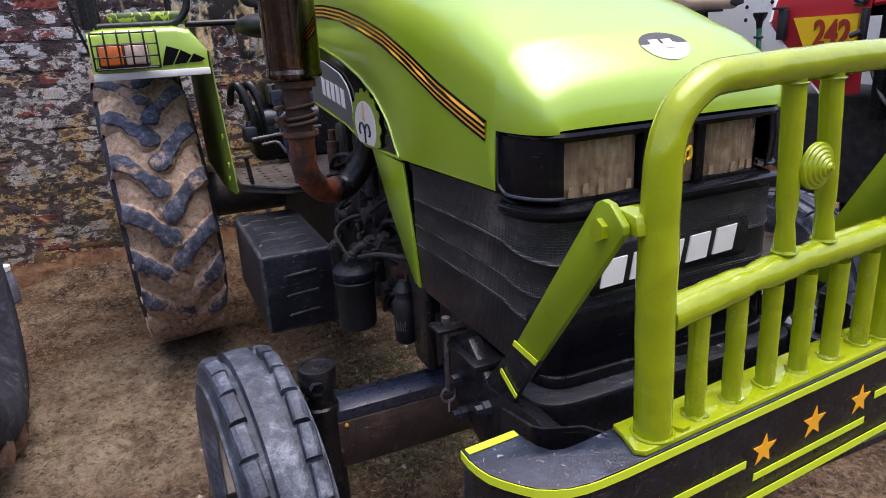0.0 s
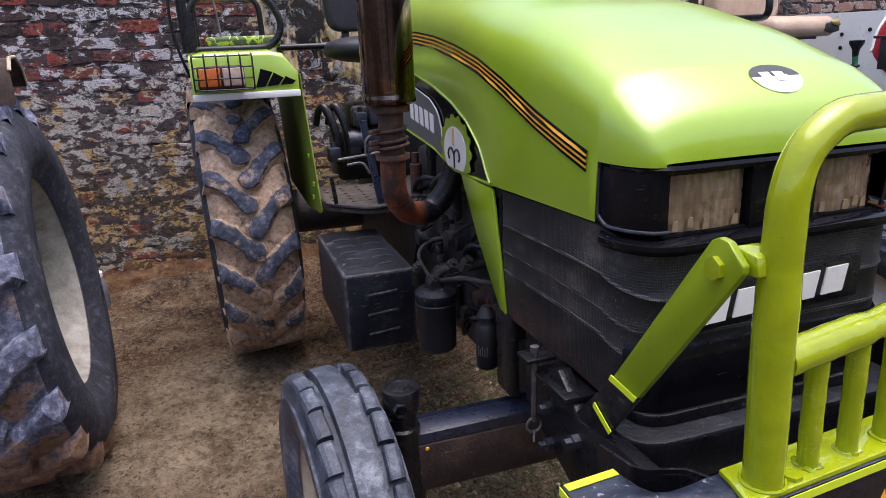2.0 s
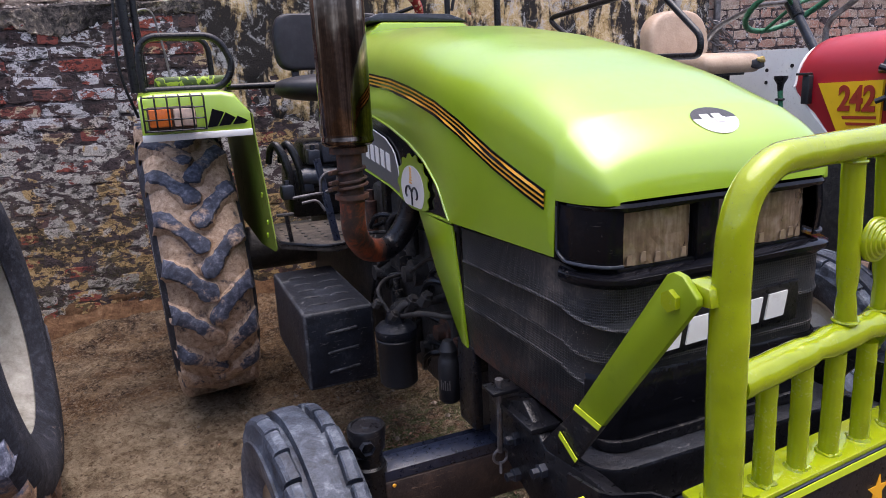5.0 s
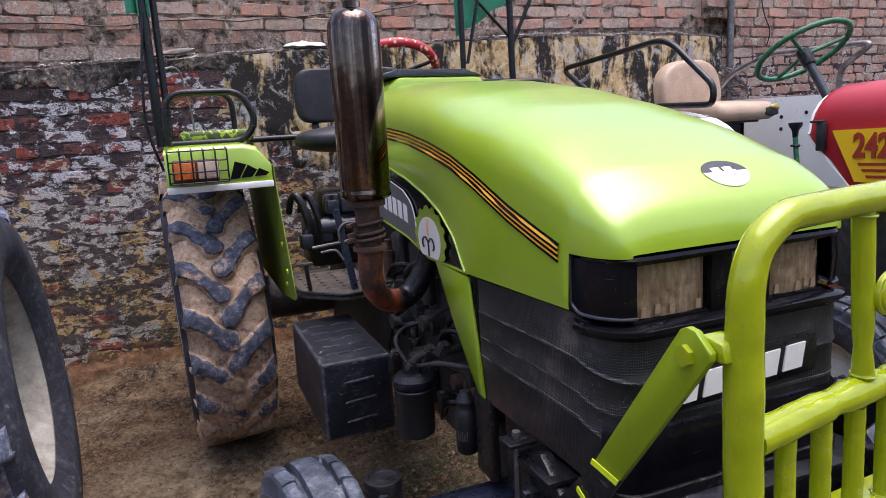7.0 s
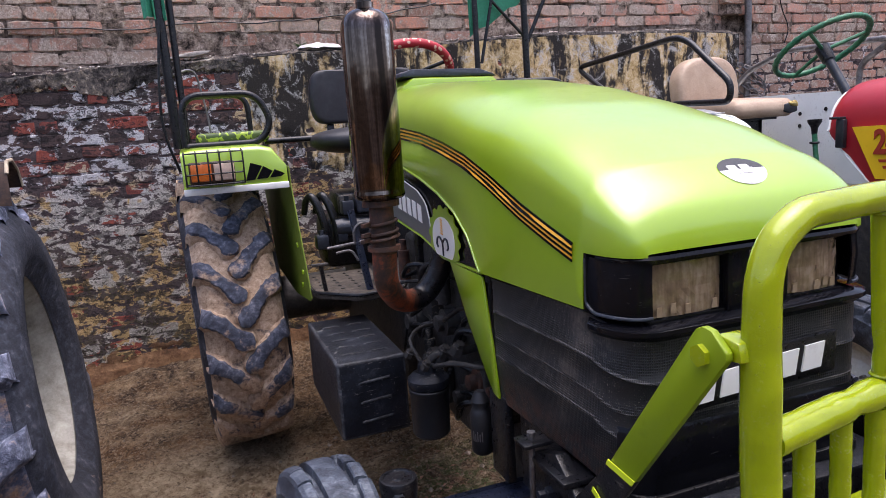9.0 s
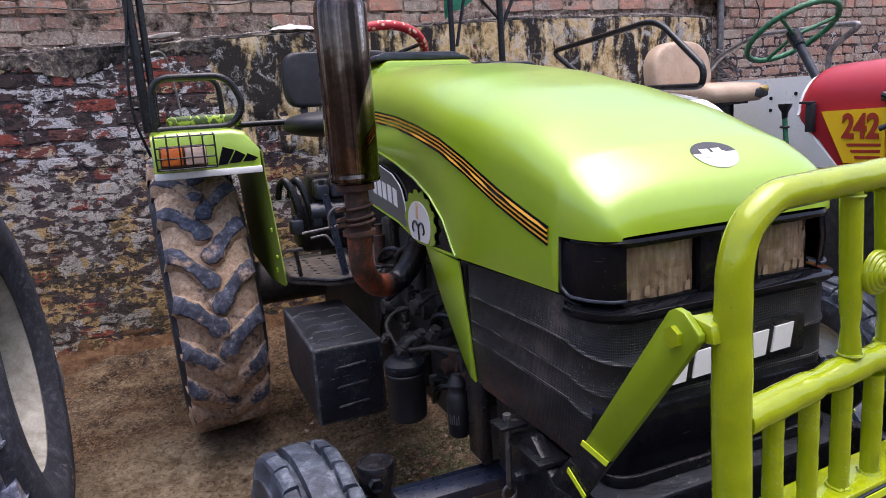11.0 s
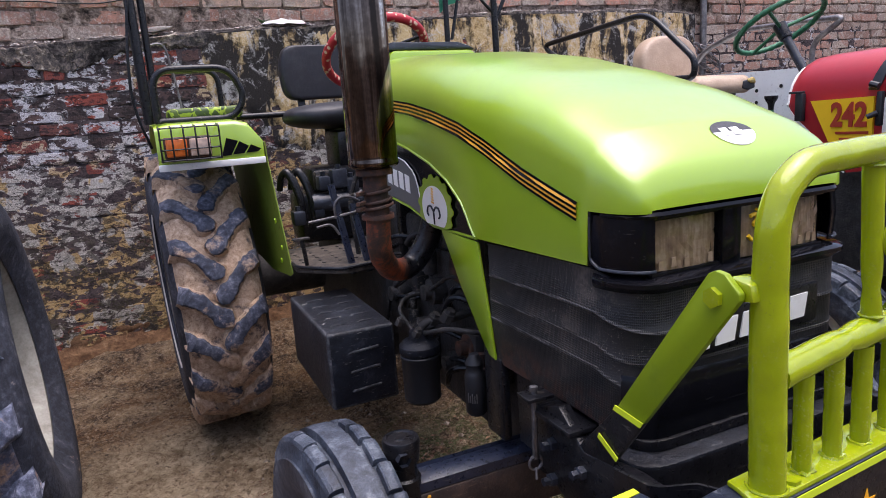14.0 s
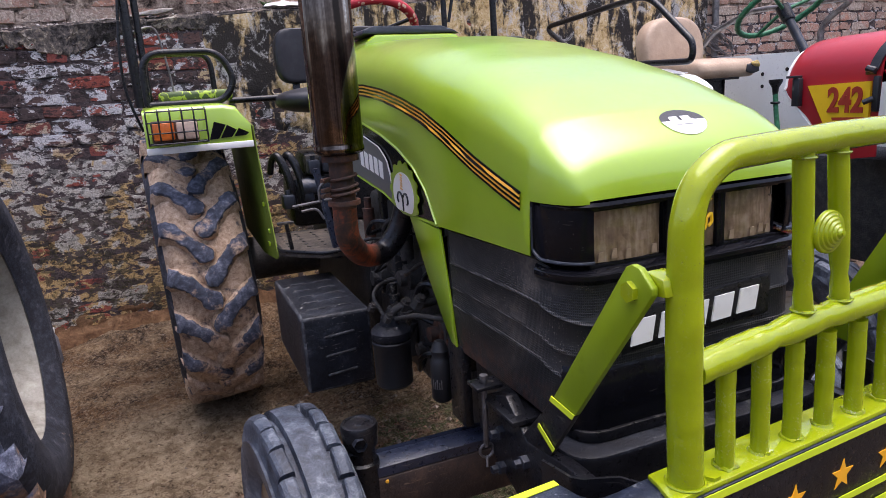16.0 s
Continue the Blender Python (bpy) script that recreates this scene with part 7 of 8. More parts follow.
tube(bm, [(-1.455, y, z + 0.004) for y, z in sect[1:]], 0.006, 8)
part("guard_edge", bm, RIMTAN, grey_tractor)
bm = B()
lathe(bm, [(0.09, -1.2), (0.09, 0.0)], turned(-1.62, 1.66, 0.655), 20)
part("rear_axle", bm, GRIMY, grey_tractor)
bm = B()
bar(bm, (-1.75, 1.66, 0.70), (-1.75, 1.70, 1.40), 0.06, 0.04)
part("guard_stay", bm, GRIMY, grey_tractor)
grey_tractor.rotation_euler = (0, 0, radians(3.2))

# ---- the red tractor ----
red = thing("tractor", (2.0, 1.5, 0.0), "red tractor with grey-white mudguards, tan seat and green steering wheel", "tractor")
RX0, RX1 = 1.62, 2.36


def red_section(y, top, low, w0, w1, r=0.16):
    rz = min(r, top - low - 0.02)
    pts = [(w0, low), (w0 - 0.008, (low + top - rz) / 2), (w0, top - rz)]
    pts += [(w0 + r * (1 - math.cos(math.pi / 2 * k / 6)), top - rz + rz * math.sin(math.pi / 2 * k / 6)) for k in range(1, 7)]
    pts = pts + [(w0 + w1 - x, z) for x, z in reversed(pts)]
    return [(x, y, z) for x, z in pts]



bm = B()
sheet(bm, [red_section(y, t, l, RX0, RX1) for y, t, l in ((0.715, 1.548, 1.08), (0.85, 1.546, 1.06), (0.943, 1.543, 1.135), (1.03, 1.540, 1.232), (1.085, 1.534, 1.275), (1.112, 1.524, 1.300), (1.125, 1.508, 1.322), (1.130, 1.490, 1.335))])
thick(bm, 0.006)
tank = part("fuel_tank_cover", bm, REDPAINT, red, "faded red bonnet side with yellow triangle sign")
bm = B()
tube(bm, [Vector(p) + Vector((-0.002 if p[0] < 2 else 0.002, 0.002, 0)) for p in red_section(1.130, 1.506, 1.33, RX0 + 0.004, RX1 - 0.004)], 0.006, 8)
tube(bm, [(RX0 - 0.002, 1.130, 1.335), (RX0 - 0.003, 1.125, 1.318), (RX0 - 0.003, 1.085, 1.272), (RX0 - 0.003, 0.943, 1.132), (RX0 - 0.002, 0.86, 1.06)], 0.004, 8)
part("white_trim", bm, WHITE, tank)
bm = B()
prism(bm, [(RX0 + 0.02, 1.34), (RX0 + 0.02, 1.42), (RX0 + 0.12, 1.50), (RX1 - 0.12, 1.50), (RX1 - 0.02, 1.42), (RX1 - 0.02, 1.34)], "y", 1.08, 1.120)
part("dash_panel", bm, BLACK, red)
bm = B()
sheet(bm, [red_section(y, t, l, RX0 + 0.015, RX1 - 0.015, 0.15) for y, t, l in ((-0.35, 1.52, 1.40), (-0.2, 1.54, 1.43), (0.3, 1.560, 1.50), (0.50, 1.557, 1.50), (0.575, 1.556, 1.478), (0.62, 1.554, 1.43), (0.65, 1.552, 1.392), (0.712, 1.549, 1.385))])
thick(bm, 0.006)
part("bonnet", bm, REDPAINT, red, "faded red bonnet top")
bm = B()
strap = red_section(0.70, 1.557, 1.385, RX0 - 0.007, RX1 + 0.007, 0.165)
sheet(bm, [[(x, y + along(z, [1.38, 1.56], [0.0, -0.06]), z) for x, _, z in strap] for y in (0.735, 0.775)])
thick(bm, 0.005)
part("strap", bm, SEATBLACK, red, "black rubber strap over the bonnet")
bm = B()
lathe(bm, [(0.05, 1.535), (0.05, 1.575), (0.062, 1.577), (0.062, 1.593), (0.03, 1.600), (0.028, 1.607), (0.0, 1.609)], Matrix.Translation((1.98, 0.86, 0)), 24, cap=False)
part("filler_cap", bm, BLACK, tank)
for y, z0, z1 in ((1.06, 1.27, 1.385),):
    bm = B()
    box(bm, 1.588, 1.612, y - 0.018, y + 0.018, z0, z1, 0.004)
    box(bm, 1.583, 1.615, y - 0.01, y + 0.045, z1, z1 + 0.010, 0.002)
    part("handle", bm, SEATBLACK, tank, "black bonnet handle")
bm = B()
box(bm, 1.590, 1.610, 0.705, 0.727, 1.25, 1.38, 0.004)
tube(bm, [(1.59, 0.72, 1.40), (1.585, 0.75, 1.41)], 0.012, 8)
tube(bm, [(1.585, 0.715, 1.30), (1.57, 0.745, 1.285)], 0.010, 8)
part("latch", bm, SEATBLACK, tank, "black bonnet latch")
# yellow triangle sign with its number
SX = 1.600
bm = B()
prism(bm, [(1.012, 1.352), (0.742, 1.362), (0.742, 1.150), (0.905, 1.150)], "x", SX, SX + 0.012)
sign = part("number_sign", bm, SIGNYELLOW, red, "yellow triangle sign with the number 242", smooth=False)
bm = B()
for k in range(3):
    z = 1.226 - 0.024 * k
    prism(bm, [(0.925 - 0.018 * k - 0.03, z), (0.755, z + 0.003), (0.755, z - 0.008), (0.925 - 0.018 * k - 0.035, z - 0.011)], "x", SX - 0.002, SX)
part("sign_line", bm, SIGNRED, sign, smooth=False)
for size, off, mat, d in ((0.118, 0.0, SIGNRED, 0.003),):
    curve = bpy.data.curves.new("number", 'FONT')
    curve.body, curve.size, curve.extrude, curve.align_x, curve.offset = "242", size, 0.0015, 'CENTER', 0.004
    ob = new("number", curve)
    ob.data.materials.append(mat)
    ob.matrix_basis = Matrix.Translation((SX - 0.004, 0.838, 1.250)) @ pose(0, 0, 0, 90, 0, -90)
    ob.scale = (0.86, 1.1, 1)
    hang(ob, sign)
# engine, chassis and front wheel of the red tractor
bm = B()
box(bm, 1.78, 2.20, -0.30, 0.72, 0.62, 1.36, 0.03)
box(bm, 1.72, 1.80, 0.0, 0.6, 0.95, 1.30, 0.02)
part("engine_block", bm, GRIMY, red, "dark oily engine")
bm = B()
box(bm, 1.80, 2.20, 0.70, 2.5, 0.60, 1.05, 0.03)
part("gearbox", bm, GRIMY, red)
bm = B()
box(bm, 1.66, 2.32, 0.655, 0.70, 0.98, 1.53, 0.01)
part("bulkhead", bm, BLACK, red)
for k in range(7):
    bm = B()
    y, z = -0.1 + 0.12 * k, 1.0 + 0.05 * (k % 3)
    tube(bm, rounded([(1.72, y, z), (1.66, y + 0.03, z + 0.06), (1.68, y + 0.10, z + 0.16), (1.74, y + 0.14, z + 0.2)], 0.06, 5), 0.008, 8)
    part("engine_pipe", bm, GRIMY if k % 2 else STEEL, red)
bm = B()
lathe(bm, [(0.0, 0.0), (0.07, 0.0), (0.085, 0.02), (0.085, 0.10), (0.06, 0.13), (0.0, 0.14)], turned(1.58, 0.42, 1.30), 24, cap=False)
part("alternator", bm, STEEL, red, "pale metal alternator housing")
bm = B()
box(bm, 1.60, 1.72, 0.42, 0.56, 1.335, 1.47, 0.01)
part("battery_cover", bm, BLACK, red)
front_wheel(red, 1.42, 0.80, 0.36, 0.36, 0.085, 0, RIMWHITE, -1)
front_wheel(red, 2.58, 0.80, 0.36, 0.36, 0.085, 0, RIMWHITE, 1)
bm = B()
bar(bm, (1.45, 0.80, 0.42), (2.55, 0.80, 0.42), 0.09, 0.10)
bar(bm, (2.0, 0.80, 0.40), (2.0, 0.80, 0.70), 0.2, 0.2)
part("axle_beam", bm, BLACK, red)
rear_wheel(red, 1.42, 2.40, 0.64, 0.64, 0.16, RIMWHITE, -1, 5.0)
rear_wheel(red, 2.66, 2.40, 0.64, 0.64, 0.16, RIMWHITE, 1, 5.0)
bm = B()
lathe(bm, [(0.10, -0.6), (0.10, 0.6)], turned(2.04, 2.40, 0.64), 20)
part("rear_axle", bm, GRIMY, red)
# mudguards
for x0, x1, side in ((1.42, 1.58, -1), (2.48, 2.84, 1)):
    bm = B()
    arc = [(2.40 - 0.74 * math.cos(a), 0.64 + 0.74 * math.sin(a)) for a in [math.radians(38 + 114 * k / 16) for k in range(17)]]
    if side < 0:
        arc = [(1.50, 1.26), (1.52, 1.305), (1.56, 1.330), (1.633, 1.362), (1.785, 1.386), (2.1, 1.405), (2.4, 1.40), (2.7, 1.36), (2.92, 1.22), (3.05, 1.05)]
    sheet(bm, [[(x0 + (x1 - x0) * k / 4, y, z + 0.06 - 0.012 * (abs(k - 2) == 2)) for k in range(5)] for y, z in arc])
    thick(bm, 0.005)
    mg = part("mudguard", bm, FENDERWHITE, red, "grey-white mudguard")
    bm = B()
    xx = x1 if side < 0 else x0
    prism(bm, [(y, z + 0.06) for y, z in arc] + [(3.0, 0.9), (1.75, 0.9)], "x", xx - 0.004, xx + 0.004)
    part("guard_side", bm, FENDERWHITE, mg, smooth=False)
bm = B()
prism(bm, [(1.15, 0.95), (1.20, 1.30), (1.30, 1.502), (1.75, 1.512), (2.75, 1.52), (2.9, 1.4), (2.9, 0.95)], "x", 2.452, 2.462)
panel = part("inner_panel", bm, FENDERWHITE, red, "grey-white inner panel with drilled holes", smooth=False)
# each hole is a black disc on the panel, its dark inside painted
for y, z in ((2.03, 1.40), (2.03, 1.33), (1.86, 1.42), (1.75, 1.36)):
    bm = B()
    lathe(bm, [(0.0, 0.0), (0.011, 0.0), (0.011, 0.003), (0.0, 0.0035)], turned(2.449, y, z), 12, cap=False)
    part("hole", bm, BLACK, panel)
# rails
bm = B()
tube(bm, rounded([(1.50, 2.60, 1.62), (1.50, 2.90, 1.777), (1.50, 1.89, 1.835), (1.50, 1.56, 1.575), (1.50, 1.565, 1.488), (1.50, 1.95, 1.498)], 0.11, 8), 0.016, 12)
part("hand_rail", bm, BLACK, red, "bent black hand rail")
bm = B()
tube(bm, rounded([(2.62, 2.75, 1.56), (2.62, 2.60, 1.69), (2.62, 2.30, 1.785), (2.62, 1.60, 1.768), (2.62, 1.80, 1.65), (2.62, 1.80, 1.52)], 0.07, 6), 0.016, 12)
part("hand_rail", bm, STEEL, red, "bent grey hand rail")
# seat
bm = B()
arc = []
for a in [2 * math.pi * k / 48 for k in range(48)]:
    c, d = math.cos(a), math.sin(a)
    arc.append((2.05 + 0.222 * math.copysign(abs(c) ** 0.72, c), 1.565 + (0.205 if d > 0 else 0.115) * math.copysign(abs(d) ** 0.72, d) + 0.018 * c))
cushion(bm, arc, 2.28, 2.40, 0.028)
for v in bm.verts:
    u = (v.co.z - 1.46) / 0.31
    v.co.y += 0.06 * u
part("backrest", bm, TAN, red, "tan leather backrest")
bm = B()
box(bm, 1.84, 2.25, 1.868, 2.32, 1.402, 1.516, 0.045, 5)
for v in bm.verts:
    v.co.z -= 0.05 * smooth01((2.02 - v.co.y) / 0.25) * (1 if v.co.z > 1.45 else 0.3)
part("seat", bm, TAN, red, "tan leather seat with a torn front edge")
bm = B()
tube(bm, [(2.185, 1.863, 1.464), (2.215, 1.856, 1.464), (2.245, 1.871, 1.452)], [0.008, 0.017, 0.010], 10)
tear = B()
prism(tear, [(2.150, 1.424), (2.160, 1.461), (2.195, 1.468), (2.240, 1.456), (2.246, 1.421), (2.20, 1.410)], "y", 1.860, 1.90, 0.006)
part("torn_cover", tear, SEATBLACK, red, "dark lining where the cover is torn")
part("torn_foam", bm, FOAM, red, "yellow foam showing through the torn seat")
bm = B()
box(bm, 1.86, 2.14, 1.90, 2.26, 1.385, 1.404, 0.003)
bar(bm, (2.0, 2.0, 1.0), (2.0, 2.0, 1.40), 0.12, 0.12)
part("seat_base", bm, BLACK, red)
# steering wheel bound with green cord
C, R = Vector((2.00, 1.50, 1.70)), 0.215
tilt = pose(0, 0, 0, -33, 0, 0)
bm = B()
tube(bm, [C + (tilt @ Vector((R * math.cos(a), R * math.sin(a), 0.02))) for a in [2 * math.pi * k / 72 for k in range(150)]], [0.0118 + 0.0032 * (k % 2) for k in range(150)], 10, closed=True)
sw = part("steering_wheel", bm, GREENWRAP, red, "steering wheel bound with green cord")
for a in (math.pi * 0.45, math.pi * 7 / 6, math.pi * 11 / 6):
    bm = B()
    tube(bm, [C, C + (tilt @ Vector((R * math.cos(a), R * math.sin(a), 0.02)))], 0.009, 8)
    part("spoke", bm, GREENWRAP, sw)
bm = B()
tube(bm, [C + tilt @ Vector((0, 0, 0.02)), C + tilt @ Vector((0, 0, -0.06))], [0.034, 0.030], 16)
part("hub", bm, BLACK, sw)
bm = B()
tube(bm, [C + tilt @ Vector((0, 0, -0.05)), C + tilt @ Vector((0, 0, -0.36))], 0.021, 14)
part("steering_column", bm, BLUEBLACK, red)
bm = B()
lathe(bm, [(0.0, 1.372), (0.036, 1.370), (0.036, 1.356), (0.018, 1.325), (0.014, 1.29)], Matrix.Translation((2.28, 1.78, 0)), 16, cap=False)
knob = part("gear_lever", bm, BLACK, red, "gear lever with a black funnel knob")
bm = B()
tube(bm, [(2.28, 1.78, 1.30), (2.28, 1.77, 1.20), (2.26, 1.72, 1.0)], [0.014, 0.013, 0.015], 10)
part("lever_rod", bm, GREENWRAP, knob)
bm = B()
tube(bm, [(2.28 + 0.02 * math.cos(a), 1.778 + 0.02 * math.sin(a), 1.245) for a in [2 * math.pi * k / 12 for k in range(12)]], 0.007, 6, closed=True)
part("lever_collar", bm, BLACK, knob)
bm = B()
rows = []
for i in range(9):
    rows.append([(1.43 + 0.13 * k / 7, 1.66 + 0.22 * i / 8, 1.440 + 0.025 * math.sin(math.pi * k / 7) * math.sin(math.pi * i / 8) + 0.012 * noise.noise(Vector((i, k, 3)))) for k in range(8)])
sheet(bm, rows)
thick(bm, 0.004)
tagged(part("plastic_bag", bm, BAG), "crumpled white plastic bag lying on the mudguard", "bag")

# ---- small things along the wall ----
can = thing("can", (-1.672, 3.33, 0.05), "dusty blue-grey plastic can with a white lid", "can")
bm = B()
z0 = earth_height(-1.672, 3.33)
lathe(bm, [(0.0, z0), (0.062, z0), (0.066, z0 + 0.01), (0.060, z0 + 0.15), (0.040, z0 + 0.19)], Matrix.Translation((-1.672, 3.33, 0)), 20, cap=False)
part("body", bm, CANBLUE, can)
bm = B()
lathe(bm, [(0.045, z0 + 0.186), (0.05, z0 + 0.19), (0.05, z0 + 0.215), (0.0, z0 + 0.222)], Matrix.Translation((-1.672, 3.33, 0)), 20, cap=False)
part("lid", bm, WHITE, can)

bm = B()
tube(bm, [(3.55, 3.56, 0.0), (3.55, 3.56, 2.9)], 0.028, 14)
tagged(part("pipe", bm, STEEL), "upright grey steel pipe standing before the wall", "pipe")
bm = B()
rw = random.Random(3)
for k in range(7):
    c = Vector((3.53, 3.50, 1.60 + 0.02 * k))
    r = 0.06 + 0.05 * rw.random()
    ph = rw.random() * 3
    tube(bm, [c + Vector((r * math.cos(a + ph) * 1.5, 0.02 * math.sin(2 * a), r * math.sin(a) + 0.03 * rw.random())) for a in [2 * math.pi * i / 18 for i in range(18)]], 0.005, 6, closed=True)
tagged(part("wire_coil", bm, STEEL), "tangle of grey wire hung on the pipe", "wire", kind="stuff")
for pts in ([(-2.6, 3.70, 2.17), (-1.5, 3.705, 2.19), (-1.15, 3.70, 2.165), (-0.75, 3.70, 2.215), (-0.35, 3.705, 2.20), (0.1, 3.70, 2.24), (0.5, 3.70, 2.29)],
            [(0.25, 3.70, 2.20), (0.55, 3.70, 2.27), (0.95, 3.70, 2.34)],
            [(3.85, 3.575, 2.62), (3.92, 3.575, 2.25), (4.02, 3.575, 2.10), (3.95, 3.575, 1.95)]):
    bm = B()
    line = [p + Vector((0, 0, 0.012 * noise.noise(Vector((p.x * 6, 3, 1))))) for a, b in zip(rounded(pts, 0.15, 5), rounded(pts, 0.15, 5)[1:]) for p in (a, a.lerp(b, 0.33), a.lerp(b, 0.67))]
    tube(bm, line, 0.0048, 6)
    tagged(part("cable", bm, BLACK), "thin black cable sagging along the brick wall", "cable")
for x, w, hh in ((0.0, 0.30, 0.07),):
    bm = B()
    rows = [[(x - w / 2 + w * k / 9 + 0.02 * noise.noise(Vector((k * 0.9, i * 0.9, 8))), WALL_Y - 0.01 + 0.09 * i / 5 + 0.012 * noise.noise(Vector((k, i, 5))), ledge_height(x) + 0.012 + 0.018 * abs(noise.noise(Vector((k * 1.3, i * 1.1, 2)))) + hh * math.sin(math.pi * i / 5) * (0.4 + 0.6 * abs(noise.noise(Vector((k * 0.6, i, x))))) * math.sin(math.pi * k / 9) ** 0.6) for k in range(10)] for i in range(6)]
    sheet(bm, rows)
    thick(bm, 0.003)
    tagged(part("plastic_scrap", bm, BAG), "scrap of dirty white plastic on the ledge", "rag")
slab = B()
edge_at = [(-0.60, 0.000), (-0.52, 0.014), (-0.44, 0.010), (-0.36, 0.022), (-0.33, 0.036), (-0.42, 0.044), (-0.50, 0.034), (-0.58, 0.018)]
prism(slab, [(x - 0.36, ledge_height(x - 0.36) + 0.006 + z) for x, z in edge_at], "y", WALL_Y - 0.004, WALL_Y + 0.075, 0.006)
tagged(part("broken_slab", slab, CRUMB), "broken slab of pale plaster lying on the ledge", "rubble")
weed = thing("weed", (-0.13, 3.66, 2.02), "small green weed growing from the ledge", "plant")
for k in range(11):
    a = 2 * math.pi * k / 11 + 0.3
    L = 0.05 + 0.03 * rw.random()
    bm = B()
    d = Vector((math.cos(a), math.sin(a) * 0.5, 0))
    n = d.cross(Vector((0, 0, 1)))
    base = Vector((-0.13, 3.655, ledge_height(-0.13) + 0.010))
    rows = []
    for i in range(6):
        t = i / 5
        p = base + d * L * t * 0.8 + Vector((0, 0, L * (1.3 * t - 0.7 * t * t)))
        w = 0.009 * math.sin(math.pi * (0.12 + 0.85 * t))
        rows.append([p - n * w, p + Vector((0, 0, -0.002)), p + n * w])
    sheet(bm, rows)
    thick(bm, 0.0008)
    part("leaf", bm, WEED, weed)

# rubbish heap seen under the red tractor
def clod(verts, faces, c, s, r):
    base = len(verts)
    pts = [(1, 0, 0), (-1, 0, 0), (0, 1, 0), (0, -1, 0), (0, 0, 1), (0, 0, -1)]
    for p in pts:
        verts.append((c[0] + p[0] * s * r.uniform(0.6, 1.3), c[1] + p[1] * s * r.uniform(0.6, 1.3), c[2] + p[2] * s * r.uniform(0.45, 0.9)))
    for a in (4, 5):
        for i, j in ((0, 2), (2, 1), (1, 3), (3, 0)):
            faces.append((base + i, base + j, base + a) if a == 4 else (base + j, base + i, base + a))


def stuff(name, count, place, size, mat, label, category, seed):
    r = random.Random(seed)
    verts, faces = [], []
    for _ in range(count):
        x, y, z = place(r)
        clod(verts, faces, (x, y, z), size(r), r)
    mesh = bpy.data.meshes.new(name)
    mesh.from_pydata(verts, [], faces)
    mesh.materials.append(mat)
    return tagged(new(name, mesh), label, category, kind="stuff")


def heap(r):
    x, y = r.gauss(2.75, 0.42), r.gauss(1.75, 0.40)
    q = ((x - 2.75) / 0.9) ** 2 + ((y - 1.75) / 0.85) ** 2
    return x, y, max(0.0, 0.42 * (1 - q)) + 0.01


bm = B()
sheet(bm, [[(2.75 + 1.0 * (i / 16 - 0.5) * 2, 1.75 + 0.95 * (k / 16 - 0.5) * 2, 0.42 * (1 - ((i / 16 - 0.5) * 2 * 1.1) ** 2 - ((k / 16 - 0.5) * 2 * 1.1) ** 2) + 0.05 * noise.noise(Vector((i * 0.7, k * 0.7, 0)))) for i in range(17)] for k in range(17)])
tagged(part("soil_heap", bm, RUBBLE), "heap of dark soil and rubbish on the ground", "heap")
stuff("rubble", 900, heap, lambda r: r.uniform(0.008, 0.035), RUBBLE, "lumps of soil, brick and dry litter", "rubble", 4)
bm = B()
for k in range(26):
    x, y = rw.gauss(2.6, 0.4), rw.gauss(1.6, 0.35)
    z = 0.12 + 0.30 * rw.random()
    tube(bm, rounded([(x, y, z), (x + rw.uniform(-.12, .12), y + rw.uniform(-.1, .1), z + 0.08), (x + rw.uniform(-.25, .25), y + rw.uniform(-.1, .1), z + rw.uniform(-.04, .08))], 0.06, 3), 0.004, 5)
tagged(part("twigs", bm, MUDWOOD), "dry brown twigs lying on the heap", "twigs", kind="stuff")


def on_ground(x0, x1, y0, y1, lift=0.0):
    def place(r):
        x, y = r.uniform(x0, x1), r.uniform(y0, y1)
        return x, y, earth_height(x, y) + lift
    return place


def crumbled(x0, x1, y0, y1, lift):
    """Places on the earth, close together in some patches and sparse in others."""
    def place(r):
        while True:
            x, y = r.uniform(x0, x1), r.uniform(y0, y1)
            if noise.noise(Vector((x * 2.1, y * 2.1, 8))) + 0.6 * noise.noise(Vector((x * 7, y * 7, 3))) > r.uniform(-0.6, 0.5):
                return x, y, earth_height(x, y) + lift
    return place


stuff("gravel", 800, on_ground(-2.0, 0.6, 0.2, 3.45), lambda r: 0.0025 + 0.0065 * r.random() ** 3, STONE, "small pale stones scattered on the earth", "gravel", 7)
stuff("stones", 130, on_ground(-1.0, 0.4, 0.6, 2.2), lambda r: 0.006 + 0.014 * r.random() ** 2, STONE, "pale stones and brick chips on the earth", "stones", 8)
stuff("wall_rubble", 420, on_ground(-2.4, -0.5, 3.0, 3.5, -0.003), lambda r: 0.004 + 0.016 * r.random() ** 3, EARTH, "crumbs of brick and soil along the wall foot", "rubble", 9)


stuff("clods", 18000, crumbled(-2.1, 0.7, 0.1, 3.45, -0.002), lambda r: 0.003 + 0.017 * r.random() ** 3.4, EARTH, "crumbled clods of the same dry earth", "clods", 21)
stuff("earth_lumps", 3200, crumbled(-1.9, 0.4, 0.4, 3.4, -0.003), lambda r: 0.006 + 0.018 * r.random() ** 2.8, EARTH, "dry lumps of the same trodden earth", "clods", 23)


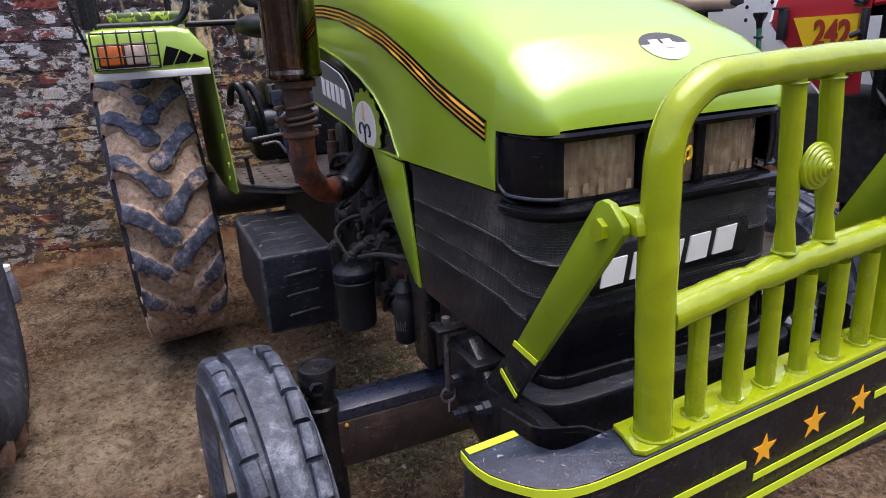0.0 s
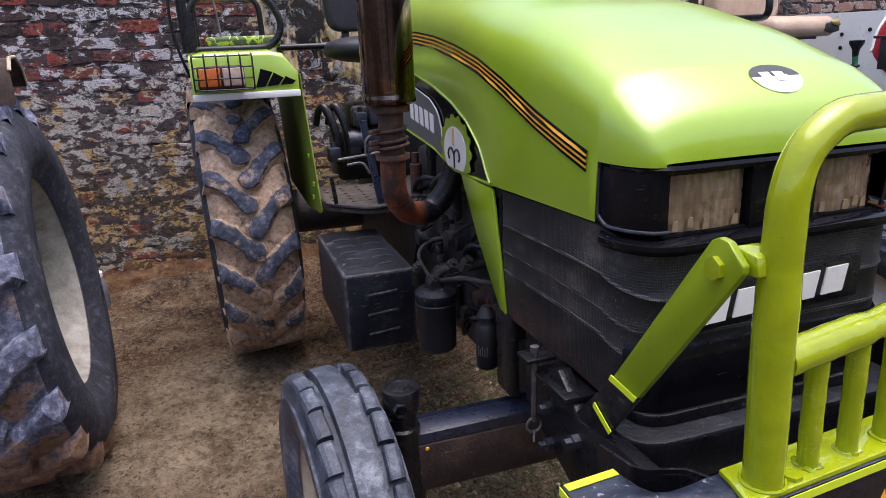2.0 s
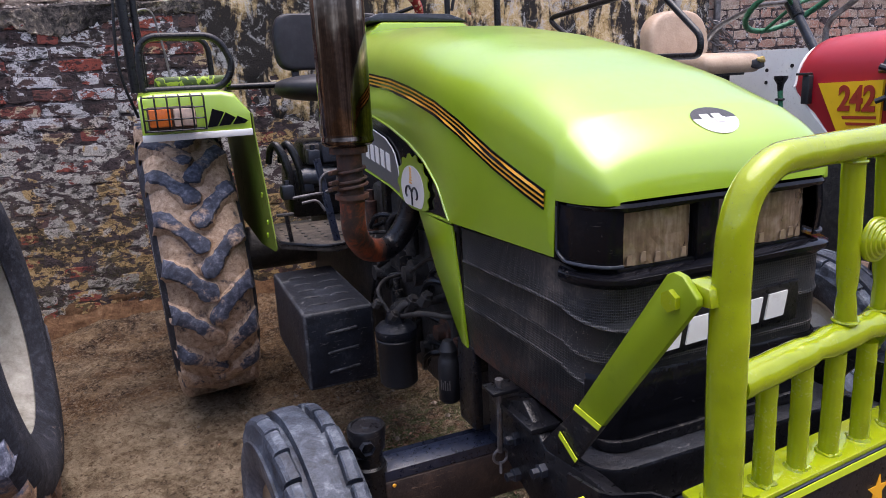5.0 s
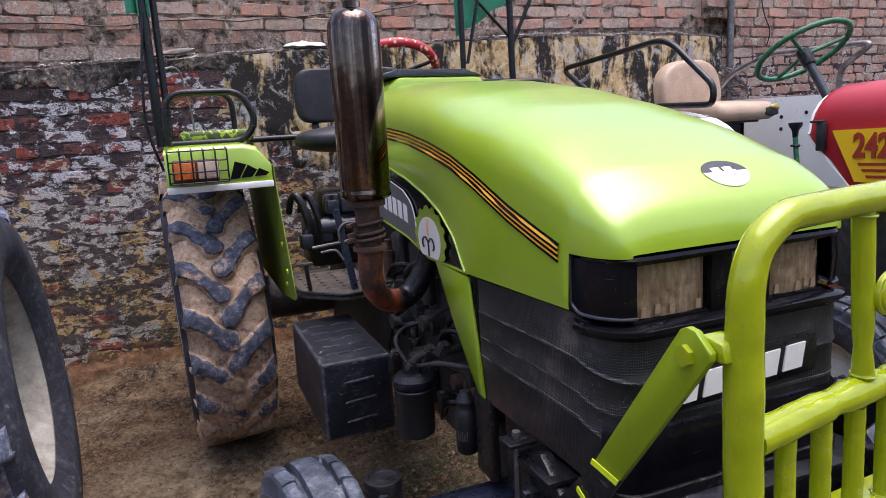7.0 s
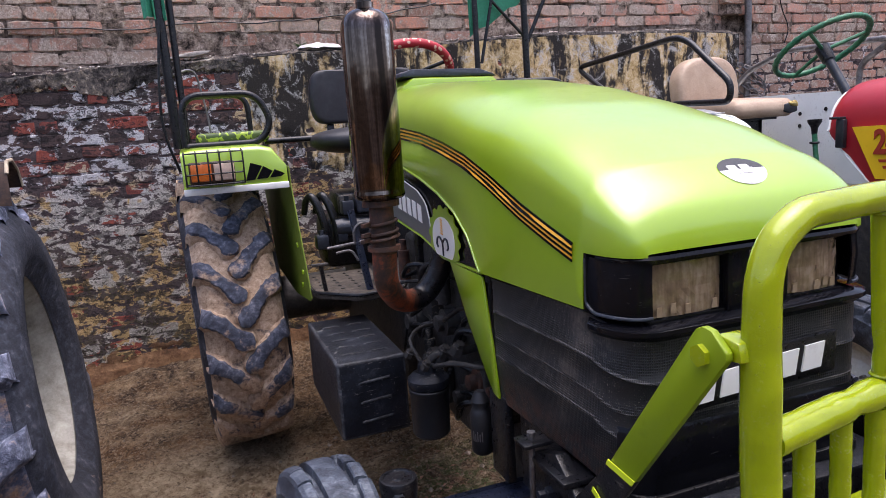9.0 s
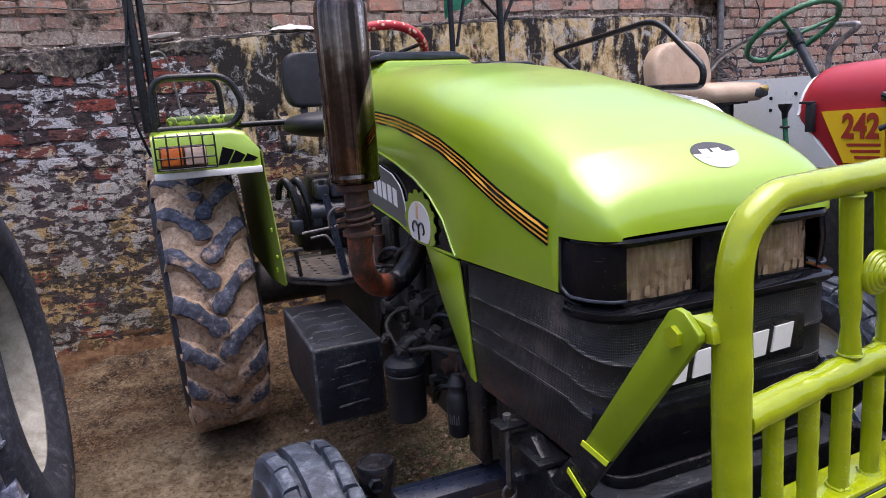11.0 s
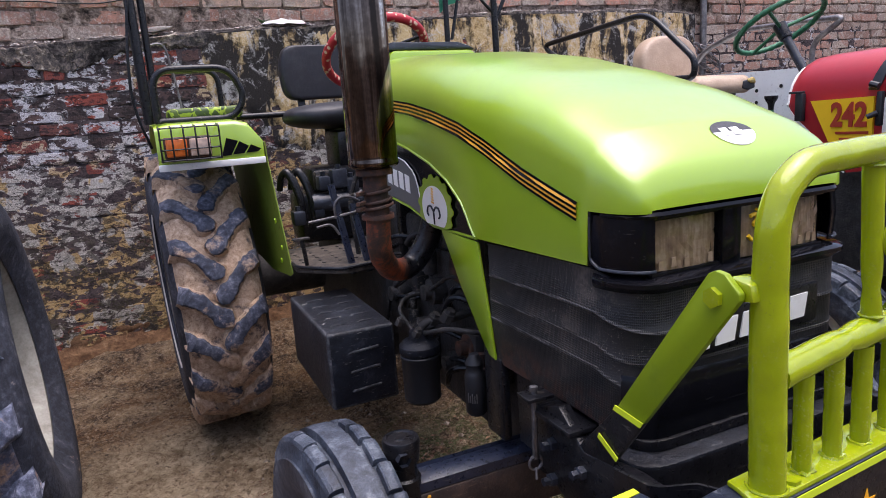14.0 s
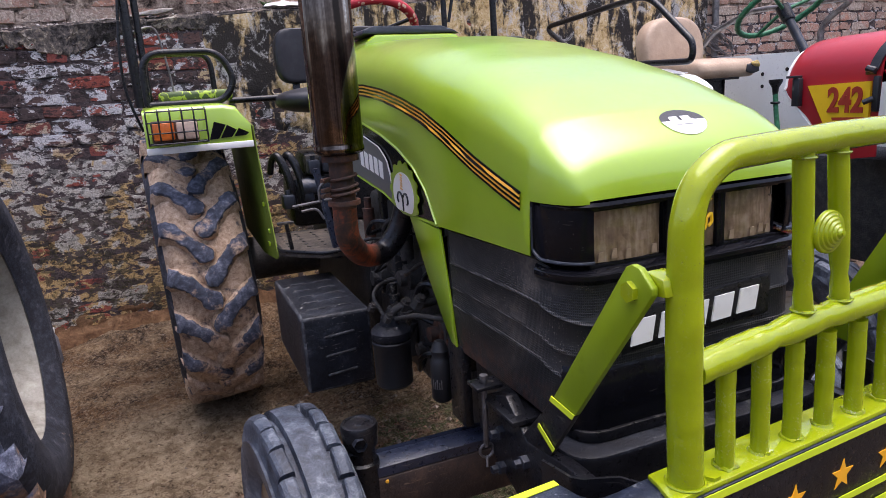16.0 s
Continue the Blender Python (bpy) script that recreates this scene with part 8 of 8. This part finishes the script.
def on_ledge(r):
    x = r.uniform(-2.6, 3.35)
    while noise.noise(Vector((x * 2.3, 1, 1))) + 0.5 * noise.noise(Vector((x * 9, 4, 1))) < r.uniform(-0.2, 0.4):
        x = r.uniform(-2.6, 3.35)
    return x, WALL_Y + 0.002 + 0.10 * r.random() ** 1.2, ledge_height(x) + 0.005 + 0.006 * r.random()


stuff("ledge_crumbs", 2600, on_ledge, lambda r: 0.002 + 0.013 * r.random() ** 4, CRUMB, "crumbs of plaster and mortar along the ledge", "rubble", 31)


def litter(count, seed):
    r = random.Random(seed)
    verts, faces = [], []
    for _ in range(count):
        x, y = r.gauss(-0.2, 0.28), r.gauss(1.35, 0.33)
        z, a, s = earth_height(x, y) + 0.004, r.uniform(0, 6.3), 0.003 + 0.012 * r.random() ** 2
        c, d = math.cos(a) * s, math.sin(a) * s
        b = len(verts)
        verts += [(x - c, y - d, z), (x + d * 0.5, y - c * 0.5, z + r.uniform(0.001, 0.008)), (x + c, y + d, z + r.uniform(0, 0.004)), (x - d * 0.5, y + c * 0.5, z + r.uniform(0.001, 0.008))]
        faces += [(b, b + 1, b + 2), (b, b + 2, b + 3)]
    mesh = bpy.data.meshes.new("leaf_litter")
    mesh.from_pydata(verts, [], faces)
    mesh.materials.append(LEAF)
    return tagged(new("leaf_litter", mesh), "dry leaf litter on the earth under the tractor", "litter", kind="stuff")


litter(1300, 12)

# ---- bricks ----
def brick_mesh(pts, mat):
    mesh = bpy.data.meshes.new("brick")
    mesh.from_pydata(pts, [], BRICK_FACES)
    mesh.materials.append(mat)
    return mesh


own = {(k, up): brick_mesh(SHAPES[(k, up)], BARE_BRICK if up else PAINTED_BRICK) for k in range(14) for up in (False, True)}
rest = {False: ([], []), True: ([], []), 'low': ([], [])}
for place, spin, k, upper, picked in brick_places():
    m = Matrix.Translation(place) @ pose(0, 0, 0, 0, spin, spin * 0.8)
    if picked:
        ob = new("brick", own[(k, upper)])
        ob.matrix_basis = m
        hang(ob, wall_back_top if upper else wall_back)
    else:
        verts, faces = rest['low' if not upper and place[0] > 2.1 + 0.3 * noise.noise(Vector((place[0], place[2] * 4, 2))) else upper]
        b = len(verts)
        verts += [tuple(m @ Vector(p)) for p in SHAPES[(k, upper)]]
        faces += [tuple(b + i for i in f) for f in BRICK_FACES]
for upper, (verts, faces) in rest.items():
    mesh = bpy.data.meshes.new("brickwork")
    mesh.from_pydata(verts, [], faces)
    mesh.materials.append(BARE_BRICK_REST if upper else PAINTED_BRICK_REST)
    ob = new("brickwork", mesh)
    hang(ob, wall_back_top if upper else wall_back)
    tagged(ob, kind="stuff")
